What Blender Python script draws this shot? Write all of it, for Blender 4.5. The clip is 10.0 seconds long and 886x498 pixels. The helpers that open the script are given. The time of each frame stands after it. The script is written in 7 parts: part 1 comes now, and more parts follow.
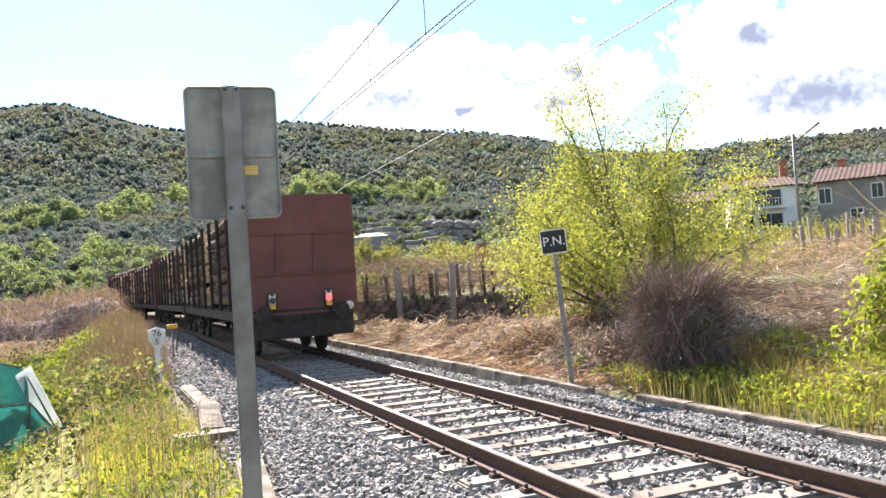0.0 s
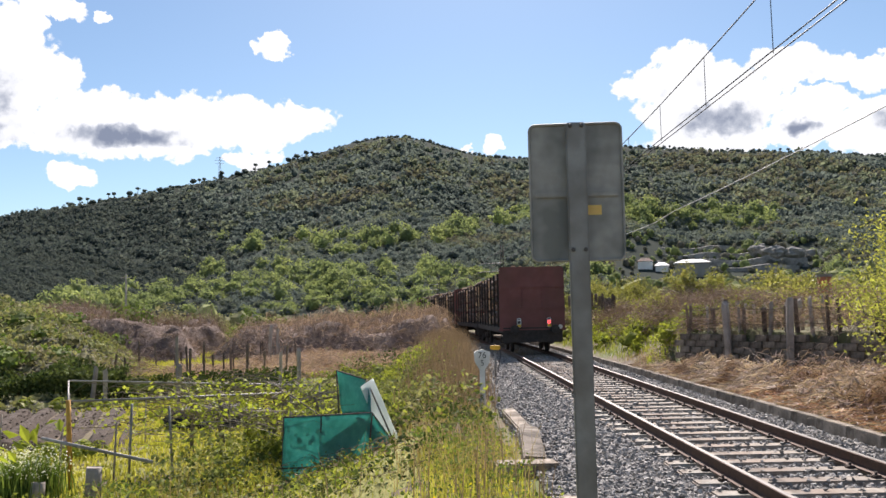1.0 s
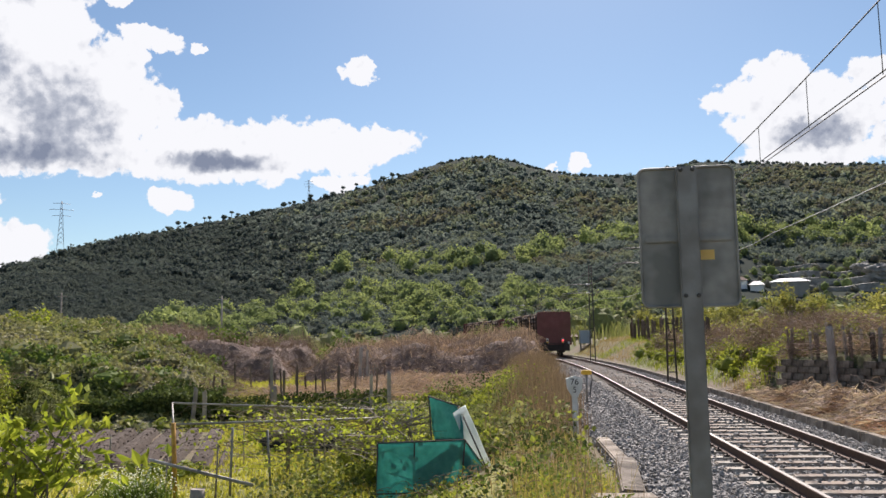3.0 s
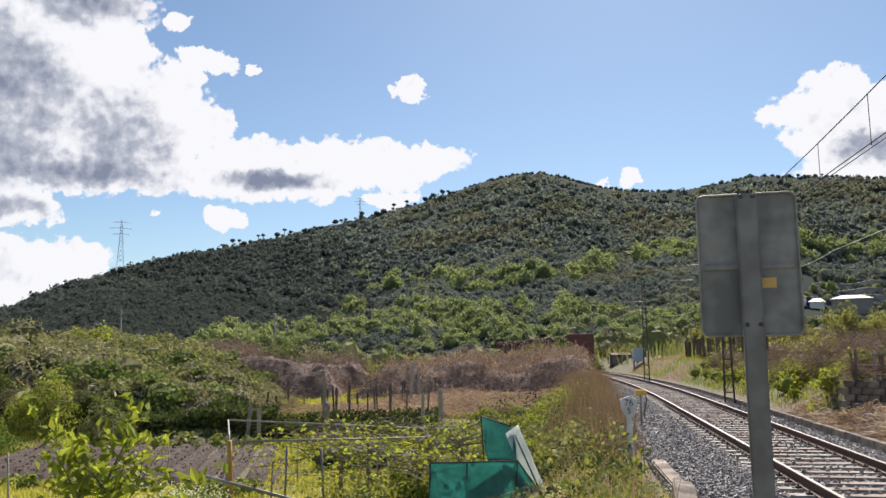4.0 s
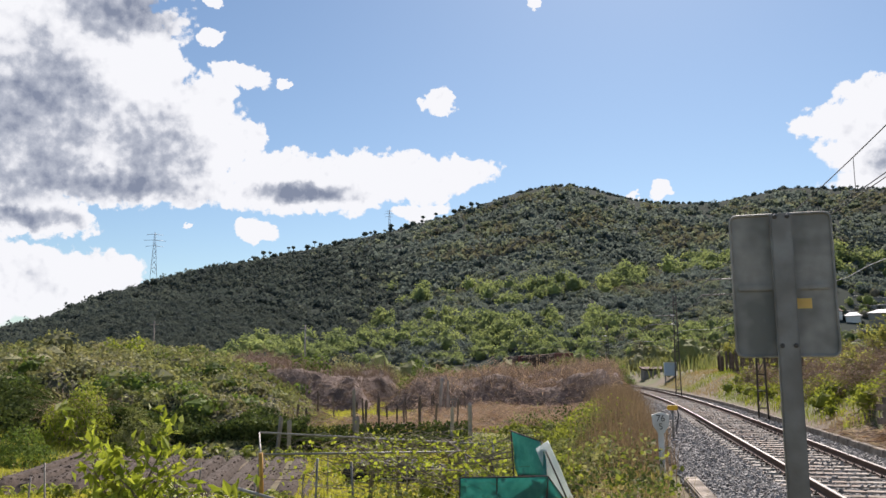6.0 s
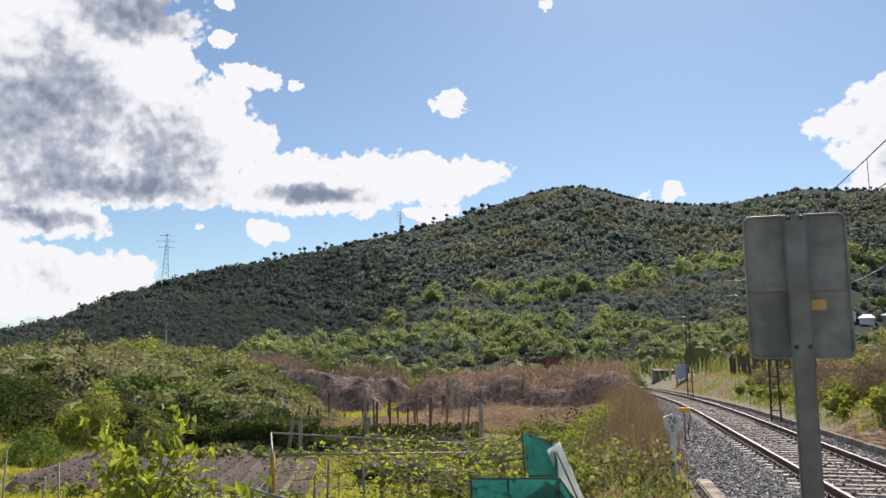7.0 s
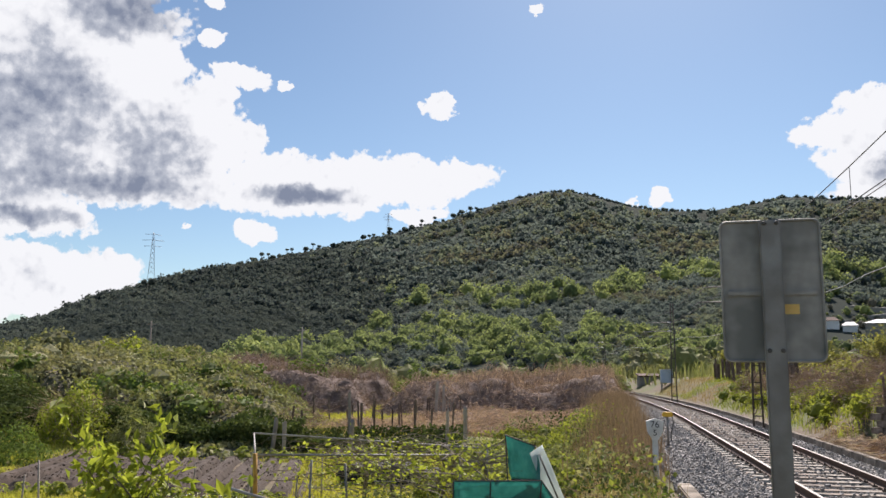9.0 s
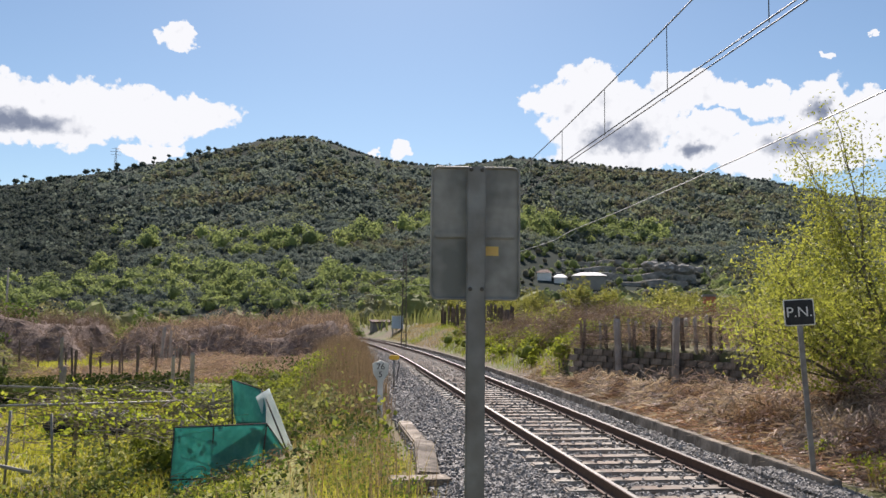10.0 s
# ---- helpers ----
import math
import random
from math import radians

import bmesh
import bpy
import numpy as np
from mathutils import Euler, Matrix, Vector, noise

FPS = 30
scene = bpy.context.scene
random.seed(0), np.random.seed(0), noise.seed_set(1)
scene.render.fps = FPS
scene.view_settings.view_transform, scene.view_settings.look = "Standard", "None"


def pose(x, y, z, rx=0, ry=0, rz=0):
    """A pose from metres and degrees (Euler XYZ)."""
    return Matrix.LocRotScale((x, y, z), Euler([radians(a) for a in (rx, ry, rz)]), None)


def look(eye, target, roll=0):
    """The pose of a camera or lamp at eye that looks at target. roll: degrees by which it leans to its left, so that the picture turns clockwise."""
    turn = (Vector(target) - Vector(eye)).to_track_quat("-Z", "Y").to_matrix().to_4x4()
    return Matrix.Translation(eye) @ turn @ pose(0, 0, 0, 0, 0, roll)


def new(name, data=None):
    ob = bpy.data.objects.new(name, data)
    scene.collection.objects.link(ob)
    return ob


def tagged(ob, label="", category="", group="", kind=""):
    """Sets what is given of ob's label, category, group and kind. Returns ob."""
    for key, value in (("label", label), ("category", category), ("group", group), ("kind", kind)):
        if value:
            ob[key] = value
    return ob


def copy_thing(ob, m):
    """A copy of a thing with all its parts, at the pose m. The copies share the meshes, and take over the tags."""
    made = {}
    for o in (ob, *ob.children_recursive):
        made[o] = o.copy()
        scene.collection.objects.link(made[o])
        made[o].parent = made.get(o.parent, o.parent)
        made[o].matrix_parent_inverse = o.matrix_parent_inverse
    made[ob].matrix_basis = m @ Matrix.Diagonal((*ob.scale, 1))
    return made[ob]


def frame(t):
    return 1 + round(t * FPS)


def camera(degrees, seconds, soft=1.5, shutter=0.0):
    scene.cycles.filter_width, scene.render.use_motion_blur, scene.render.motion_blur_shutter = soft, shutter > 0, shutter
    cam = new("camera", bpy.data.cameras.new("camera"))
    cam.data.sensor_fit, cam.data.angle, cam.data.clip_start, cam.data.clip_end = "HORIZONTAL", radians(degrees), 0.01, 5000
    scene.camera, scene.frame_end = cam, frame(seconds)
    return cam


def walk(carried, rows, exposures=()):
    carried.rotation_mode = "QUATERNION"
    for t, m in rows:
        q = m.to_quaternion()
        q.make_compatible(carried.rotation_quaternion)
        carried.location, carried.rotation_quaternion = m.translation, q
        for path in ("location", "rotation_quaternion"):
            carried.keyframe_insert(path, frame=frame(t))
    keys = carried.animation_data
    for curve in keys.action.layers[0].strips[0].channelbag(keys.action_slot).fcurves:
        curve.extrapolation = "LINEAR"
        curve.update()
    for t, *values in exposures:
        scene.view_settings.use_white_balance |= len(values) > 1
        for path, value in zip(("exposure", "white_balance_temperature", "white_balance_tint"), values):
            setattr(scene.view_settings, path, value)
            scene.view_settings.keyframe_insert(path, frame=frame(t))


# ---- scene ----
# ---- camera ----
cam = camera(57.45, 10.0)
PATH = [
    (0, pose(0.000, 0.000, 1.628, 92.01, 3.70, -22.28)),
    (0.5, pose(0.024, 0.208, 1.645, 92.76, 3.01, -10.46)),
    (1, pose(-0.079, 0.309, 1.760, 94.62, 1.07, -0.22)),
    (1.5, pose(-0.132, 0.329, 1.800, 96.51, 0.01, 4.14)),
    (2, pose(-0.144, 0.305, 1.826, 95.78, 0.11, 4.08)),
    (2.5, pose(-0.180, 0.244, 1.859, 95.85, 0.67, 4.21)),
    (3, pose(-0.200, 0.254, 1.900, 96.13, 0.96, 5.82)),
    (4.5, pose(-0.234, 0.190, 1.981, 97.85, 0.46, 10.32)),
    (5, pose(-0.223, 0.179, 1.995, 98.04, 0.29, 10.57)),
    (6.5, pose(-0.249, 0.158, 1.992, 98.30, 0.34, 11.89)),
    (7, pose(-0.251, 0.146, 1.989, 98.34, 0.20, 12.15)),
    (7.5, pose(-0.245, 0.159, 1.988, 98.45, 0.24, 12.16)),
    (8, pose(-0.246, 0.151, 1.986, 98.52, 0.06, 12.18)),
    (8.5, pose(-0.232, 0.151, 1.988, 98.55, -0.32, 12.13)),
    (9, pose(-0.202, 0.132, 1.974, 98.53, -0.42, 11.18)),
    (9.5, pose(-0.151, 0.099, 1.930, 96.47, -0.23, 0.72)),
    (10, pose(-0.072, 0.172, 1.920, 94.96, -0.59, -7.21)),
]
EXPO = [(t, e, 6500, 18) for t, e in ((0.0, 1.85), (0.3, 1.65), (0.6, 1.25), (1.0, 0.95), (1.5, 0.8), (3.0, 0.75), (9.0, 0.72), (9.5, 0.72), (10.0, 0.75))]
walk(cam, PATH, EXPO)

# ---- world, sun ----
SUN_AZ, SUN_EL = 4.0, 43.0      # degrees: azimuth from +y towards +x, height
SKY_STRENGTH, CLOUD_STRENGTH = 0.06, 0.57


class Nodes:
    """Small helper that adds and links shader nodes."""

    def __init__(self, tree):
        self.tree = tree
        tree.nodes.clear()

    def add(self, kind, inputs=(), **attrs):
        n = self.tree.nodes.new(kind)
        for k, v in attrs.items():
            setattr(n, k, v)
        for k, v in dict(inputs).items():
            sock = n.inputs[k]
            if isinstance(v, bpy.types.NodeSocket):
                self.tree.links.new(v, sock)
            else:
                sock.default_value = v
        return n

    def math(self, op, a, b=0.0, clamp=False):
        return self.add("ShaderNodeMath", {0: a, 1: b}, operation=op, use_clamp=clamp).outputs[0]

    def ramp(self, fac, stops, mode="LINEAR"):
        n = self.add("ShaderNodeValToRGB", {0: fac})
        n.color_ramp.interpolation = mode
        e = n.color_ramp.elements
        while len(e) < len(stops):
            e.new(0.5)
        for k, (p, c) in enumerate(stops):
            e[k].position, e[k].color = p, (*c, 1.0) if len(c) == 3 else c
        return n.outputs[0]

    def mix(self, fac, a, b, mode="MIX"):
        n = self.add("ShaderNodeMix", data_type="RGBA", blend_type=mode)
        for k, v in ((0, fac), (6, a), (7, b)):
            if isinstance(v, bpy.types.NodeSocket):
                self.tree.links.new(v, n.inputs[k])
            else:
                n.inputs[k].default_value = (*v, 1.0) if isinstance(v, tuple) and len(v) == 3 else v
        return n.outputs[2]

    def noise(self, vec, scale, detail=4.0, rough=0.55):
        n = self.add("ShaderNodeTexNoise", {"Scale": scale, "Detail": detail, "Roughness": rough})
        if vec is not None:
            self.tree.links.new(vec, n.inputs["Vector"])
        return n


# clouds: azimuth, height, half width, half height (degrees)
CLOUDS = [
    (-38.8, 21.5, 8.41, 6.01), (-43.9, 20.3, 8.01, 8.01), (-33.3, 18.8, 3.81, 4.81), (-39.7, 15.1, 6.41, 5.61), (-30.3, 16.5, 4.81, 3.01), (-27.9, 18.2, 1.8, 1.8),
    (-26.4, 15.6, 2.32, 1.8), (-28, 22.1, 1.04, 0.64), (-26, 19.9, 2.08, 0.8), (-23, 19.5, 0.44, 0.48), (-33, 12.9, 7.61, 2.32), (-21.2, 12.6, 7.01, 2.08),
    (-14.7, 13.1, 6.01, 1.8), (-10.4, 13.5, 3.13, 1.12), (-13.1, 10.8, 2.4, 0.56), (-24.7, 9.4, 1.36, 0.88), (-29.2, 9.7, 0.52, 0.24), (-38.7, 9.5, 3.61, 1.28),
    (-39.4, 5.5, 6.01, 2.48), (-35, 6.3, 3.41, 1.44), (-45.6, 10.9, 6.41, 4.81), (-11.7, 18.3, 1.08, 0.88), (-4, 24.9, 0.56, 0.28), (-28.1, 24.6, 1.12, 0.4),
    (4.1, 11.8, 0.68, 0.64), (2.4, 11.7, 0.36, 0.32), (19, 13.6, 4.61, 2.8), (15.8, 15.2, 3.21, 1.2), (17.6, 16.5, 2.08, 1.44), (24.2, 15.6, 3.01, 1.28),
    (25, 12, 2.32, 1.68), (27.3, 15, 1.12, 0.88), (29.1, 14.7, 1.68, 1.12), (32.1, 14, 1.84, 1.6), (30.7, 11.3, 5.21, 1.92), (35.5, 12.8, 2.8, 1.6),
    (32.6, 16.8, 0.48, 0.24), (35.9, 18, 0.28, 0.24), (19.7, 11.4, 5.21, 0.96), (43.2, 14.3, 4.41, 3.01), (49.3, 13.3, 6.41, 2.8), (47.4, 10.3, 8.01, 2.4),
    (43.8, 8.6, 5.21, 1.04), (51.5, 8.7, 4.41, 2), (25.4, 13.3, 2.4, 0.88), (-60, 15, 9, 8), (75, 18, 12, 6), (100, 25, 16, 8),
    (140, 18, 18, 7), (-90, 25, 18, 9), (-130, 20, 18, 6),
]
# their grey, thick parts
CLOUD_CORES = [
    (-39.4, 15.7, 4.21, 5.01), (-31.3, 14.7, 2.80, 2.20), (-35.5, 12, 6.81, 1.04), (-21.2, 12.1, 3.65, 0.67), (-33.9, 23, 3.61, 1.60), (-45.3, 15.3, 4.01, 6.01), (-38.4, 9.5, 2.40, 0.64),
    (19.3, 12.6, 2.25, 0.95), (30.7, 11.7, 1.96, 0.73), (24.7, 11.7, 0.84, 0.45), (32.1, 13.8, 0.80, 0.56), (47.7, 10.2, 6.01, 1.80), (44.3, 14.5, 1.60, 0.80),
]


def make_world():
    world = bpy.data.worlds.new("sky")
    scene.world = world
    world.use_nodes = True
    n = Nodes(world.node_tree)
    sky = n.add("ShaderNodeTexSky", sky_type="NISHITA", sun_disc=False, sun_elevation=radians(SUN_EL),
                sun_rotation=radians(SUN_AZ), altitude=200.0, air_density=1.0, dust_density=0.35, ozone_density=0.3)
    pos = n.add("ShaderNodeTexCoord").outputs["Generated"]
    sep = n.add("ShaderNodeSeparateXYZ", {0: pos})
    az = n.math("MULTIPLY", n.math("ARCTAN2", sep.outputs[0], sep.outputs[1]), 57.2958)
    el = n.math("MULTIPLY", n.math("ARCSINE", sep.outputs[2]), 57.2958)
    wsep = n.add("ShaderNodeSeparateColor", {0: n.noise(pos, 16.0, 4.0, 0.6).outputs["Color"]})
    az = n.math("ADD", az, n.math("MULTIPLY", n.math("SUBTRACT", wsep.outputs[0], 0.5), 3.0))
    el = n.math("ADD", el, n.math("MULTIPLY", n.math("SUBTRACT", wsep.outputs[1], 0.5), 2.2))
    fine = n.add("ShaderNodeSeparateColor", {0: n.noise(pos, 70.0, 5.0, 0.6).outputs["Color"]})
    az = n.math("ADD", az, n.math("MULTIPLY", n.math("SUBTRACT", fine.outputs[0], 0.5), 1.3))
    el = n.math("ADD", el, n.math("MULTIPLY", n.math("SUBTRACT", fine.outputs[1], 0.5), 1.1))
    place = n.add("ShaderNodeCombineXYZ", {0: az, 1: el}).outputs[0]

    def nearest(ellipses):
        """1 in the middle of an ellipse, 0 on its edge, negative outside: the largest of all."""
        least = None
        for a, e, ra, re in ellipses:
            v = n.add("ShaderNodeVectorMath", {0: place, 1: (-a, -e, 0.0)}, operation="ADD").outputs[0]
            v = n.add("ShaderNodeVectorMath", {0: v, 1: (1 / ra, 1 / re, 0.0)}, operation="MULTIPLY").outputs[0]
            q = n.add("ShaderNodeVectorMath", {0: v, 1: v}, operation="DOT_PRODUCT").outputs["Value"]
            least = q if least is None else n.math("MINIMUM", least, q)
        return n.math("SUBTRACT", 1.0, least)

    def billow(where):
        """Rounded heads of two sizes with a fine fray."""
        big = n.add("ShaderNodeTexVoronoi", {"Vector": where, "Scale": 34.0, "Smoothness": 0.4}, feature="SMOOTH_F1").outputs["Distance"]
        small = n.add("ShaderNodeTexVoronoi", {"Vector": where, "Scale": 95.0, "Smoothness": 0.3}, feature="SMOOTH_F1").outputs["Distance"]
        fray = n.noise(where, 55.0, 9.0, 0.68).outputs[0]
        return n.math("ADD", n.math("ADD", n.math("MULTIPLY", big, -0.55), n.math("MULTIPLY", small, -0.4)), n.math("MULTIPLY", fray, 1.1))

    heads = billow(pos)
    body = nearest(CLOUDS)
    dens = n.math("ADD", n.math("MINIMUM", body, 0.75), n.math("ADD", n.math("MULTIPLY", heads, 1.25), 0.12))
    mask = n.ramp(dens, [(0.0, (0, 0, 0)), (0.3, (1, 1, 1))], "EASE")
    core = n.math("MAXIMUM", nearest(CLOUD_CORES), -1.2)
    towards = n.add("ShaderNodeVectorMath", {0: pos, 1: (0.002, 0.004, 0.011)}, operation="ADD").outputs[0]
    lit = n.math("SUBTRACT", billow(towards), heads)
    thick = n.math("ADD", n.math("MULTIPLY", core, 0.31), n.math("ADD", n.math("MULTIPLY", lit, 0.4), n.math("MULTIPLY", n.noise(pos, 15.0, 7.0, 0.58).outputs[0], 0.95)))
    tone = n.ramp(thick, [(0.24, (0.95, 1.0, 1.0)), (0.42, (0.82, 0.87, 0.89)), (0.6, (0.5, 0.555, 0.62)), (0.86, (0.24, 0.29, 0.38))])
    a = n.add("ShaderNodeBackground", {0: n.mix(1.0, sky.outputs[0], (0.85, 1.0, 1.04), "MULTIPLY"), 1: SKY_STRENGTH})
    b = n.add("ShaderNodeBackground", {0: tone, 1: CLOUD_STRENGTH})
    m = n.add("ShaderNodeMixShader", {0: mask, 1: a.outputs[0], 2: b.outputs[0]})
    n.add("ShaderNodeOutputWorld", {0: m.outputs[0]})


make_world()
sun = bpy.data.lights.new("sun", "SUN")
sun.energy, sun.angle, sun.color = 4.9, radians(0.6), (1.0, 0.93, 0.83)
sun_ob = new("sun", sun)
_a, _e = radians(SUN_AZ), radians(SUN_EL)
sun_dir = Vector((math.sin(_a) * math.cos(_e), math.cos(_a) * math.cos(_e), math.sin(_e)))
sun_ob.matrix_world = look(sun_dir * 50, (0, 0, 0))


# ---- materials ----
def mat(name, colors, scale=4.0, rough=0.8, bump=0.3, bump_scale=40.0, metal=0.0, island=0.0, rand=0.0, trans=0.0, big=None, spec=0.4, trans_tint=(1.0, 1.0, 0.6)):
    """A procedural surface: colours mixed by noise, a second colour in large patches, fine relief, per-piece variation."""
    m = bpy.data.materials.new(name)
    m.use_nodes = True
    n = Nodes(m.node_tree)
    co = n.add("ShaderNodeTexCoord").outputs["Object"]
    k = len(colors)
    col = n.ramp(n.noise(co, scale, 6.0, 0.62).outputs[0], [(0.28 + 0.44 * i / max(1, k - 1), c) for i, c in enumerate(colors)])
    if big:
        patch = n.ramp(n.noise(co, big[1], 3.0, 0.6).outputs[0], [(0.42, (0, 0, 0)), (0.62, (1, 1, 1))])
        col = n.mix(patch, col, big[0])
    if island:
        v = n.add("ShaderNodeNewGeometry").outputs["Random Per Island"]
        f = n.add("ShaderNodeMapRange", {"Value": v, "To Min": 1.0 - island, "To Max": 1.0 + island}).outputs[0]
        col = n.mix(1.0, col, f, "MULTIPLY")
    if rand:
        v = n.add("ShaderNodeObjectInfo").outputs["Random"]
        f = n.add("ShaderNodeMapRange", {"Value": v, "To Min": 1.0 - rand, "To Max": 1.0 + rand}).outputs[0]
        col = n.mix(1.0, col, f, "MULTIPLY")
    b = n.add("ShaderNodeBsdfPrincipled", {"Base Color": col, "Roughness": rough, "Metallic": metal, "Specular IOR Level": spec})
    if bump:
        h = n.noise(co, bump_scale, 5.0, 0.6).outputs[0]
        n.tree.links.new(n.add("ShaderNodeBump", {"Height": h, "Strength": bump, "Distance": 0.6 / bump_scale}).outputs[0], b.inputs["Normal"])
    out = b.outputs[0]
    if trans:
        tc = n.mix(1.0, col, trans_tint, "MULTIPLY")
        t = n.add("ShaderNodeBsdfTranslucent", {0: tc})
        out = n.add("ShaderNodeMixShader", {0: trans, 1: out, 2: t.outputs[0]}).outputs[0]
    n.add("ShaderNodeOutputMaterial", {0: out})
    return m


M_SOIL = mat("ground_soil", [(0.08, 0.06, 0.04), (0.14, 0.105, 0.07), (0.12, 0.11, 0.05)], 1.6, 0.95, 0.6, 18, big=((0.10, 0.12, 0.035), 0.25))
M_GRAVEL = mat("ballast_bed", [(0.10, 0.095, 0.09), (0.22, 0.21, 0.2), (0.38, 0.37, 0.36)], 28, 0.9, 1.0, 26)
M_STONE = mat("ballast_stone", [(0.15, 0.143, 0.134), (0.235, 0.226, 0.212), (0.36, 0.348, 0.328)], 9, 0.8, 0.3, 60, island=0.45)
M_RAIL = mat("rusty_rail", [(0.06, 0.035, 0.025), (0.11, 0.06, 0.04)], 14, 0.75, 0.3, 60, metal=0.2)
M_RAILTOP = mat("polished_steel", [(0.13, 0.12, 0.11), (0.2, 0.185, 0.17)], 20, 0.5, 0.05, 90, metal=0.5)
M_SLEEPER = mat("sleeper_concrete", [(0.23, 0.21, 0.18), (0.32, 0.3, 0.26), (0.4, 0.38, 0.34)], 7, 0.9, 0.4, 45, rand=0.15, big=((0.25, 0.2, 0.16), 1.5))
M_CLIP = mat("fastening_steel", [(0.05, 0.035, 0.03), (0.1, 0.07, 0.05)], 20, 0.8, 0.2, 80)
M_CONCRETE = mat("weathered_concrete", [(0.24, 0.22, 0.19), (0.36, 0.34, 0.3), (0.46, 0.44, 0.4)], 3, 0.92, 0.5, 30, rand=0.12, big=((0.13, 0.12, 0.1), 1.3))
M_KERB = mat("stained_kerb", [(0.14, 0.118, 0.093), (0.28, 0.24, 0.195), (0.44, 0.395, 0.33)], 5, 0.95, 0.8, 24, rand=0.25, big=((0.11, 0.092, 0.072), 2.2))
M_DARKBLOCK = mat("mossy_block", [(0.06, 0.05, 0.04), (0.15, 0.125, 0.1), (0.28, 0.24, 0.2)], 4, 0.95, 0.6, 26, rand=0.35)
M_GALV = mat("galvanised_steel", [(0.22, 0.215, 0.2), (0.29, 0.285, 0.265), (0.35, 0.345, 0.325)], 7, 0.6, 0.15, 50, metal=0.25, big=((0.2, 0.185, 0.165), 2.5))
M_SIGNBACK = mat("sign_back", [(0.31, 0.295, 0.262), (0.38, 0.365, 0.33), (0.44, 0.425, 0.385)], 5, 0.65, 0.12, 30, metal=0.1, big=((0.2, 0.2, 0.18), 3.0))
M_STICKER = mat("sticker_yellow", [(0.75, 0.48, 0.12), (0.85, 0.58, 0.2)], 20, 0.6, 0.05)
M_BOLT = mat("dark_bolt", [(0.05, 0.05, 0.05), (0.1, 0.09, 0.08)], 30, 0.6, 0.1)
M_WAGON = mat("wagon_red", [(0.13, 0.047, 0.042), (0.175, 0.064, 0.057), (0.205, 0.088, 0.08)], 1.2, 0.7, 0.15, 12, big=((0.13, 0.055, 0.045), 0.5))
M_WAGONDARK = mat("wagon_underframe", [(0.025, 0.022, 0.02), (0.06, 0.05, 0.045)], 5, 0.85, 0.3, 20)
M_BARK = mat("log_bark", [(0.06, 0.036, 0.028), (0.12, 0.075, 0.056), (0.19, 0.13, 0.1)], 3, 0.95, 0.7, 18, rand=0.35)
M_LOGEND = mat("log_end", [(0.5, 0.36, 0.22), (0.66, 0.5, 0.33)], 14, 0.9, 0.2)
M_WHITE = mat("white_paint", [(0.7, 0.7, 0.68), (0.8, 0.8, 0.78)], 6, 0.6, 0.1, big=((0.6, 0.59, 0.55), 2))
M_YELLOW = mat("yellow_paint", [(0.72, 0.42, 0.03), (0.82, 0.52, 0.06)], 9, 0.5, 0.1)
M_BLACK = mat("black_paint", [(0.012, 0.012, 0.013), (0.03, 0.03, 0.03)], 8, 0.5, 0.05)
M_WIRE = mat("wire_dark", [(0.05, 0.05, 0.05), (0.09, 0.085, 0.08)], 30, 0.6, 0)
M_WIRELIGHT = mat("feeder_cable", [(0.4, 0.4, 0.4), (0.5, 0.5, 0.5)], 30, 0.5, 0)
M_MAST = mat("mast_steel", [(0.05, 0.045, 0.04), (0.10, 0.085, 0.07)], 6, 0.8, 0.2)
M_INSUL = mat("insulator", [(0.55, 0.56, 0.55), (0.65, 0.66, 0.65)], 6, 0.3, 0)
M_TARP = mat("green_netting", [(0.1, 0.29, 0.26), (0.135, 0.37, 0.33), (0.19, 0.45, 0.41)], 5, 0.75, 0.25, 120, trans=0.62, trans_tint=(0.8, 1.0, 1.0))
M_TARPWHITE = mat("white_sheet", [(0.7, 0.77, 0.75), (0.84, 0.87, 0.86)], 5, 0.5, 0.25, 14, trans=0.62, trans_tint=(1, 1, 1))
# ground among the trees: the crowns' shaded tone is put into its colour
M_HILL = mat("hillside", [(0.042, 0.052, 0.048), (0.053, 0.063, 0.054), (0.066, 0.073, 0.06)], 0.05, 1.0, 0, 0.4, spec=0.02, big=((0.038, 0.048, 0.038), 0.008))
# lighter and bluer than real needles: distance haze is put into the colour
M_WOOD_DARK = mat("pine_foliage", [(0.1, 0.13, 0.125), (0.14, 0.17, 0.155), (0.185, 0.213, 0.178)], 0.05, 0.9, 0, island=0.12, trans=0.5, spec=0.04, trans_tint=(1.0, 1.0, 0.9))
# darker copy of the pine foliage: cloud shade is put into its colour
M_WOOD_SHADED = mat("shaded_pine_foliage", [(0.062, 0.08, 0.078), (0.085, 0.104, 0.094), (0.115, 0.132, 0.11)], 0.05, 0.9, 0, island=0.12, trans=0.42, spec=0.04, trans_tint=(1.0, 1.0, 0.9))
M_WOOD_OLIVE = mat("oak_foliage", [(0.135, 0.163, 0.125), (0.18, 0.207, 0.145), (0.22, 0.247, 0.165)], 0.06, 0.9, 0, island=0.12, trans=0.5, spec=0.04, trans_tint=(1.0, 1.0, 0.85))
M_WOOD_LIGHT = mat("spring_foliage", [(0.17, 0.215, 0.115), (0.24, 0.29, 0.135), (0.35, 0.39, 0.17)], 0.09, 0.85, 0, island=0.2, trans=0.5, spec=0.06, trans_tint=(1.0, 1.0, 0.7))
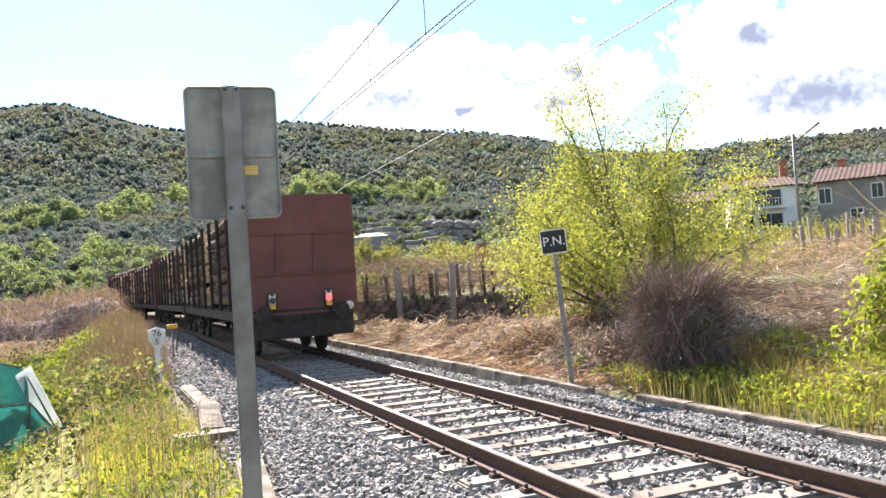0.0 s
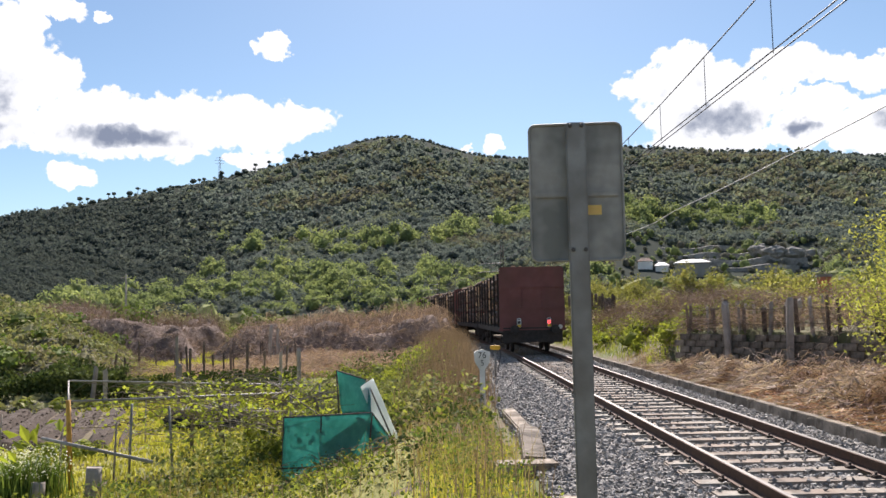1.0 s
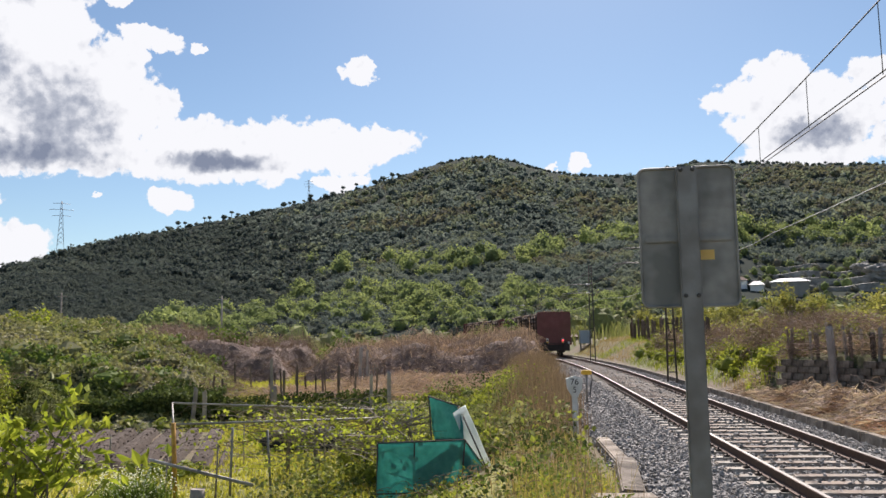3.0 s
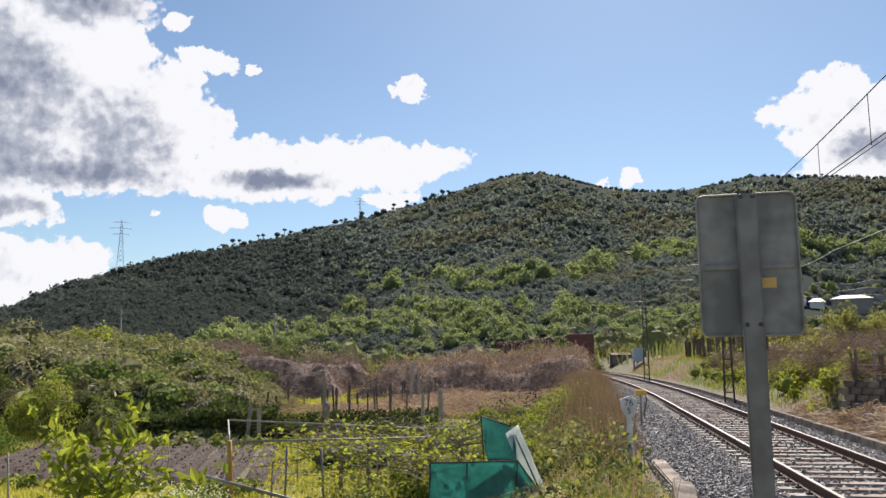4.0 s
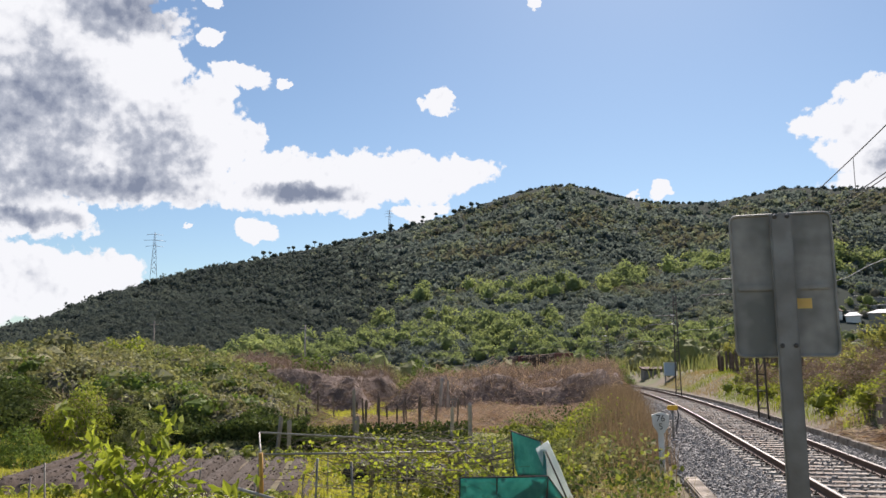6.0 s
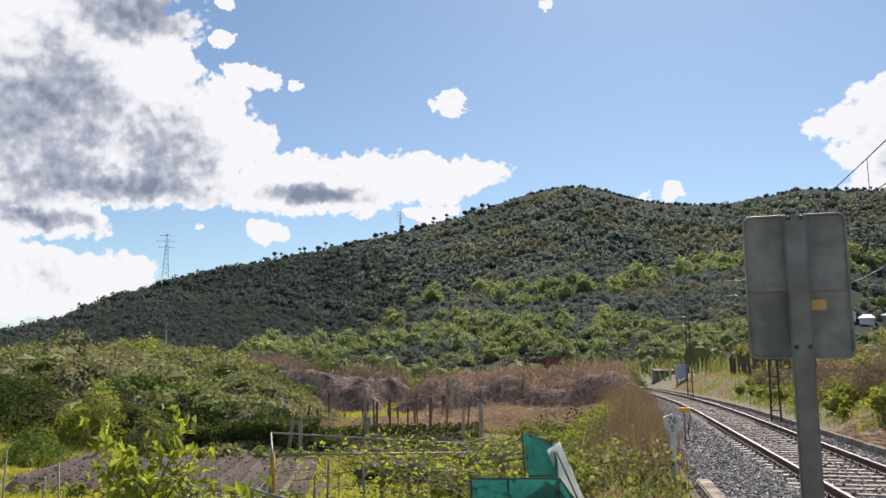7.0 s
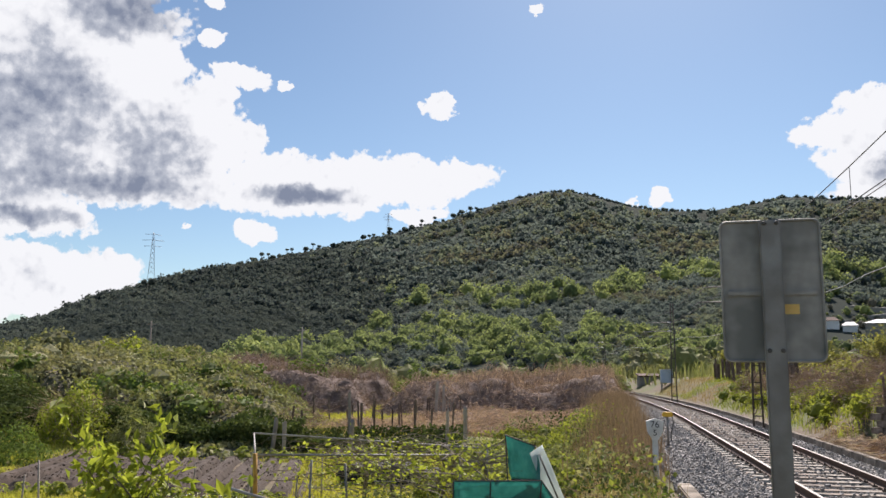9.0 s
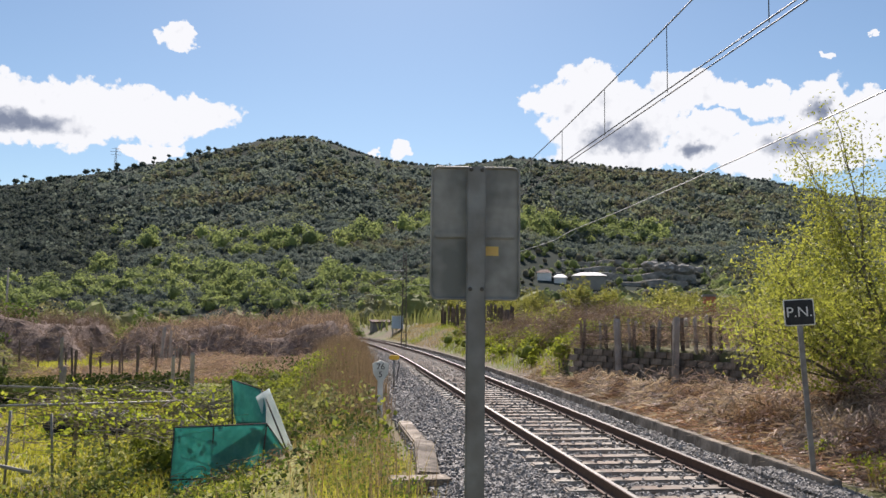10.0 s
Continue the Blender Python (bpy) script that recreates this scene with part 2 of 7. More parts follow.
M_WOOD_BROWN = mat("dry_scrub", [(0.15, 0.15, 0.13), (0.195, 0.19, 0.16)], 0.05, 0.95, 0, island=0.15, trans=0.4, spec=0.06)
M_LEAF = mat("yellow_green_leaf", [(0.2, 0.26, 0.035), (0.3, 0.35, 0.055), (0.4, 0.42, 0.09)], 1.2, 0.55, 0, island=0.3, trans=0.5, spec=0.2)
M_LEAFDEEP = mat("deep_green_leaf", [(0.085, 0.135, 0.03), (0.14, 0.2, 0.05), (0.21, 0.265, 0.075)], 0.8, 0.7, 0, island=0.4, trans=0.42, spec=0.12)
M_BRAMBLE = mat("bramble_leaf", [(0.13, 0.16, 0.06), (0.24, 0.265, 0.105), (0.38, 0.38, 0.17)], 0.35, 0.8, 0, island=0.45, trans=0.3, spec=0.12, big=((0.3, 0.285, 0.17), 0.1))
M_DRYSTEM = mat("dry_stem", [(0.26, 0.178, 0.147), (0.4, 0.29, 0.24), (0.54, 0.42, 0.35)], 0.6, 0.9, 0, island=0.4, trans=0.25, spec=0.2)
M_REED = mat("dry_reed", [(0.15, 0.105, 0.085), (0.23, 0.165, 0.13), (0.33, 0.25, 0.195)], 0.8, 0.9, 0, island=0.35, trans=0.3, spec=0.2)
M_GRASS = mat("meadow_grass", [(0.17, 0.19, 0.04), (0.28, 0.28, 0.075), (0.42, 0.37, 0.15)], 0.5, 0.7, 0, island=0.4, trans=0.45, spec=0.25, big=((0.26, 0.19, 0.09), 0.45))
M_STRAW = mat("straw_grass", [(0.28, 0.2, 0.1), (0.4, 0.31, 0.17), (0.5, 0.4, 0.24)], 0.7, 0.85, 0, island=0.35, trans=0.3, spec=0.2)
M_WILLOW = mat("willow_leaf", [(0.2, 0.21, 0.06), (0.28, 0.28, 0.09), (0.36, 0.34, 0.13)], 1.0, 0.6, 0, island=0.3, trans=0.5)
M_WILLOWTREE = mat("young_willow_leaf", [(0.25, 0.28, 0.065), (0.34, 0.36, 0.09), (0.44, 0.44, 0.14)], 1.0, 0.55, 0, island=0.3, trans=0.52)
M_WEED = mat("weed_leaf", [(0.17, 0.21, 0.035), (0.29, 0.32, 0.06), (0.42, 0.42, 0.1)], 0.9, 0.75, 0, island=0.35, trans=0.48, spec=0.12, big=((0.17, 0.21, 0.06), 0.7))
M_HEDGE = mat("hedge_leaf", [(0.05, 0.075, 0.025), (0.085, 0.115, 0.04), (0.14, 0.165, 0.06)], 0.8, 0.8, 0, island=0.4, trans=0.3, spec=0.1)
M_TRUNK = mat("tree_bark", [(0.10, 0.085, 0.065), (0.2, 0.17, 0.13)], 5, 0.95, 0.6, 20)
M_POSTWOOD = mat("grey_post", [(0.2, 0.175, 0.15), (0.32, 0.28, 0.245), (0.42, 0.38, 0.34)], 4, 0.95, 0.5, 25, rand=0.3)
M_POSTBROWN = mat("brown_post", [(0.075, 0.055, 0.042), (0.14, 0.105, 0.082), (0.22, 0.175, 0.14)], 5, 0.95, 0.6, 25, rand=0.35)
M_TILLED = mat("tilled_soil", [(0.042, 0.03, 0.022), (0.068, 0.05, 0.038), (0.1, 0.075, 0.058)], 3.5, 0.98, 0.9, 20)
M_LAWNBLADE = mat("lawn_blade", [(0.29, 0.305, 0.05), (0.43, 0.42, 0.085), (0.56, 0.51, 0.15)], 0.6, 0.7, 0, island=0.3, trans=0.45, spec=0.2)
M_LAWN = mat("garden_grass", [(0.14, 0.15, 0.035), (0.23, 0.23, 0.06), (0.31, 0.285, 0.1)], 1.2, 0.95, 0.7, 30)


# ---- mesh helpers ----
def part(name, bm, material, parent=None, label=""):
    me = bpy.data.meshes.new(name)
    bm.to_mesh(me)
    bm.free()
    for mm in (material if isinstance(material, (list, tuple)) else [material]):
        me.materials.append(mm)
    ob = new(name, me)
    if parent is not None:
        ob.parent = parent
    if label:
        ob["label"] = label
    return ob


def bm_new():
    return bmesh.new()


def box(bm, size, centre=(0, 0, 0), rot=None, bevel=0.0, mi=0):
    m = Matrix.LocRotScale(centre, rot or Euler((0, 0, 0)), size)
    r = bmesh.ops.create_cube(bm, size=1.0, matrix=m)
    fs = list({f for v in r["verts"] for f in v.link_faces})
    for f in fs:
        f.material_index = mi
    if bevel:
        es = list({e for v in r["verts"] for e in v.link_edges})
        bmesh.ops.bevel(bm, geom=es, offset=bevel, segments=2, affect="EDGES", clamp_overlap=True, material=mi)


def tube(bm, pts, radii, sides=8, mi=0, caps=True):
    """A tapered tube along points."""
    pts = [Vector(p) for p in pts]
    if not hasattr(radii, "__len__"):
        radii = [radii] * len(pts)
    rings = []
    for i, p in enumerate(pts):
        d = (pts[min(i + 1, len(pts) - 1)] - pts[max(i - 1, 0)]).normalized()
        a = d.orthogonal().normalized() if i == 0 else (last - d * last.dot(d)).normalized()
        last = a
        b = d.cross(a)
        rings.append([bm.verts.new(p + (a * math.cos(t) + b * math.sin(t)) * radii[i]) for t in (2 * math.pi * k / sides for k in range(sides))])
    for r, s in zip(rings, rings[1:]):
        for k in range(sides):
            f = bm.faces.new((r[k], r[(k + 1) % sides], s[(k + 1) % sides], s[k]))
            f.smooth, f.material_index = True, mi
    if caps:
        bm.faces.new(rings[0][::-1]).material_index = mi
        bm.faces.new(rings[-1]).material_index = mi


def thing(name, x, y, z, rz=0.0, **tags):
    e = new(name)
    e.empty_display_size = 0.2
    e.matrix_basis = pose(x, y, z, 0, 0, rz)
    return tagged(e, **tags)


def mesh_np(name, verts, faces, material, **tags):
    me = bpy.data.meshes.new(name)
    me.from_pydata(verts.tolist() if len(verts) < 10 else verts, [], faces)
    me.materials.append(material)
    if "wood" in name or "tree" in name or "scrub" in name:
        me.polygons.foreach_set("use_smooth", np.ones(len(me.polygons), bool))
    return tagged(new(name, me), **tags) if tags else new(name, me)


rng = np.random.default_rng(7)


def unit(v):
    return v / np.maximum(np.linalg.norm(v, axis=-1, keepdims=True), 1e-9)


def leaf_geo(P, N, size, aspect=0.6):
    """Diamond leaves at P, facing about N, of length size: vertices and quads."""
    n = len(P)
    size = np.broadcast_to(np.asarray(size, float), (n,))
    t = unit(np.cross(N, rng.normal(size=(n, 3))))
    b = np.cross(unit(N), t)
    a = t * size[:, None] * 0.5
    w = b * size[:, None] * 0.5 * aspect
    bend = unit(N) * size[:, None] * 0.12
    V = np.stack([P - a, P - w + bend, P + a, P + w + bend], 1).reshape(-1, 3)
    F = np.arange(4 * n).reshape(n, 4)
    return V, F


def blade_geo(P, h, w, lean=0.35):
    """Grass blades rooted at P: two quads each, bending over."""
    n = len(P)
    h = np.broadcast_to(np.asarray(h, float), (n,))[:, None]
    w = np.broadcast_to(np.asarray(w, float), (n,))[:, None]
    a = rng.uniform(0, 2 * np.pi, n)
    side = np.stack([np.cos(a), np.sin(a), 0 * a], 1)
    b = rng.uniform(0, 2 * np.pi, n)
    to = np.stack([np.cos(b), np.sin(b), 0 * b], 1) * (rng.uniform(0, 1, n) * lean)[:, None]
    up = np.array([0, 0, 1.0])
    mid = P + up * h * 0.6 + to * h * 0.35
    tip = P + up * h * 0.95 + to * h
    V = np.stack([P - side * w / 2, P + side * w / 2, mid + side * w * 0.4, mid - side * w * 0.4, tip + side * w * 0.06, tip - side * w * 0.06], 1).reshape(-1, 3)
    k = np.arange(n)[:, None] * 6
    F = np.concatenate([k + [0, 1, 2, 3], k + [3, 2, 4, 5]], 0)
    return V, F


def stem_geo(A, B, sag, w):
    """Arched ribbons from A to B rising by sag in the middle: four quads each."""
    n = len(A)
    sag = np.broadcast_to(np.asarray(sag, float), (n,))[:, None]
    w = np.broadcast_to(np.asarray(w, float), (n,))[:, None]
    side = unit(np.cross(B - A, rng.normal(size=(n, 3)))) * w / 2
    rows = []
    jit = rng.normal(size=(n, 3)) * np.linalg.norm(B - A, axis=1)[:, None] * 0.08
    for s in (0, 0.25, 0.5, 0.75, 1.0):
        p = A + (B - A) * s + np.array([0, 0, 1.0]) * sag * 4 * s * (1 - s) + jit * math.sin(math.pi * s * 1.5)
        rows += [p - side * (1.1 - s), p + side * (1.1 - s)]
    V = np.stack(rows, 1).reshape(-1, 3)
    k = np.arange(n)[:, None] * 10
    F = np.concatenate([k + [2 * j, 2 * j + 1, 2 * j + 3, 2 * j + 2] for j in range(4)], 0)
    return V, F


def join_geo(*geos):
    V, F, o = [], [], 0
    for v, f in geos:
        V.append(v), F.append([tuple(k + o for k in t) for t in f] if isinstance(f, list) else f + o)
        o += len(v)
    return np.concatenate(V), sum(F, []) if isinstance(F[0], list) else np.concatenate(F)


def vnoise(x, y, s, seed=0):
    """Smooth value noise on arrays."""
    x, y = np.asarray(x, float) / s + seed * 17.3, np.asarray(y, float) / s - seed * 9.1
    i, j = np.floor(x), np.floor(y)
    u, v = x - i, y - j
    u, v = u * u * (3 - 2 * u), v * v * (3 - 2 * v)

    def r(a, b):
        q = np.sin(a * 127.1 + b * 311.7) * 43758.5453
        return q - np.floor(q)
    return (r(i, j) * (1 - u) + r(i + 1, j) * u) * (1 - v) + (r(i, j + 1) * (1 - u) + r(i + 1, j + 1) * u) * v


def smooth(a, b, x):
    t = np.clip((np.asarray(x, float) - a) / (b - a), 0, 1)
    return t * t * (3 - 2 * t)


# ---- lie of the land ----
BEND, RADIUS = 35.0, 370.0


def track_x(y):
    """The track's centre line: straight, then a curve to the left."""
    y = np.asarray(y, float)
    return 4.05 - np.maximum(y - BEND, 0) ** 2 / (2 * RADIUS)


def track_yaw(y):
    return math.degrees(math.atan(max(y - BEND, 0) / RADIUS))


RIDGE_AZ = [-180, -80, -50, -41, -37.7, -34.7, -31, -27.3, -24.2, -19.5, -15.5, -11.5, -8.5, -6.2, -5.0, -3.8, -2.2, -0.4, 1.5, 4, 7.7, 10.4, 12, 13.4, 15.8, 20, 25.4, 29.4, 33.4, 37.2, 40.5, 43.4, 47.5, 52, 80, 180]
RIDGE_EL = [5, 4, 3, 2.6, 3.5, 5.0, 6.2, 7.1, 7.6, 8.7, 9.6, 10.65, 11.55, 12.3, 12.55, 12.75, 12.75, 12.35, 11.7, 11.2, 11.0, 11.4, 11.65, 11.5, 11.2, 10.7, 10.2, 9.4, 8.3, 7.8, 7.6, 7.8, 7.7, 7.6, 6, 5]
RIDGE_R = 640.0


def hill_part(x, y):
    az, r = np.degrees(np.arctan2(x, y)), np.hypot(x, y)
    e = np.interp(az, RIDGE_AZ, RIDGE_EL) - 0.62
    r0 = 150 + 110 * smooth(28, 45, az) - 20 * smooth(-20, -40, az)
    top = 1.9 + RIDGE_R * np.tan(np.radians(e))
    s = np.clip((r - r0) / (RIDGE_R - r0), 0, 1)
    rise = top * (0.35 * s + 0.65 * s ** 1.45)
    rough = (vnoise(x, y, 90, 3) - 0.5) * 34 * s * (1 - s) * 2.0
    rough = rough + (np.abs(vnoise(az, r * 0.03, 6.5, 23) - 0.5) - 0.22) * 60 * s * (1 - s) * smooth(0, 0.25, s)      # spurs and gullies
    rise = rise - 3.5 * smooth(10.5, 13.5, az) * smooth(27.5, 24.5, az) * smooth(160, 190, r) * (1 - smooth(212, 245, r))
    return rise + rough - np.maximum(r - RIDGE_R - 20, 0) * 0.1


def wall_x(y):
    """The line of the retaining wall, and of the bank that goes on from it towards the willow."""
    return np.interp(y, [10.5, 14, 18, 20.6, 21.2, 27.0], [8.6, 9.3, 10.6, 11.45, 11.5, 7.9])


def land(x, y):
    """Height of the ground."""
    x, y = np.asarray(x, float), np.asarray(y, float)
    d = x - track_x(y)
    # left of the track
    lo = np.interp(d, [-60, -30, -14, -7.2, -4.6, -2.7, -1.45, 0], [-0.9, -1.4, -1.5, -1.5, -0.62, -0.5, -0.7, -0.7])
    far = -0.95 + 0.75 * smooth(40, 110, y)
    step = smooth(33.0, 34.5, y + 0.05 * x)
    left = np.where(d < -2.7, lo * (1 - step) + np.maximum(far, lo) * step, lo)
    # the knoll on which the camera stands
    knoll = smooth(9.0, 3.0, np.hypot(x * 0.9, y))
    left = left * (1 - knoll * (d < -2.2)) + 0.02 * knoll * (d < -2.2)
    # bank at the far left
    left = left + 1.7 * smooth(-17, -34, x) * smooth(20, 34, y) * (1 - smooth(60, 110, y))
    # right of the track
    flat = np.interp(d, [1.45, 2.1, 2.2, 3.2, 5.5, 12, 30, 80], [-0.7, -0.7, -0.2, -0.05, 0.3, 0.9, 2.2, 5.0])
    low = np.interp(d, [1.45, 2.1, 2.2, 3.0, 8.0], [-0.7, -0.7, -0.2, -0.06, -0.1])
    high = np.interp(d, [4.5, 30, 80], [1.0, 2.0, 5.0])
    width = 0.25 + 2.2 * smooth(20.5, 17.0, y)
    up = np.clip((x - wall_x(y) + width * 0.5 - 0.05) / width, 0, 1)
    terr = low * (1 - up) + high * up
    bank = np.interp(d, [1.45, 2.1, 2.4, 3.0, 5.0, 8.0, 30, 80], [-0.7, -0.7, -0.2, 0.0, 1.1, 1.6, 2.4, 5.0])
    w = smooth(11.5, 13.5, y)
    w2 = smooth(27.2, 28.6, y)
    right = flat * (1 - w) + terr * w * (1 - w2) + bank * w2
    z = np.where(d < 0, left, right)
    off = np.abs(d) > 3.0
    z = z + off * smooth(3.0, 5.0, np.abs(d)) * ((vnoise(x, y, 2.3, 1) - 0.5) * 0.22 + (vnoise(x, y, 0.7, 2) - 0.5) * 0.08)
    return z + np.maximum(hill_part(x, y), 0) * (np.hypot(x, y) > 120)


def make_ground():
    def axis(parts):
        out = []
        for a, b, s in parts:
            out += list(np.arange(a, b, s))
        return np.array(out + [parts[-1][1]])
    xs = axis([(-1500, -700, 100), (-700, -120, 12), (-120, -40, 3), (-40, -12, 0.6), (-12, 14, 0.2), (14, 40, 0.7), (40, 130, 3), (130, 700, 12), (700, 1500, 100)])
    ys = axis([(-700, -100, 60), (-100, -12, 6), (-12, 40, 0.3), (40, 80, 0.7), (80, 160, 3), (160, 700, 11), (700, 1600, 100)])
    X, Y = np.meshgrid(xs, ys)
    Z = land(X, Y)
    nx, ny = len(xs), len(ys)
    V = np.stack([X, Y, Z], -1).reshape(-1, 3)
    i, j = np.meshgrid(np.arange(nx - 1), np.arange(ny - 1))
    k = (j * nx + i).ravel()
    F = np.stack([k, k + 1, k + nx + 1, k + nx], 1)
    ob = mesh_np("ground", V, F, M_SOIL, label="earth, grassland and wooded hillside round the railway", category="ground", kind="structure")
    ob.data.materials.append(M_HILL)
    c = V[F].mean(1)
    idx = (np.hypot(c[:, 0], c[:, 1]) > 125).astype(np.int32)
    d = c[:, 0] - track_x(c[:, 1])
    turf = (c[:, 0] > -28) & (d < -3.3 - 1.6 * vnoise(c[:, 0], c[:, 1], 1.8, 7)) & (c[:, 1] > 9) & (c[:, 1] < 50)
    bed = c[:, 0] + 0.32 * (c[:, 1] - 21)
    turf &= ~((bed > -18.4) & (bed < -7.7) & (c[:, 1] > 20.6) & (c[:, 1] < 29.4))
    idx[turf & (vnoise(c[:, 0], c[:, 1], 1.1, 8) > 0.22)] = 2
    ob.data.materials.append(M_LAWN)
    ob.data.polygons.foreach_set("material_index", idx)
    ob.data.polygons.foreach_set("use_smooth", np.ones(len(F), bool))


make_ground()

# ---- railway track ----
def sweep(bm, profile, ys, mi_of=None):
    """Sweep a closed profile of (offset, height) along the track."""
    rings = []
    for y in ys:
        a = math.radians(track_yaw(y))
        x0 = float(track_x(y))
        rings.append([bm.verts.new((x0 + o * math.cos(a), y + o * math.sin(a), z)) for o, z in profile])
    n = len(profile)
    for r, s in zip(rings, rings[1:]):
        for k in range(n):
            f = bm.faces.new((r[k], s[k], s[(k + 1) % n], r[(k + 1) % n]))
            if mi_of:
                f.material_index = mi_of(k)
    bm.faces.new(rings[0]), bm.faces.new(rings[-1][::-1])


track = thing("railway_track", 4.05, 0, 0, label="single railway track with rusty rails on concrete sleepers", category="railway track")


def make_track():
    ys = list(np.arange(-30, 34, 4.0)) + list(np.arange(34, 150, 2.0))
    for c in (-0.87, 0.87):
        prof = [(-0.07, -0.165), (0.07, -0.165), (0.07, -0.15), (0.012, -0.12), (0.012, -0.045), (0.034, -0.035), (0.036, -0.008), (0.028, 0.0), (-0.028, 0.0), (-0.036, -0.008), (-0.034, -0.035), (-0.012, -0.045), (-0.012, -0.12), (-0.07, -0.15)]
        bm = bm_new()
        sweep(bm, [(c + o, z) for o, z in prof], ys, lambda k: 1 if k in (7,) else 0)
        bmesh.ops.recalc_face_normals(bm, faces=bm.faces)
        ob = part("rail", bm, [M_RAIL, M_RAILTOP], track, "rusty steel rail with polished running surface")
        ob.matrix_parent_inverse = track.matrix_basis.inverted()
    bm = bm_new()
    box(bm, (2.6, 0.26, 0.2), (0, 0, -0.27), bevel=0.02)
    for v in bm.verts:                                   # lower in the middle
        if abs(v.co.x) < 0.5 and v.co.z > -0.2:
            v.co.z -= 0.03
    first = part("sleeper", bm, M_SLEEPER, track)
    me = first.data
    bpy.data.objects.remove(first)
    cb = bm_new()
    box(cb, (0.1, 0.1, 0.035), (0, 0, 0), bevel=0.01)
    tube(cb, [(0, 0.0, 0), (0, 0.0, 0.05)], 0.016, 6)
    clip0 = part("rail_clip", cb, M_CLIP, track)
    cme = clip0.data
    bpy.data.objects.remove(clip0)
    n = 0
    for k in range(-12, 165):
        y = 4.77 + 0.6 * k
        s = new("sleeper", me)
        s.parent = track
        s.matrix_parent_inverse = track.matrix_basis.inverted()
        x0, a = float(track_x(y)), track_yaw(y)
        s.matrix_basis = pose(x0, y + random.uniform(-0.02, 0.02), random.uniform(-0.006, 0.006), 0, 0, a + random.uniform(-0.6, 0.6))
        if -2 < y < 34:
            for o in (-0.98, -0.76, 0.76, 0.98):
                c = new("rail_clip", cme)
                c.parent = s
                c.matrix_basis = pose(o, 0, -0.152)


make_track()


def stones_geo(P, size):
    """Angular stones: squashed, jittered octahedra cut to 8 faces."""
    n = len(P)
    base = np.array([(1, 0, 0), (0, 1, 0), (-1, 0, 0), (0, -1, 0), (0, 0, 1), (0, 0, -1)], float)
    sc = rng.uniform(0.55, 1.15, (n, 6, 1)) * size[:, None, None]
    q = unit(rng.normal(size=(n, 4)))
    w, x, y, z = q.T
    R = np.stack([np.stack([1 - 2 * (y * y + z * z), 2 * (x * y - z * w), 2 * (x * z + y * w)], -1),
                  np.stack([2 * (x * y + z * w), 1 - 2 * (x * x + z * z), 2 * (y * z - x * w)], -1),
                  np.stack([2 * (x * z - y * w), 2 * (y * z + x * w), 1 - 2 * (x * x + y * y)], -1)], 1)
    v = base[None] * sc + rng.normal(size=(n, 6, 3)) * size[:, None, None] * 0.18
    V = np.einsum("nij,nkj->nki", R, v)
    V[:, :, 2] *= 0.8
    V = (V + P[:, None]).reshape(-1, 3)
    tri = np.array([(0, 1, 4), (1, 2, 4), (2, 3, 4), (3, 0, 4), (1, 0, 5), (2, 1, 5), (3, 2, 5), (0, 3, 5)])
    F = (np.arange(n)[:, None, None] * 6 + tri[None]).reshape(-1, 3)
    return V, F


def make_ballast():
    ys = list(np.arange(-30, 34, 4.0)) + list(np.arange(34, 150, 2.0))
    bm = bm_new()
    sweep(bm, [(-2.75, -0.75), (2.15, -0.75), (2.15, -0.29), (1.5, -0.225), (-1.5, -0.225), (-2.75, -0.46)], ys)
    bmesh.ops.recalc_face_normals(bm, faces=bm.faces)
    tagged(part("ballast_bed", bm, M_GRAVEL), label="grey crushed stone bed under the railway track", category="ballast", kind="structure")
    geos = []
    for y0, y1, dens, sz in ((-4, 3, 200, 0.042), (3, 12, 460, 0.036), (12, 24, 280, 0.042), (24, 45, 110, 0.052), (45, 80, 50, 0.065)):
        n = int((y1 - y0) * 4.9 * dens)
        d = rng.uniform(-2.85, 2.1, n)
        y = rng.uniform(y0, y1, n)
        z = np.interp(d, [-2.75, -1.5, 1.5, 2.15], [-0.455, -0.215, -0.215, -0.28])
        rail = (np.abs(np.abs(d) - 0.87) < 0.09)
        ph = np.abs((y - 4.77) / 0.6 - np.round((y - 4.77) / 0.6)) * 0.6
        on = (ph < 0.13) & (np.abs(d) < 1.3)
        keep = ~rail & (~on | (rng.uniform(size=n) < 0.09))
        z = z + np.where(on, 0.05, 0.0) + rng.uniform(-0.012, 0.02, n)
        P = np.stack([track_x(y) + d, y, z], 1)[keep]
        geos.append(stones_geo(P, sz * rng.uniform(0.7, 1.35, len(P))))
    V, F = join_geo(*geos)
    mesh_np("ballast_stone", V, F, M_STONE, label="loose angular grey ballast stones between the sleepers", category="ballast", kind="stuff")


make_ballast()


# ---- wooded hills ----
def ico(sub):
    bm = bm_new()
    bmesh.ops.create_icosphere(bm, subdivisions=sub, radius=1.0)
    v, f = np.array([tuple(p.co) for p in bm.verts]), np.array([[q.index for q in t.verts] for t in bm.faces])
    bm.free()
    return v, f


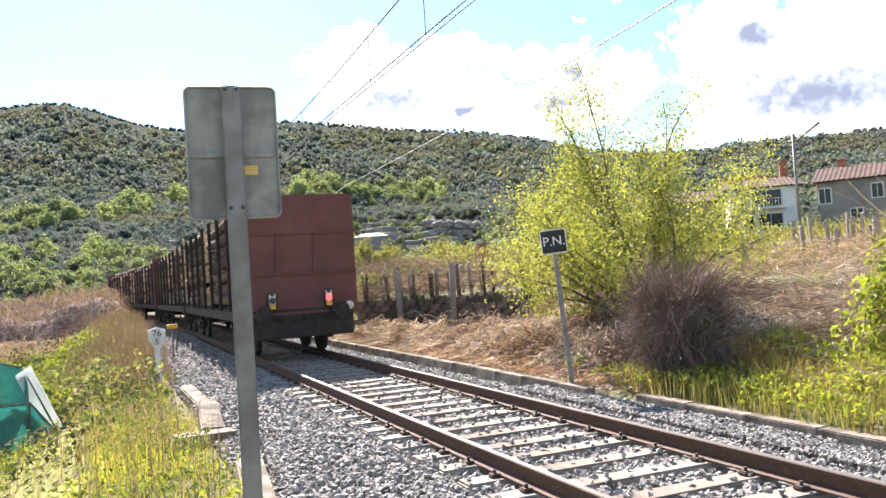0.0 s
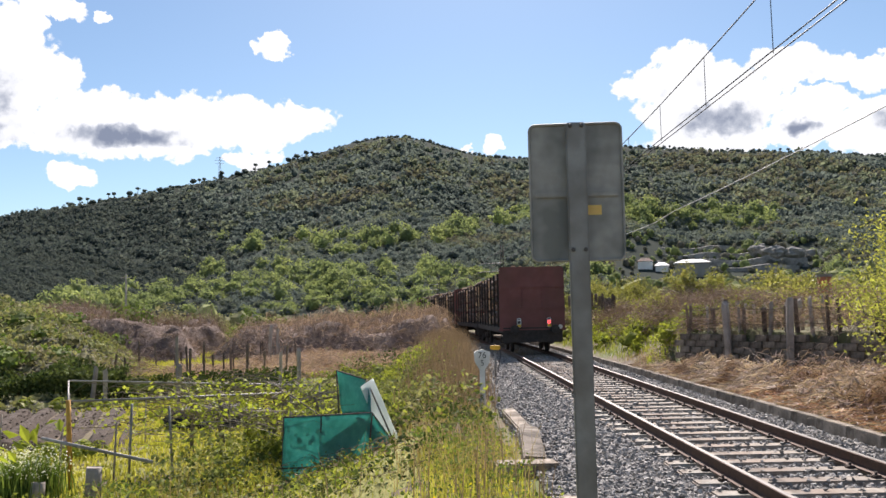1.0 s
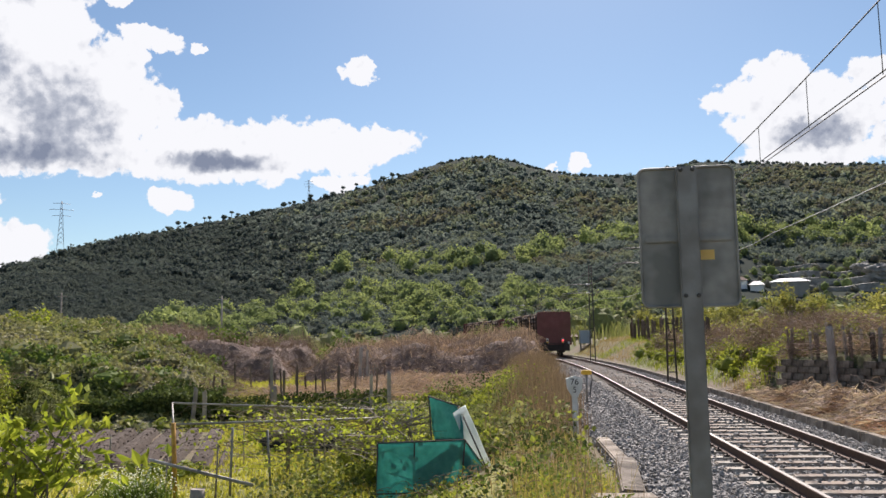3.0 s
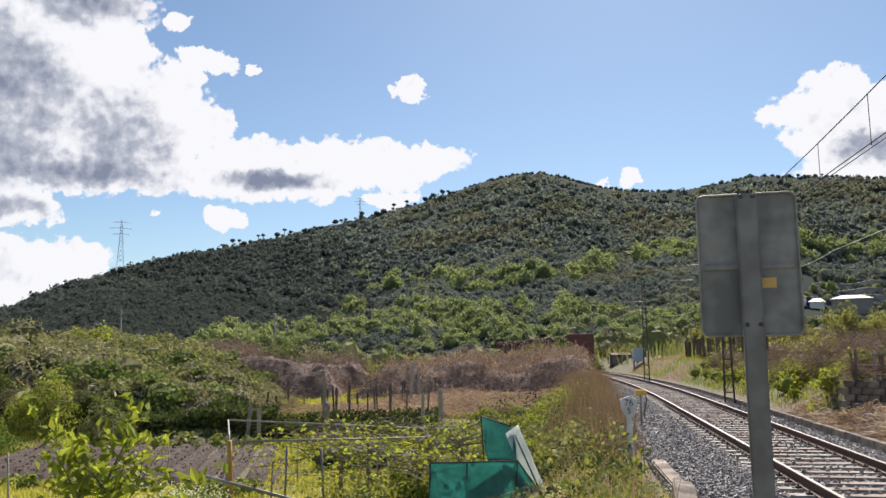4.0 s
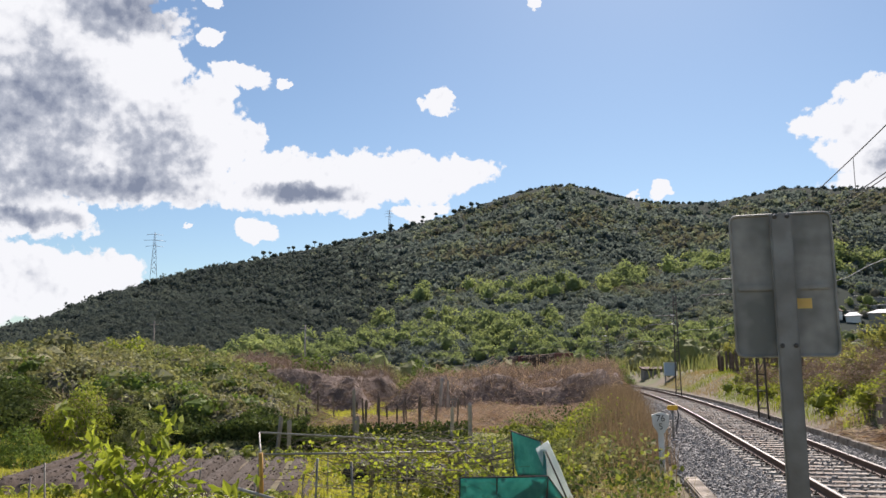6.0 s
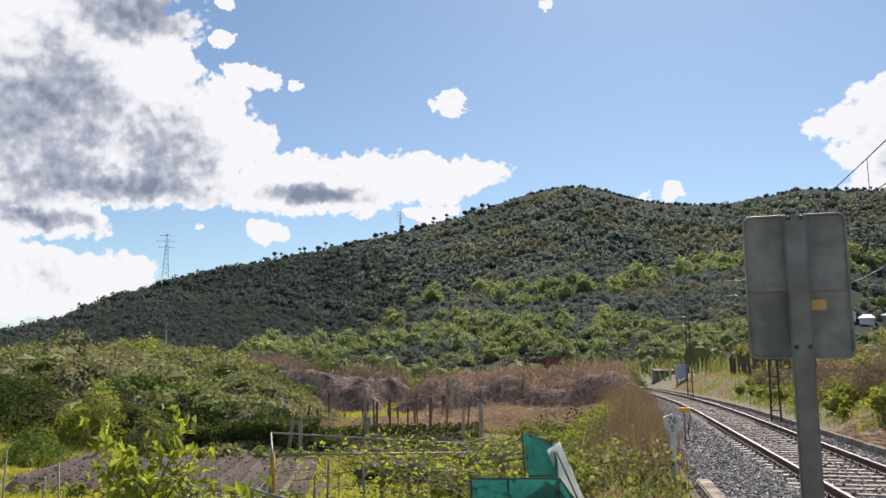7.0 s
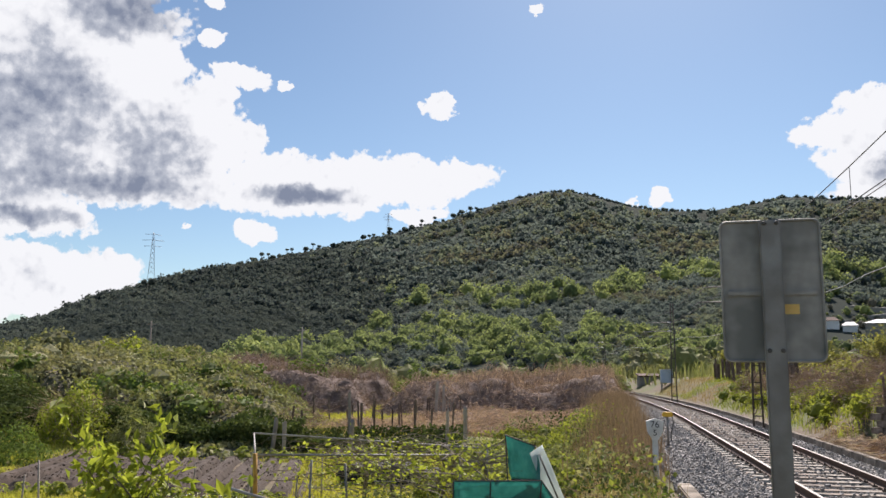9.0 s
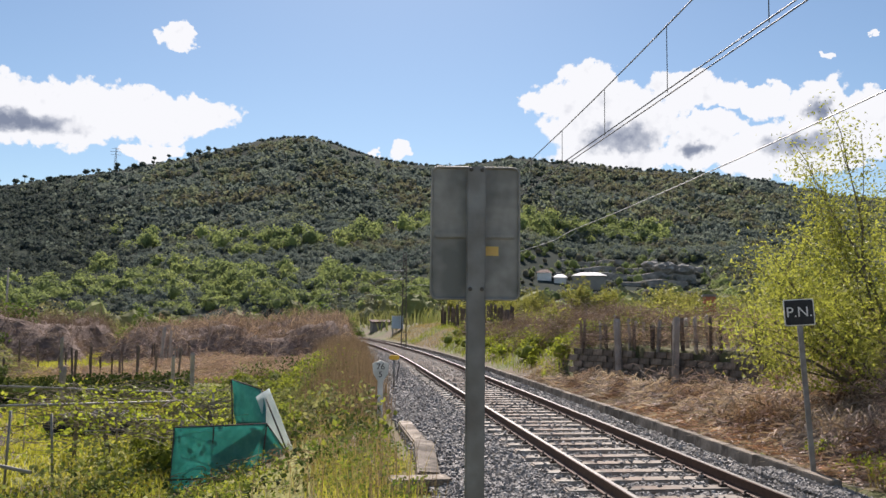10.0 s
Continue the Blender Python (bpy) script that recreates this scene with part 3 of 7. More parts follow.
def crowns(P, size, tall, quads, leaf, sub=2, loose=0.0):
    """Tree crowns standing at P: a lumpy body each, and leaf clumps over it that fray its outline; loose ones have smaller bodies and leaves at all angles."""
    n = len(P)
    seed = P[:, None]

    def lumps(u):
        a = np.sin(u[..., 0] * 4.1 + seed[..., 0]) * np.sin(u[..., 1] * 3.7 + seed[..., 1] * 1.3) + np.sin(u[..., 2] * 5.3 + seed[..., 0] * 0.7 + u[..., 0] * 3)
        c = np.sin(u[..., 0] * 9.1 + seed[..., 1]) * np.sin(u[..., 1] * 8.3 + seed[..., 0]) * np.sin(u[..., 2] * 8.9)
        return 0.84 + 0.13 * a + 0.14 * c

    iv, jf = ico(sub)
    u = np.broadcast_to(iv, (n, *iv.shape))
    l = lumps(u) + rng.uniform(-0.07, 0.07, u.shape[:2])
    s = (0.95 - 0.3 * loose) * size[:, None, None] * np.stack([l, l, l * tall[:, None]], -1)
    up = np.array([0, 0, 1.0]) * (size * tall * 0.62)[:, None, None]
    body = (P[:, None] + u * s + up).reshape(-1, 3)
    tri = (np.arange(n)[:, None, None] * len(iv) + jf[None]).reshape(-1, 3)
    tri = np.concatenate([tri, tri[:, 2:]], 1)
    u = unit(rng.normal(size=(n, quads, 3)))
    u[..., 2] = np.abs(u[..., 2]) * 1.1 - 0.2
    l = lumps(u) + rng.uniform(-0.16, 0.12, u.shape[:2])
    s = size[:, None, None] * np.stack([l, l, l * tall[:, None]], -1)
    C = P[:, None] + u * s + up
    N = unit(u * (1 - 0.5 * loose) + rng.normal(size=u.shape) * (0.28 + 0.3 * loose) + np.array([0, 0, 0.15]))
    V, F = leaf_geo(C.reshape(-1, 3), N.reshape(-1, 3), (leaf[:, None] * rng.uniform(0.6, 1.3, (n, quads))).ravel(), 0.85)
    faces = [tuple(t[:3]) for t in tri.tolist()]
    return np.concatenate([body, V]), faces + (F + len(body)).tolist()


def on_land(n, a0, a1, r0, r1, power=1.6):
    az = np.radians(rng.uniform(a0, a1, n))
    r = r0 + (r1 - r0) * rng.uniform(0, 1, n) ** (1 / power)
    x, y = r * np.sin(az), r * np.cos(az)
    return np.stack([x, y, land(x, y)], 1), np.degrees(az), r


def on_slope(n, a0, a1, lo, hi):
    """Places on the hillside, spread evenly as seen from the valley: lo and hi are shares of the ridge's height."""
    az = rng.uniform(a0, a1, n)
    el = (np.interp(az, RIDGE_AZ, RIDGE_EL) - 0.6) * rng.uniform(lo, hi, n)
    rs = np.arange(135, 646, 5.0)
    a = np.radians(az)
    X, Y = np.sin(a)[:, None] * rs, np.cos(a)[:, None] * rs
    up = np.degrees(np.arctan2(land(X, Y) - 1.9, rs))
    k = np.argmax(up >= el[:, None], 1)
    k = np.where((up >= el[:, None]).any(1), k, len(rs) - 1)
    r = rs[k] + rng.uniform(-4, 4, n)
    x, y = r * np.sin(a), r * np.cos(a)
    return np.stack([x, y, land(x, y)], 1), az, el, r


def farm_clearing(az, r):
    return (az > 12) & (az < 25.5) & (r < 236)


def spring_wood(az, el):
    """1 where the young broadleaf wood grows: along the hill's foot and in a belt that climbs to the east."""
    foot = np.interp(az, [-29, -27, -19, -11.5, -7.5, 0.5, 3, 10, 20, 30, 45], [-0.5, 0.7, 2.3, 3.7, 3.1, 3.2, 2.7, 2.6, 1.6, 2.4, 1.5])
    mid = np.interp(az, [-15, -7.5, -3.5, 1.7, 4.4, 8, 12, 26], [4.9, 4.7, 5.3, 5.6, 6.3, 6.8, 6.2, 5.6])
    wave = (vnoise(az, el * 1.5, 1.6, 6) - 0.5) * 2.2
    return (el < foot + wave * 0.7) | ((np.abs(el - mid - wave * 0.35) < 0.52) & (az > -15.5) & (az < 27) & (vnoise(az, az * 0, 2.2, 31) > 0.2))


def make_woods():
    # dark pines and oaks over the whole slope
    P, az, el, r = on_slope(21000, -45, 58, 0.0, 1.0)
    green = spring_wood(az, el)
    keep = ~farm_clearing(az, r) & (~green | (rng.uniform(size=len(P)) < 0.75))
    P, az, el, r = P[keep], az[keep], el[keep], r[keep]
    size = r * rng.uniform(0.0048, 0.008, len(P)) * (0.75 + 0.5 * vnoise(P[:, 0], P[:, 1], 30, 2))
    # darker kinds to the west, then pines with cloud shade in their colour
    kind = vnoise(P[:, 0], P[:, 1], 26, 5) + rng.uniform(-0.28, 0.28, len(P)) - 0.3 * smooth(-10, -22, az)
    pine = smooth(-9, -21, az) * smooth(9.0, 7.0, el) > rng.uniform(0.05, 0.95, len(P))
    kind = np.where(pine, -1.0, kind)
    for name, k, m, lab in (("shaded_pine_wood", kind < -0.9, M_WOOD_SHADED, "pines on the lower western slope, darkened as if in cloud shade"), ("far_woods", (kind >= -0.9) & (kind < 0.56), M_WOOD_DARK, "dark green pine and oak wood covering the hillside"),
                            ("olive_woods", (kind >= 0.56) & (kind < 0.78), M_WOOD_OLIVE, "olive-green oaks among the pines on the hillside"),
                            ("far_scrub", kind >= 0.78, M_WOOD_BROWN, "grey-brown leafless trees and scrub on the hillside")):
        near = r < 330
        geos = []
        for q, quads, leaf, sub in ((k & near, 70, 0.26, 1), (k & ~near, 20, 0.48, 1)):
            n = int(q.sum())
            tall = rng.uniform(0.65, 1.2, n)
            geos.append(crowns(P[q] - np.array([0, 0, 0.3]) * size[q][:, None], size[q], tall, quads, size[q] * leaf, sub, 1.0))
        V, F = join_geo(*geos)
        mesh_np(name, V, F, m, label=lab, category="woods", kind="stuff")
    # a fringe along the crest
    P, az, r = on_land(900, -46, 56, 628, 646)
    size = rng.uniform(1.0, 2.2, len(P))
    V, F = crowns(P - np.array([0, 0, 0.8]), size, rng.uniform(0.6, 1.1, len(P)), 26, size * 0.45, 1)
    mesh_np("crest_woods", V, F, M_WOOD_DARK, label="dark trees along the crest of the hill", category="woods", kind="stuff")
    # bushes and small trees between the far farm's terraces
    P, az, r = on_land(520, 11, 27, 135, 245, 1.0)
    size = rng.uniform(0.5, 1.5, len(P)) * np.where((r > 188) & (r < 203), 0.5, 1.0)
    for lo, hi, m, lab in ((0, 230, M_WOOD_BROWN, "dull brown scrub round the far farm"), (230, 520, M_WOOD_LIGHT, "small green trees round the far farm")):
        V, F = crowns(P[lo:hi], size[lo:hi], rng.uniform(0.8, 1.3, hi - lo), 70, size[lo:hi] * 0.3, 1)
        mesh_np("farm_scrub", V, F, m, label=lab, category="scrub", kind="stuff")
    # spring-green trees
    P, az, el, r = on_slope(5200, -30, 45, 0.0, 0.72)
    keep = spring_wood(az, el) & ~farm_clearing(az, r) & (rng.uniform(size=len(P)) < np.where(el < 3.8, 0.5, 0.6)) & (vnoise(P[:, 0], P[:, 1], 17, 44) > 0.22)
    P, r = P[keep], r[keep]
    size = np.clip(r, 0, 330) * rng.uniform(0.0075, 0.0145, len(P))
    V, F = crowns(P - np.array([0, 0, 0.8]), size, rng.uniform(0.8, 1.3, len(P)), 150, size * 0.2, 2, 1.0)
    mesh_np("foothill_trees", V, F, M_WOOD_LIGHT, label="bright spring-green broadleaf trees at the hill's foot", category="trees", kind="stuff")


make_woods()


# ---- sign by the track ----
def rounded_rect(bm, w, h, r, depth, seg=5, mi=0):
    pts = []
    for cx, cz, a0 in ((w / 2 - r, h / 2 - r, 0), (-w / 2 + r, h / 2 - r, 90), (-w / 2 + r, -h / 2 + r, 180), (w / 2 - r, -h / 2 + r, 270)):
        for k in range(seg + 1):
            a = math.radians(a0 + 90 * k / seg)
            pts.append((cx + r * math.cos(a), cz + r * math.sin(a)))
    f = bm.faces.new([bm.verts.new((x, -depth / 2, z)) for x, z in pts])
    r2 = bmesh.ops.extrude_face_region(bm, geom=[f])
    bmesh.ops.translate(bm, vec=(0, depth, 0), verts=[v for v in r2["geom"] if isinstance(v, bmesh.types.BMVert)])
    bmesh.ops.recalc_face_normals(bm, faces=bm.faces)
    for q in bm.faces:
        q.material_index = mi


def make_sign():
    z0 = float(land(0.66, 4.6)) - 0.3
    s = thing("traffic_sign", 0.665, 4.60, 0, -4.5, label="grey unpainted back of a sign on a galvanised steel post", category="sign")
    bm = bm_new()
    rounded_rect(bm, 0.49, 0.735, 0.035, 0.004)
    w, h, r = 0.245, 0.3675, 0.035
    rim = []
    for cx, cz, a0 in ((w - r, h - r, 0), (-w + r, h - r, 90), (-w + r, -h + r, 180), (w - r, -h + r, 270)):
        for k in range(5):
            a = math.radians(a0 + 22.5 * k)
            rim.append((cx + r * math.cos(a), -0.008, cz + r * math.sin(a)))
    tube(bm, rim + rim[:1], 0.007, 6, caps=False)
    p = part("panel", bm, M_SIGNBACK, s, "grey sheet-steel panel with turned rim and grime")
    p.matrix_basis = pose(0, 0, 2.4)
    bm = bm_new()
    box(bm, (0.44, 0.014, 0.03), (0, -0.008, 0), bevel=0.005)
    q = part("stiffener", bm, M_SIGNBACK, s)
    q.matrix_basis = pose(0, -0.002, 2.385)
    bm = bm_new()
    box(bm, (0.104, 0.05, 2.765 - z0), (0, 0, (2.765 + z0) / 2), bevel=0.008)
    q = part("post", bm, M_GALV, s, "galvanised rectangular steel post")
    q.matrix_basis = pose(0.0, -0.045, 0)
    for x, z in ((-0.03, 2.745), (0.03, 2.745), (-0.032, 2.085), (0.032, 2.085)):
        bm = bm_new()
        tube(bm, [(0, 0, 0), (0, -0.008, 0), (0, -0.012, 0)], [0.012, 0.012, 0.008], 6)
        part("bolt", bm, M_BOLT, s).matrix_basis = pose(x, -0.0705, z)
    bm = bm_new()
    box(bm, (0.075, 0.002, 0.052), (0, 0, 0))
    part("sticker", bm, M_STICKER, s, "small faded yellow sticker").matrix_basis = pose(0.092, -0.005, 2.30)


make_sign()


# ---- log train ----
def make_wagon(rear_wall, lamps):
    w = new("log_wagon")
    tagged(w, label="red-brown timber wagon with steel stakes, loaded with bark-covered logs", category="freight wagon", group="wagons of the log train")
    L = 15.0
    bm = bm_new()
    box(bm, (2.7, L, 0.28), (0, L / 2, 1.0), bevel=0.03)
    box(bm, (0.5, L - 0.6, 0.35), (0, L / 2, 0.72), bevel=0.03)
    for x in (-0.85, 0.85):
        for y in (-0.02, L + 0.02):
            tube(bm, [(x, y - 0.35, 1.02), (x, y + 0.35, 1.02)], 0.09, 8)
    part("underframe", bm, M_WAGONDARK, w, "dark dusty steel underframe")
    # headstocks, deep and dark to stand in for the shadow under the wagon
    for y in (0.12, L - 0.12):
        bm = bm_new()
        box(bm, (2.7, 0.16, 0.5), (0, y, 0.68), bevel=0.03)
        part("shade_headstock", bm, M_WAGONDARK, w)
    yw = 0.06 if rear_wall else L - 0.06
    sg = -1 if rear_wall else 1
    bm = bm_new()
    rw, z0, z1, r = 1.46, 0.95, 3.82, 0.12
    rounded = [(-rw, z0), (rw, z0), (rw, z1 - r), (rw - 0.04, z1 - 0.04), (rw - r, z1), (-rw + r, z1), (-rw + 0.04, z1 - 0.04), (-rw, z1 - r)]
    f = bm.faces.new([bm.verts.new((x, yw - 0.04, z)) for x, z in rounded])
    ex = bmesh.ops.extrude_face_region(bm, geom=[f])
    bmesh.ops.translate(bm, vec=(0, 0.08, 0), verts=[v for v in ex["geom"] if isinstance(v, bmesh.types.BMVert)])
    bmesh.ops.recalc_face_normals(bm, faces=bm.faces)
    ew = part("end_wall", bm, M_WAGON, w, "red-brown steel end wall with dull patches")
    for z in (1.95, 2.9):
        rb = bm_new()
        box(rb, (2.94, 0.05, 0.06), (0, yw + sg * 0.065, z), bevel=0.01)
        part("rib", rb, M_WAGON, ew)
    for x in (-0.45, 0.45):
        rb = bm_new()
        box(rb, (0.05, 0.04, 0.85), (x, yw + sg * 0.06, 2.42), Euler((0, 0.06, 0)), bevel=0.01)
        part("brace", rb, M_WAGON, ew)
    rb = bm_new()
    box(rb, (3.04, 0.1, 0.1), (0, yw + sg * 0.02, 1.02), bevel=0.02)
    part("sill", rb, M_WAGON, ew)
    bm = bm_new()
    tube(bm, [(0, -0.065, 0), (0, 0.065, 0)], 0.46, 20)
    tube(bm, [(0, -0.085, 0), (0, -0.06, 0)], 0.49, 20)
    wheel = part("wheel", bm, M_WAGONDARK, w)
    wm = wheel.data
    bpy.data.objects.remove(wheel)
    for yb in (2.2, L - 2.2):
        bm = bm_new()
        for x in (-1.0, 1.0):
            box(bm, (0.12, 2.6, 0.22), (x, 0, 0.52), bevel=0.03)
            for yy in (-0.9, 0.9):
                box(bm, (0.22, 0.3, 0.3), (x * 1.03, yy, 0.46), bevel=0.04)
        box(bm, (2.0, 0.4, 0.2), (0, 0, 0.6), bevel=0.03)
        b = part("bogie", bm, M_WAGONDARK, w)
        b.matrix_basis = pose(0, yb, 0)
        for yy in (-0.9, 0.9):
            for x, rz in ((-0.83, 90), (0.83, -90)):
                q = new("wheel", wm)
                q.parent = b
                q.matrix_basis = pose(x, yy, 0.46, 0, 0, rz)
    bm = bm_new()
    box(bm, (0.09, 0.11, 2.45), (0, 0, 1.225), bevel=0.015)
    st = part("stake", bm, M_WAGONDARK, w)
    sm = st.data
    bpy.data.objects.remove(st)
    for k in range(8):
        for x in (-1.43, 1.43):
            q = new("stake", sm)
            q.parent = w
            q.matrix_basis = pose(x, 0.9 + k * 1.88, 1.12)
    meshes = []
    for k in range(4):
        bm = bm_new()
        tube(bm, [(0.03 * math.sin(k + j), j * 1.16, 0.02 * math.cos(2 * k + j)) for j in range(6)], [0.17, 0.165, 0.16, 0.155, 0.15, 0.14], 8)
        for f in bm.faces:
            if len(f.verts) > 4:
                f.material_index = 1
        o = part("log", bm, [M_BARK, M_LOGEND], w)
        meshes.append(o.data)
        bpy.data.objects.remove(o)
    rr = random.Random(3)
    for stack in (0.7, 7.9):
        for lay in range(8):
            for c in range(7):
                if lay == 7 and c in (0, 6):
                    continue
                if 0 < lay < 5 and 0 < c < 6 and not (lay == 3):
                    continue
                q = new("log", rr.choice(meshes))
                q.parent = w
                q.matrix_basis = pose(-1.17 + c * 0.39 + rr.uniform(-0.05, 0.05), stack + rr.uniform(-0.3, 0.3), 1.35 + lay * 0.335 + rr.uniform(-0.04, 0.06 + 0.1 * (lay == 6)), 0, rr.uniform(0, 360), rr.uniform(-1, 1))
    if lamps:
        for x, on in ((-0.62, 0), (0.72, 1)):
            bm = bm_new()
            box(bm, (0.2, 0.05, 0.42), (0, 0, 0), bevel=0.03)
            lb = part("tail_signal", bm, M_WHITE, w, "white and yellow tail signal plate")
            lb.matrix_basis = pose(x, -0.12, 1.32)
            bm = bm_new()
            box(bm, (0.17, 0.02, 0.11), (0, 0, 0), bevel=0.01)
            part("yellow_band", bm, M_YELLOW, lb).matrix_basis = pose(0, -0.03, -0.13)
            bm = bm_new()
            tube(bm, [(0, 0, 0), (0, -0.03, 0)], [0.075, 0.06], 12)
            part("lens", bm, M_LAMPRED if on else M_BOLT, lb, "red tail lamp lens" if on else "dark lamp lens").matrix_basis = pose(0, -0.026, 0.02)
            bm = bm_new()
            box(bm, (0.1, 0.02, 0.06), (0, 0, 0), bevel=0.01)
            part("notch", bm, M_BOLT, lb).matrix_basis = pose(0, -0.026, 0.15)
        for x in (-1.05, 1.2):
            bm = bm_new()
            tube(bm, [(0, 0, 0), (0, -0.3, 0)], 0.07, 10)
            tube(bm, [(0, -0.3, 0), (0, -0.36, 0)], [0.2, 0.19], 16)
            part("buffer", bm, M_WAGONDARK, w).matrix_basis = pose(x * 0.8, -0.02, 1.03)
        bm = bm_new()
        box(bm, (0.1, 0.02, 0.1), (0, 0, 0))
        tube(bm, [(0, -0.02, 0), (0, -0.04, 0)], 0.1, 12)
        part("reflector", bm, M_WHITE, w, "round white reflector").matrix_basis = pose(1.22, -0.1, 1.12)
    return w


M_LAMPRED = bpy.data.materials.new("tail_lamp_glow")
M_LAMPRED.use_nodes = True
_n = Nodes(M_LAMPRED.node_tree)
_b = _n.add("ShaderNodeBsdfPrincipled", {"Base Color": (0.8, 0.03, 0.02, 1), "Roughness": 0.3, "Emission Color": (1, 0.05, 0.05, 1), "Emission Strength": 1.6})
_n.add("ShaderNodeOutputMaterial", {0: _b.outputs[0]})

WAGON_PITCH = 15.6
SPEED, REAR = 17.5, 19.0
wagons = [make_wagon(True, True), make_wagon(False, False), make_wagon(True, False)]
wagons.append(copy_thing(wagons[1], Matrix()))


def along(s):
    """A place on the track s metres along y, far ones keep to the curve."""
    return float(track_x(s)), s


def wagon_pose(s):
    xa, ya = along(s)
    xb, yb = along(s + 15.0)
    return pose(xa, ya, 0, 0, 0, math.degrees(math.atan2(-(xb - xa), yb - ya)))


def motions():
    for k, w in enumerate(wagons):
        rows = []
        for i in range(21):
            t = i * 0.5
            rows.append((t, wagon_pose(REAR + SPEED * t + k * WAGON_PITCH)))
        walk(w, rows)


# ---- vegetation ----
def scatter(n, x0, x1, y0, y1, where=None):
    """Places on the ground inside a rectangle of the plan, thinned by where(x, y)."""
    x, y = rng.uniform(x0, x1, n), rng.uniform(y0, y1, n)
    if where is not None:
        k = rng.uniform(size=n) < where(x, y)
        x, y = x[k], y[k]
    return np.stack([x, y, land(x, y)], 1)


def off(x, y):
    return x - track_x(y)


def grass(name, P, h, w, material, label, lean=0.45):
    h = h * rng.uniform(0.5, 1.3, len(P)) * (0.6 + 0.8 * vnoise(P[:, 0], P[:, 1], 0.9, 6))
    V, F = blade_geo(P - np.array([0, 0, 0.03]), h, w, lean)
    mesh_np(name, V, F, material, label=label, category="grass", kind="stuff")


def cover(name, P, tall, size, material, label, flat=0.5, aspect=0.7, category="bushes"):
    """Leaves over the skin of a thicket whose height above ground is tall (array)."""
    n = len(P)
    u = rng.uniform(0, 1, n) ** 0.38
    Q = P + np.array([0, 0, 1.0]) * (tall * u)[:, None]
    N = unit(rng.normal(size=(n, 3)) + np.array([0, -0.3, flat]))
    V, F = leaf_geo(Q, N, size * rng.uniform(0.6, 1.4, n), aspect)
    mesh_np(name, V, F, material, label=label, category=category, kind="stuff")


def tangle(name, P, tall, length, w, material, label, category="bramble"):
    n = len(P)
    A = P + np.array([0, 0, 1.0]) * (tall * rng.uniform(0.1, 0.9, n))[:, None]
    a = rng.uniform(0, 2 * np.pi, n)
    L = length * rng.uniform(0.5, 1.5, n)
    B = A + np.stack([np.cos(a) * L, np.sin(a) * L, -tall * rng.uniform(-0.1, 0.5, n)], 1)
    V, F = stem_geo(A, B, tall * rng.uniform(0.05, 0.3, n), w)
    mesh_np(name, V, F, material, label=label, category=category, kind="stuff")


def thick_left(x, y):
    """Height of the bramble field left of the garden."""
    edge = smooth(1.5, -7.5, x + 0.36 * y) * smooth(30.0, 39.0, y + 0.25 * (x + 25)) * (1 - smooth(66, 82, y))
    return edge * (0.3 + 1.5 * vnoise(x, y, 6.5, 11) + 3.4 * np.abs(vnoise(x, y, 4.2, 12) - 0.5) + 1.3 * np.abs(vnoise(x, y, 1.7, 13) - 0.5) + 0.3 * vnoise(x, y, 0.7, 19))


def thick_mound(x, y):
    """Height of the long dry bramble bank beside the track."""
    d = off(x, y)
    m = smooth(-14.5, -12.5, x + 0.8 * np.sin(y * 0.4)) * smooth(-2.9 + 0.85 * smooth(53, 57, y), -4.2 + 1.2 * smooth(53, 57, y), d) * smooth(49, 54, y) * (1 - smooth(68, 78, y))
    return m * (1.2 + 1.1 * vnoise(x, y, 4.0, 14) + 0.8 * vnoise(x, y, 1.5, 15) + 0.3 * vnoise(x, y, 0.6, 18) + 0.4 * smooth(-7, -2, x) * smooth(54, 62, y))


def thick_hump(x, y):
    """Height of the dark dry bramble hump at the end of the terrace."""
    m = smooth(-15.5, -17.5, x + 0.6 * np.sin(y * 0.7)) * smooth(-33, -29, x) * smooth(51, 54.5, y) * (1 - smooth(64, 70, y))
    return m * (1.5 + 0.9 * vnoise(x, y, 3.5, 81) + 0.6 * vnoise(x, y, 1.3, 82) + 0.3 * vnoise(x, y, 0.6, 83))


def thicket_shade(name, tall, x0, x1, y0, y1, step, material, label):
    """Shade inside a thicket as a lumpy dark body under its leaves and canes."""
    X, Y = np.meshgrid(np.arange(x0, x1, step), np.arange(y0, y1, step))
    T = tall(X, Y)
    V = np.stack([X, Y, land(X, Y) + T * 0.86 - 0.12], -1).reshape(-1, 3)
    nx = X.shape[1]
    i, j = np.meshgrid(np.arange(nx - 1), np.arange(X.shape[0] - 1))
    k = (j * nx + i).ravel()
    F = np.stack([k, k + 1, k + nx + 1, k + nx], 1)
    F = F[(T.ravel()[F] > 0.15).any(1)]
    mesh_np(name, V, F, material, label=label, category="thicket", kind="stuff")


def before_net(x, y):
    """1 on the trodden strip in front of the net shelter."""
    return smooth(-4.4, -3.6, x) * smooth(-0.2, -0.7, x) * smooth(9.0, 11.5, y) * (1 - smooth(17.0, 18.0, y))


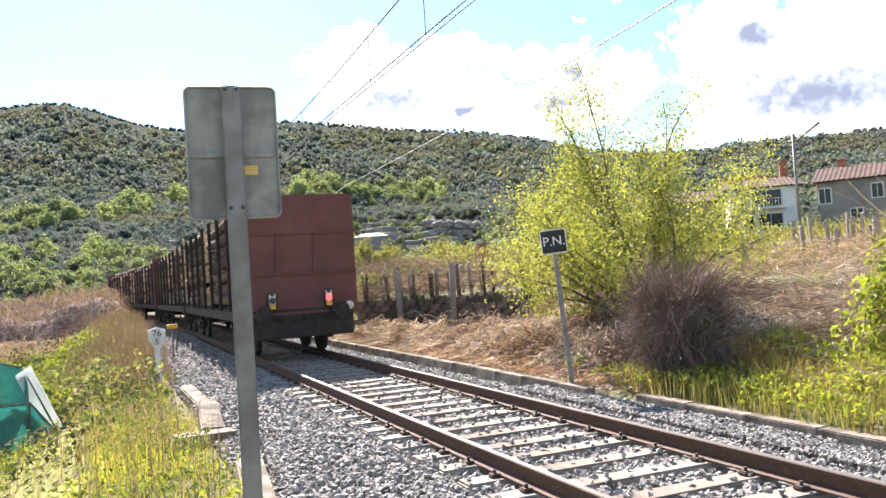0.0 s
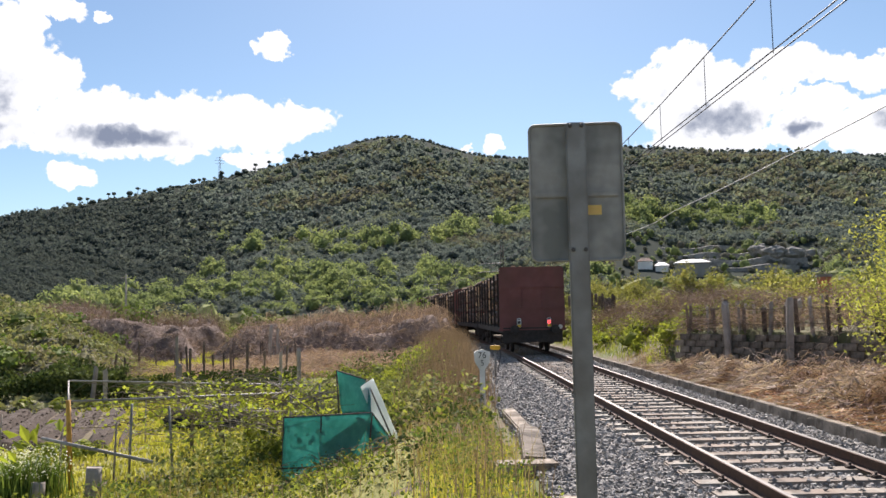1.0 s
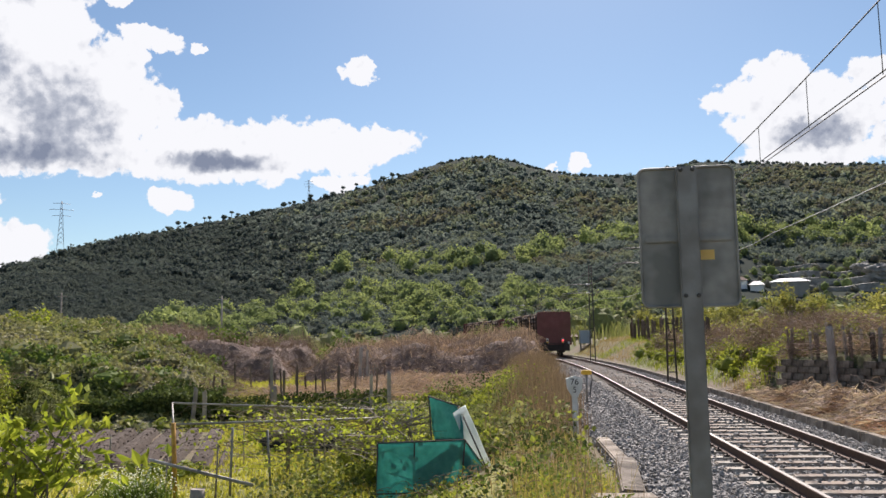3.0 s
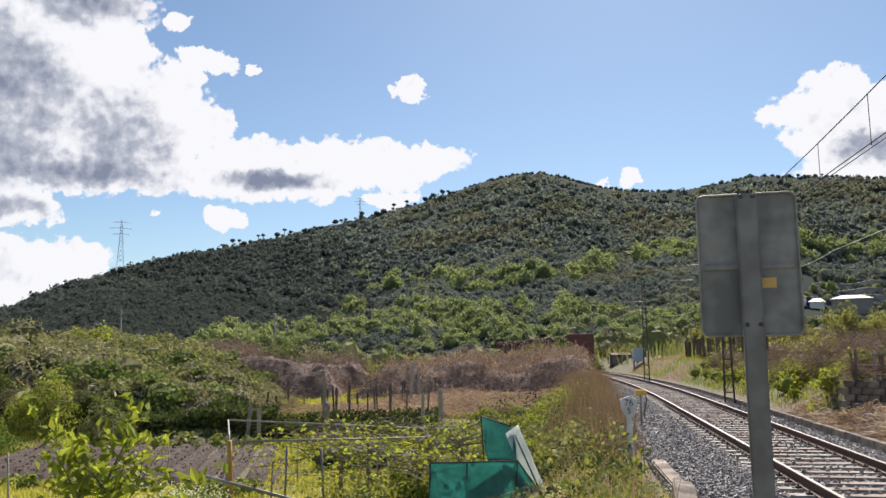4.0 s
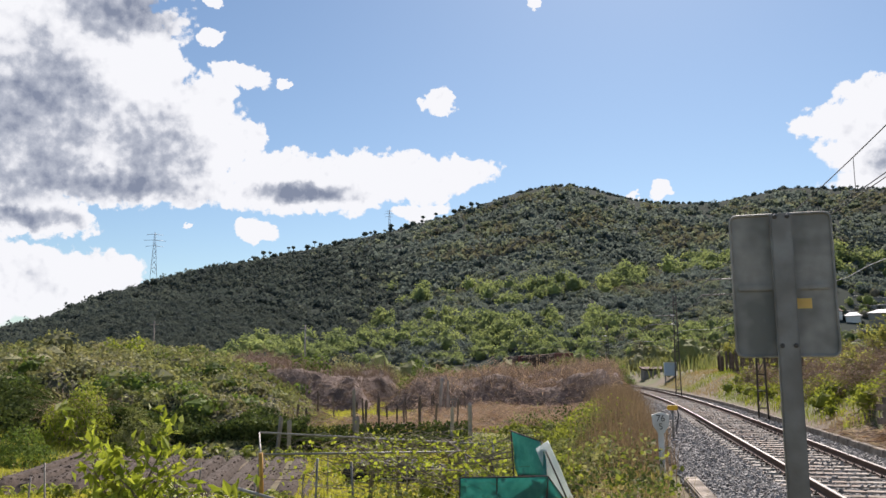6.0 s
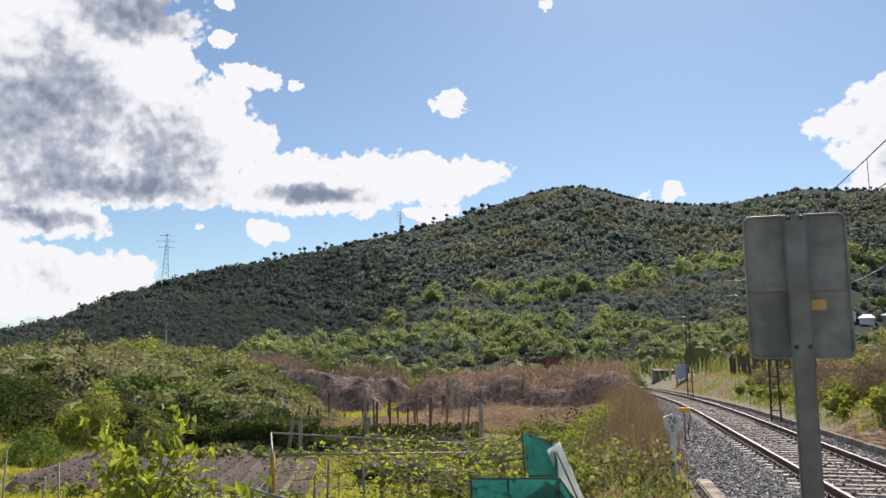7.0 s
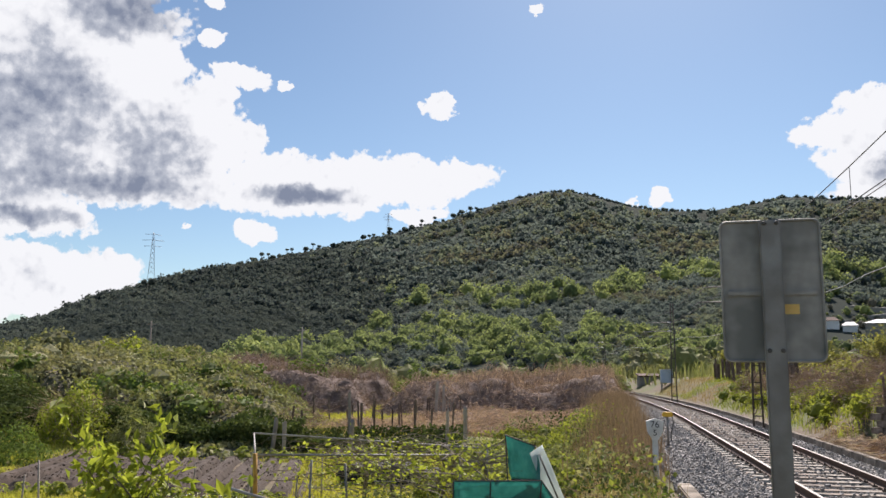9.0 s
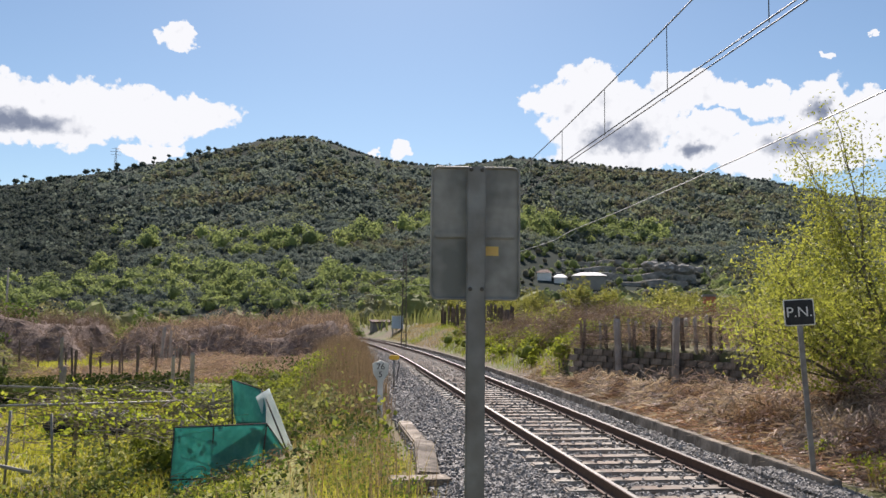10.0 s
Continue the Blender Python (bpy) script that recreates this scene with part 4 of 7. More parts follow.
def make_left_growth():
    thicket_shade("bramble_shade_body", thick_left, -62, -7, 26, 84, 0.35, M_THICKETSHADE, "dark body under the bramble leaves, coloured for the shade inside")
    thicket_shade("bank_shade_body", thick_mound, -17, 2.6, 47, 80, 0.3, M_DRYSHADE, "dark body under the bank of canes, coloured for the shade inside")
    thicket_shade("hump_shade_body", thick_hump, -34, -14, 50, 71, 0.3, M_DRYSHADE, "dark body under the hump of canes, coloured for the shade inside")
    P = scatter(26000, -34, -14, 50, 71, lambda x, y: np.clip(thick_hump(x, y), 0, 1))
    tangle("dark_bramble_hump", P, thick_hump(P[:, 0], P[:, 1]) * 1.05, 0.8, 0.04, M_DRYDARK, "hump of dark purple-brown brambles at the terrace end")
    # bramble field
    P = scatter(125000, -60, -12, 27, 78, lambda x, y: np.clip(thick_left(x, y), 0, 1))
    cover("bramble_field", P, thick_left(P[:, 0], P[:, 1]) * 1.05, 0.26, M_BRAMBLE, "grey-green bramble thicket beyond the garden", 0.9)
    P = scatter(8000, -50, -8, 30, 80, lambda x, y: np.clip(thick_left(x, y), 0, 1) * (vnoise(x, y, 4, 21) > 0.5))
    tangle("dry_bramble", P, thick_left(P[:, 0], P[:, 1]) * 1.03, 0.9, 0.03, M_DRYSTEM, "bare grey-brown bramble canes in the thicket")
    P = scatter(16000, -34, -8, 33, 66, lambda x, y: smooth(2.0, 0.5, x + 0.36 * y) * smooth(-7.5, -3.5, x + 0.36 * y) * (thick_left(x, y) > 0.1))
    tangle("bramble_edge", P, thick_left(P[:, 0], P[:, 1]) * 1.05 + 0.15, 0.7, 0.028, M_DRYDARK, "brown dead bramble along the thicket's edge")
    # rounded bramble clumps that stand out of the field
    P = scatter(900, -56, -10, 31, 72, lambda x, y: np.clip(thick_left(x, y) - 0.4, 0, 1))
    P[:, 2] += thick_left(P[:, 0], P[:, 1]) * 0.62
    size = rng.uniform(0.45, 1.35, len(P))
    deep = rng.uniform(size=len(P)) < 0.3
    for k, m, lab in ((~deep, M_BRAMBLE, "rounded grey-green bramble clumps in the field"), (deep, M_LEAFDEEP, "rounded deep green clumps in the bramble field")):
        V, F = crowns(P[k], size[k], rng.uniform(0.5, 0.8, int(k.sum())), 130, np.full(int(k.sum()), 0.2), 1, 0.6)
        mesh_np("bramble_clumps", V, F, m, label=lab, category="bushes", kind="stuff")
    # green bushes here and there in it
    for cx, cy, r, h, m in ((-22, 58, 3.0, 3.3, M_LEAFDEEP), (-36, 40, 4.5, 1.7, M_BRAMBLE), (-31, 36, 3.0, 1.6, M_BRAMBLE), (-13.5, 60, 2.6, 2.9, M_LEAFDEEP), (-31, 48, 1.8, 3.4, M_LEAF), (-20, 62, 4, 3.2, M_BRAMBLE), (-2.6, 66, 1.6, 2.3, M_BRAMBLE), (-6.5, 70, 2.2, 2.8, M_LEAFDEEP), (-4, 72, 3, 3.0, M_BRAMBLE), (-2.5, 84, 3.5, 3.6, M_LEAFDEEP), (0.4, 92, 2.4, 2.6, M_LEAFDEEP)):
        n = int(1400 * r)
        u = unit(rng.normal(size=(n, 3)))
        u[:, 2] = np.abs(u[:, 2])
        rad = rng.uniform(0.75, 1.05, n) * (0.8 + 0.35 * np.sin(4 * u[:, 0] + cx) * np.sin(5 * u[:, 1]))
        Q = np.array([cx, cy, float(land(cx, cy))]) + u * rad[:, None] * np.array([r, r, h])
        V, F = leaf_geo(Q, unit(u + rng.normal(size=u.shape) * 0.5), 0.26 * rng.uniform(0.6, 1.3, n), 0.7)
        mesh_np("bush", V, F, m, label="rounded green bush in the overgrown field", category="bush")
    # long dry bank by the track
    P = scatter(36000, -16, 2.4, 47, 80, lambda x, y: np.clip(thick_mound(x, y), 0, 1))
    tangle("dark_bramble_bank", P, thick_mound(P[:, 0], P[:, 1]) * 1.04, 0.8, 0.035, M_DRYDARK, "darker dead canes through the bramble bank")
    P = scatter(36000, -16, 2.4, 47, 80, lambda x, y: np.clip(thick_mound(x, y), 0, 1))
    tangle("dry_bramble_bank", P, thick_mound(P[:, 0], P[:, 1]) * 1.05, 0.8, 0.04, M_DRYSTEM, "long bank of dry purple-brown brambles beside the track")
    P = scatter(42000, -15, 1.5, 36, 52, lambda x, y: smooth(-13, -11, x - 0.25 * (y - 40)) * smooth(-3.3, -4.3, off(x, y)))
    tangle("low_dry_bramble", P, 0.3 + 0.5 * vnoise(P[:, 0], P[:, 1], 2, 16), 0.5, 0.03, M_DRYSTEM, "low pinkish dry bramble in front of the bank")
    # tall dry weeds along the ballast
    P = scatter(24000, -3.2, 2.2, 17.5, 58, lambda x, y: smooth(-2.6, -3.0, off(x, y)) * smooth(-5.8, -3.4, off(x, y)) * smooth(17.5, 24, y) * (0.25 + vnoise(x, y, 0.9, 9)))
    h = 1.55 * (0.5 + 0.7 * vnoise(P[:, 0], P[:, 1], 1.1, 8)) * (0.55 + 0.45 * smooth(18, 30, P[:, 1]))
    V, F = blade_geo(P, h, 0.015, 0.22)
    mesh_np("dry_weeds", V, F, M_REED, label="tall reddish dry weed stalks along the ballast", category="weeds", kind="stuff")
    k = rng.integers(0, len(P), 12000)
    Q = P[k] + np.array([0, 0, 1.0]) * (h[k] * rng.uniform(0.35, 0.98, 12000))[:, None] + rng.normal(size=(12000, 3)) * 0.06
    V, F = leaf_geo(Q, rng.normal(size=Q.shape), 0.05, 0.5)
    mesh_np("dry_seed_heads", V, F, M_REED, label="brown seed heads on the dry weed stalks", category="weeds", kind="stuff")
    # yellow-green grass on the slope between garden and track
    slope = lambda x, y: smooth(-2.9, -3.4, off(x, y)) * smooth(-13, -9, x) * (1 - 0.45 * before_net(x, y))
    P = scatter(20000, -9, 1.6, 12.5, 50, lambda x, y: slope(x, y) * (1 - smooth(36, 42, y)) * smooth(-10.5, -7.0, off(x, y)) * (0.25 + vnoise(x, y, 2.0, 31)))
    grass("slope_grass", P, 0.26 * (1 - 0.5 * before_net(P[:, 0], P[:, 1])), 0.02, M_GRASS, "yellow-green rough grass on the slope by the track")
    P = scatter(24000, -8, 1.6, 12.0, 44, lambda x, y: slope(x, y) * smooth(-10, -7.0, off(x, y)) * np.maximum((vnoise(x, y, 2.4, 33) > 0.58), smooth(-5.4, -4.2, off(x, y)) * 0.9 * (vnoise(x, y, 1.1, 34) > 0.3)))
    grass("straw_grass", P, 0.3, 0.017, M_STRAW, "straw-coloured dry grass on the slope")
    hump = lambda x, y: np.clip(vnoise(x, y, 1.7, 36) - 0.45, 0, 1) * 2.3 + 0.3 * np.clip(vnoise(x, y, 0.6, 37) - 0.5, 0, 1)
    for key, m, lab in ((0, M_WEED, "yellow-green leafy clumps on the slope"), (1, M_BRAMBLE, "olive bramble clumps on the slope"), (2, M_HEDGE, "deep green leafy clumps on the slope")):
        P = scatter(26000, -8.5, 1.0, 12.5, 46, lambda x, y: slope(x, y) * (1 - 0.8 * before_net(x, y)) * (1 - smooth(35, 40, y)) * smooth(-10.5, -7.5, off(x, y)) * (0.12 + 0.88 * smooth(-4.0, -5.2, off(x, y) + 1.2 * (vnoise(x, y, 2.5, 30) - 0.5))) * (hump(x + key * 31, y) > 0.16))
        cover("slope_clumps", P, (hump(P[:, 0] + key * 31, P[:, 1]) + 0.1) * (1 - 0.8 * before_net(P[:, 0], P[:, 1])), 0.115, m, lab, 0.8, 0.65, "weeds")
    P = scatter(9000, -7, 1.0, 12.5, 46, lambda x, y: slope(x, y) * smooth(-9.5, -7.0, off(x, y)) * (vnoise(x, y, 1.9, 38) > 0.56))
    tangle("slope_bramble", P, 0.15 + 0.45 * vnoise(P[:, 0], P[:, 1], 1.3, 39), 0.4, 0.016, M_REED, "brown dead bramble patches on the slope")
    P = scatter(15000, -7.5, 0.9, 12, 38, lambda x, y: slope(x, y) * smooth(-10.5, -7.2, off(x, y)) * (vnoise(x, y, 1.6, 35) > 0.52))
    cover("broadleaf_weeds", P, np.full(len(P), 0.35), 0.10, M_HEDGE, "low broad-leaved weeds on the slope", 0.8, 0.7, "weeds")
    P = scatter(420, -8.0, 0.5, 15, 42, lambda x, y: slope(x, y) * smooth(-10.0, -7.5, off(x, y)) * smooth(-4.2, -5.2, off(x, y)) * (vnoise(x, y, 2.2, 86) > 0.4) * smooth(18.0, 19.0, y))
    size = rng.uniform(0.2, 0.5, len(P))
    V, F = crowns(P, size, rng.uniform(0.7, 1.1, len(P)), 110, np.full(len(P), 0.1), 1, 0.7)
    mesh_np("weed_clumps", V, F, M_WEED, label="rounded yellow-green weed clumps on the slope", category="weeds", kind="stuff")
    # grass terraces with the old vines
    P = scatter(40000, -27, -3, 34.6, 62, lambda x, y: (1 - np.clip(thick_left(x, y) + thick_mound(x, y) + thick_hump(x, y), 0, 1)) * smooth(-7, -9.5, x))
    grass("terrace_grass", P, 0.28, 0.03, M_LAWNBLADE, "sunlit grass on the old vine terrace")
    # dark leaves put the shade of the terrace step's face into colour
    P = scatter(15000, -26, -6, 33.0, 34.6)
    cover("step_shade", P, np.full(len(P), 0.6), 0.14, M_HEDGE, "dark leaves over the terrace step, for the shade on its face", 0.0)
    # dark hedge leaves stand in for the shade under the bramble overhang
    P = scatter(26000, -30, -13, 31.4, 34.2, lambda x, y: smooth(31.2, 31.8, y + 0.15 * np.sin(x * 1.3)))
    cover("overhang_shade", P, 0.9 + 0.9 * vnoise(P[:, 0], P[:, 1], 1.6, 72), 0.15, M_HEDGE, "dark leaves below the bramble thicket, for the shade under its overhang", 0.1, 0.7)
    # weeds in the foreground
    near = lambda x, y: smooth(-2.75, -3.3, off(x, y)) * (1 - 0.75 * before_net(x, y)) * np.clip(0.35 + 0.9 * vnoise(x, y, 0.9, 41), 0, 1)
    P = scatter(17000, -6.5, 1.4, 4.2, 14.5, near)
    grass("foreground_grass", P, 0.3 * (1 - 0.55 * before_net(P[:, 0], P[:, 1])), 0.012, M_LAWNBLADE, "fresh green grass and weeds in the foreground")
    P = scatter(4200, -5.5, 1.4, 4.2, 16.5, lambda x, y: near(x, y) * (vnoise(x, y, 1.5, 43) > 0.5))
    grass("foreground_straw", P, 0.7 * (1 - 0.4 * before_net(P[:, 0], P[:, 1])), 0.007, M_STRAW, "thin dry straw stalks in the foreground", 0.3)
    P = scatter(30000, -6.5, 1.2, 4.5, 15.5, lambda x, y: near(x, y) * (vnoise(x, y, 1.1, 45) > 0.5) * np.maximum(0.25 + 0.75 * smooth(-3.9, -4.9, off(x, y)), smooth(11.5, 9.0, y)))
    Q = scatter(14000, -6.5, 1.2, 4.5, 16.5, lambda x, y: near(x, y) * (vnoise(x, y, 1.3, 44) > 0.5))
    cover("dark_weeds", Q, 0.2 + 0.3 * vnoise(Q[:, 0], Q[:, 1], 0.8, 42), 0.06, M_LEAFDEEP, "deep green leafy weeds in the foreground", 0.6, 0.6, "weeds")
    cover("foreground_weeds", P, 0.12 + 0.75 * np.clip(vnoise(P[:, 0], P[:, 1], 0.9, 46) - 0.25, 0, 1), 0.07, M_WEED, "leafy yellow-green weeds in the foreground", 0.7, 0.6, "weeds")
    P = scatter(700, -3.0, 1.2, 5.5, 14.0, lambda x, y: near(x, y) * (vnoise(x, y, 1.2, 84) > 0.45))
    V, F = blade_geo(P, rng.uniform(0.6, 1.15, len(P)), 0.013, 0.4)
    mesh_np("tall_stalks", V, F, M_REED, label="tall thin brown stalks standing over the weeds", category="weeds", kind="stuff")
    P = scatter(450, -2.8, 1.1, 6.5, 13.5, lambda x, y: near(x, y) * (vnoise(x, y, 0.7, 47) > 0.62))
    cover("yellow_flowers", P, np.full(len(P), 0.55), 0.03, M_FLOWER, "small bright yellow flowers among the weeds", 1.0, 0.9, "flowers")
    P = scatter(24000, -16, -1.4, 11.5, 16.4, lambda x, y: (vnoise(x, y, 1.3, 48) > 0.25) * np.where(x < -4, 1 - smooth(14.0, 15.0, y), 1.0) * (1 - 0.8 * before_net(x, y)))
    cover("garden_edge_weeds", P, 0.12 + 0.3 * vnoise(P[:, 0], P[:, 1], 1.4, 49), 0.07, M_WEED, "leafy weeds along the garden's near edge", 0.7, 0.6, "weeds")


M_DRYDARK = mat("dark_dry_stem", [(0.15, 0.105, 0.088), (0.25, 0.18, 0.15), (0.36, 0.275, 0.23)], 0.6, 0.9, 0, island=0.4, trans=0.15, spec=0.2)
# dark base colours that stand in for the shade inside the brambles
M_THICKETSHADE = mat("bramble_shade", [(0.045, 0.05, 0.025), (0.08, 0.08, 0.045), (0.12, 0.11, 0.065)], 1.5, 0.95, 1.0, 5)
M_DRYSHADE = mat("dry_bramble_shade", [(0.11, 0.075, 0.062), (0.17, 0.12, 0.098), (0.25, 0.185, 0.15)], 2.0, 0.95, 1.0, 6)
M_FLOWER = mat("yellow_petal", [(0.75, 0.6, 0.02), (0.85, 0.7, 0.05)], 8, 0.6, 0, trans=0.3)
M_WHITEFLOWER = mat("white_petal", [(0.75, 0.75, 0.6), (0.85, 0.85, 0.75)], 8, 0.6, 0, trans=0.3)
make_left_growth()


def kerb_clear(x, y):
    return smooth(2.42, 2.6, off(x, y))


def thick_fern(x, y):
    """Height of the heaps of dead fern between kerb and wall."""
    m = smooth(2.75, 3.5, off(x, y)) * smooth(-0.8, -3.2, x - wall_x(y) - 3.6 * smooth(21, 17, y)) * smooth(28.5, 25.0, y) * smooth(9.4, 10.6, y)
    return m * (0.05 + 1.15 * np.abs(vnoise(x, y, 1.9, 51) - 0.45) + 0.5 * np.abs(vnoise(x, y, 0.8, 56) - 0.5) + 0.16 * vnoise(x, y, 0.3, 57))


def make_right_growth():
    thicket_shade("fern_shade_body", thick_fern, 6.6, 13, 9.4, 29.5, 0.16, M_FERNSHADE, "matted brown body of the fern heaps, darkened for their inner shade")
    P = scatter(52000, 6.4, 13, 9.4, 29.5, lambda x, y: kerb_clear(x, y) * smooth(-0.1, -0.35, x - wall_x(y) - 2.0 * smooth(20, 17, y)) * smooth(29.5, 28, y))
    tangle("dry_fern", P, 0.05 + thick_fern(P[:, 0], P[:, 1]) * 1.15, 0.28, 0.034, M_FERN, "heaped pale brown dry fern between kerb and wall", "fern")
    P = scatter(16000, 6.5, 9.5, 9.8, 19.0, lambda x, y: kerb_clear(x, y) * smooth(5.2, 3.6, off(x, y)))
    tangle("fern_litter", P, np.full(len(P), 0.07), 0.16, 0.02, M_FERNRED, "flat red-brown fern litter behind the kerb", "fern")
    P = scatter(12000, 8.0, 14, 20.8, 28, lambda x, y: (x > wall_x(y) + 0.15) * (x < wall_x(y) + 0.9) * (vnoise(x, y, 0.7, 91) > 0.35))
    tangle("wall_vines", P, 0.2 + 0.75 * vnoise(P[:, 0], P[:, 1], 1.1, 92), 0.5, 0.016, M_DRYDARK, "brown bare vines tangled round the posts", "vine")
    P = scatter(5000, 8.5, 17, 20.5, 30, lambda x, y: (x > wall_x(y) + 0.6) * (vnoise(x, y, 1.3, 93) > 0.5))
    cover("terrace_leaves", P, 0.4 + 0.8 * vnoise(P[:, 0], P[:, 1], 1.5, 94), 0.07, M_WILLOW, "sparse olive leaves on the terrace vines", 0.6, 0.6)
    P = scatter(3500, 9.3, 12.0, 10.0, 15.0)
    tangle("bramble_under_willow", P, 0.1 + 0.5 * vnoise(P[:, 0], P[:, 1], 1.1, 52), 0.5, 0.016, M_DRYSTEM, "dry bramble heaped below the willow")
    P = scatter(15000, 8.6, 24, 10.5, 40, lambda x, y: (vnoise(x, y, 2.0, 53) > 0.4) * 1.0)
    tangle("dry_bramble_terrace", P, 0.25 + 0.7 * vnoise(P[:, 0], P[:, 1], 2.0, 54), 0.6, 0.02, M_DRYSTEM, "dry bramble on the terrace behind the wall")
    P = scatter(17000, 8, 34, 1, 26, lambda x, y: smooth(3.6, 5, off(x, y)) * smooth(13.5, 10, y - 0.35 * (x - 8)))
    tangle("dry_slope_bramble", P, 0.2 + 0.6 * vnoise(P[:, 0], P[:, 1], 2.5, 55), 0.6, 0.02, M_FERN, "dry brown bramble on the rising slope")
    P = scatter(12000, 6.45, 11, 3.2, 9.8, lambda x, y: kerb_clear(x, y) * smooth(11.5, 8, x))
    grass("verge_grass", P, 0.32, 0.011, M_GRASS, "tall yellow-green grass on the verge behind the kerb")
    P = scatter(9000, 6.6, 12, 3.2, 10.2, lambda x, y: kerb_clear(x, y) * (vnoise(x, y, 1.2, 58) > 0.42))
    tangle("verge_bramble", P, 0.12 + 0.35 * vnoise(P[:, 0], P[:, 1], 1.0, 64), 0.35, 0.014, M_FERN, "dry fern and bramble litter on the verge", "fern")
    P = scatter(6000, 6.45, 9, 4, 11.6, lambda x, y: kerb_clear(x, y) * (vnoise(x, y, 0.8, 57) > 0.5))
    cover("verge_weeds", P, np.full(len(P), 0.3), 0.07, M_LEAF, "leafy green weeds behind the kerb", 0.8, 0.6, "weeds")
    P = scatter(16000, 13, 62, 14, 66, lambda x, y: smooth(8, 12, off(x, y)))
    grass("slope_meadow", P, 0.5, 0.06, M_GRASS, "rough green and straw meadow below the houses")
    P = scatter(9000, 16, 70, 18, 72, lambda x, y: (vnoise(x, y, 5, 67) > 0.55) * 1.0)
    cover("slope_shrubs", P, 0.4 + 1.0 * vnoise(P[:, 0], P[:, 1], 4, 68), 0.22, M_BRAMBLE, "olive shrubs below the houses", 0.7)
    # sunny bank further along
    P = scatter(34000, 4, 16, 27.5, 78, lambda x, y: smooth(2.5, 3.0, off(x, y)) * smooth(9.5, 6.0, off(x, y)))
    k = vnoise(P[:, 0], P[:, 1], 5.0, 59) > 0.25
    grass("bank_grass", P[k], 0.3, 0.024, M_WEED, "green grass on the bank by the mast")
    grass("bank_straw", P[~k], 0.25, 0.02, M_STRAW, "pale dry grass on the bank")
    P = scatter(22000, 6, 15, 26.8, 52, lambda x, y: smooth(3.4, 4.4, off(x, y)) * (vnoise(x, y, 2.2, 61) > 0.32))
    tangle("bank_twigs", P, 0.4 + 1.2 * vnoise(P[:, 0], P[:, 1], 1.8, 62), 0.7, 0.02, M_DRYDARK, "dry brown scrub on the bank", "scrub")
    P = scatter(9000, 7, 17, 28, 56, lambda x, y: smooth(4.2, 5.4, off(x, y)) * (vnoise(x, y, 2.6, 65) > 0.42))
    cover("bank_shrubs", P, 0.5 + 1.5 * vnoise(P[:, 0], P[:, 1], 2.2, 66), 0.12, M_WILLOW, "olive shrubs coming into leaf on the bank", 0.6, 0.6)
    P = scatter(12000, 6, 12, 27, 44, lambda x, y: smooth(2.7, 3.2, off(x, y)) * smooth(6, 4, off(x, y)) * (vnoise(x, y, 1.6, 63) > 0.55))
    cover("bank_weeds", P, np.full(len(P), 0.6), 0.12, M_LEAF, "yellow-green leafy shrubs on the bank", 0.7, 0.6, "weeds")
    P = scatter(260, 6.0, 13, 27.5, 56, lambda x, y: smooth(3.0, 3.6, off(x, y)) * smooth(8.5, 6.0, off(x, y)) * (vnoise(x, y, 2.4, 87) > 0.35))
    size = rng.uniform(0.2, 0.6, len(P))
    V, F = crowns(P, size, rng.uniform(0.7, 1.2, len(P)), 110, np.full(len(P), 0.12), 1, 0.7)
    mesh_np("bank_clumps", V, F, M_WEED, label="rounded yellow-green weed clumps on the bank", category="weeds", kind="stuff")
    P = scatter(30000, -120, 120, 78, 150, lambda x, y: (np.abs(off(x, y)) > 4) * 1.0)
    V, F = blade_geo(P, rng.uniform(0.6, 1.8, len(P)), 0.18, 0.6)
    mesh_np("valley_scrub", V, F, M_BRAMBLE, label="olive rough grass in the valley", category="grass", kind="stuff")
    P = scatter(420, -110, 90, 82, 160, lambda x, y: (np.abs(off(x, y)) > 6) * 1.0)
    V, F = crowns(P, rng.uniform(0.8, 2.0, len(P)), rng.uniform(0.7, 1.2, len(P)), 60, np.full(len(P), 0.5))
    mesh_np("valley_bushes", V, F, M_BRAMBLE, label="scattered green bushes in the valley", category="bushes", kind="stuff")


# darker than the fern over it: the heaps' inner shade is in the colour
M_FERNSHADE = mat("fern_shade_body", [(0.15, 0.105, 0.083), (0.24, 0.175, 0.14), (0.36, 0.28, 0.225)], 3.0, 0.95, 1.0, 14)
M_FERNRED = mat("fern_litter", [(0.32, 0.18, 0.13), (0.46, 0.28, 0.205), (0.6, 0.42, 0.32)], 1.4, 0.9, 0, island=0.4, trans=0.25, spec=0.15)
M_FERN = mat("dry_fern", [(0.33, 0.25, 0.215), (0.51, 0.415, 0.365), (0.68, 0.6, 0.54)], 1.4, 0.9, 0, island=0.55, trans=0.25, spec=0.15, big=((0.24, 0.155, 0.12), 0.9))
make_right_growth()


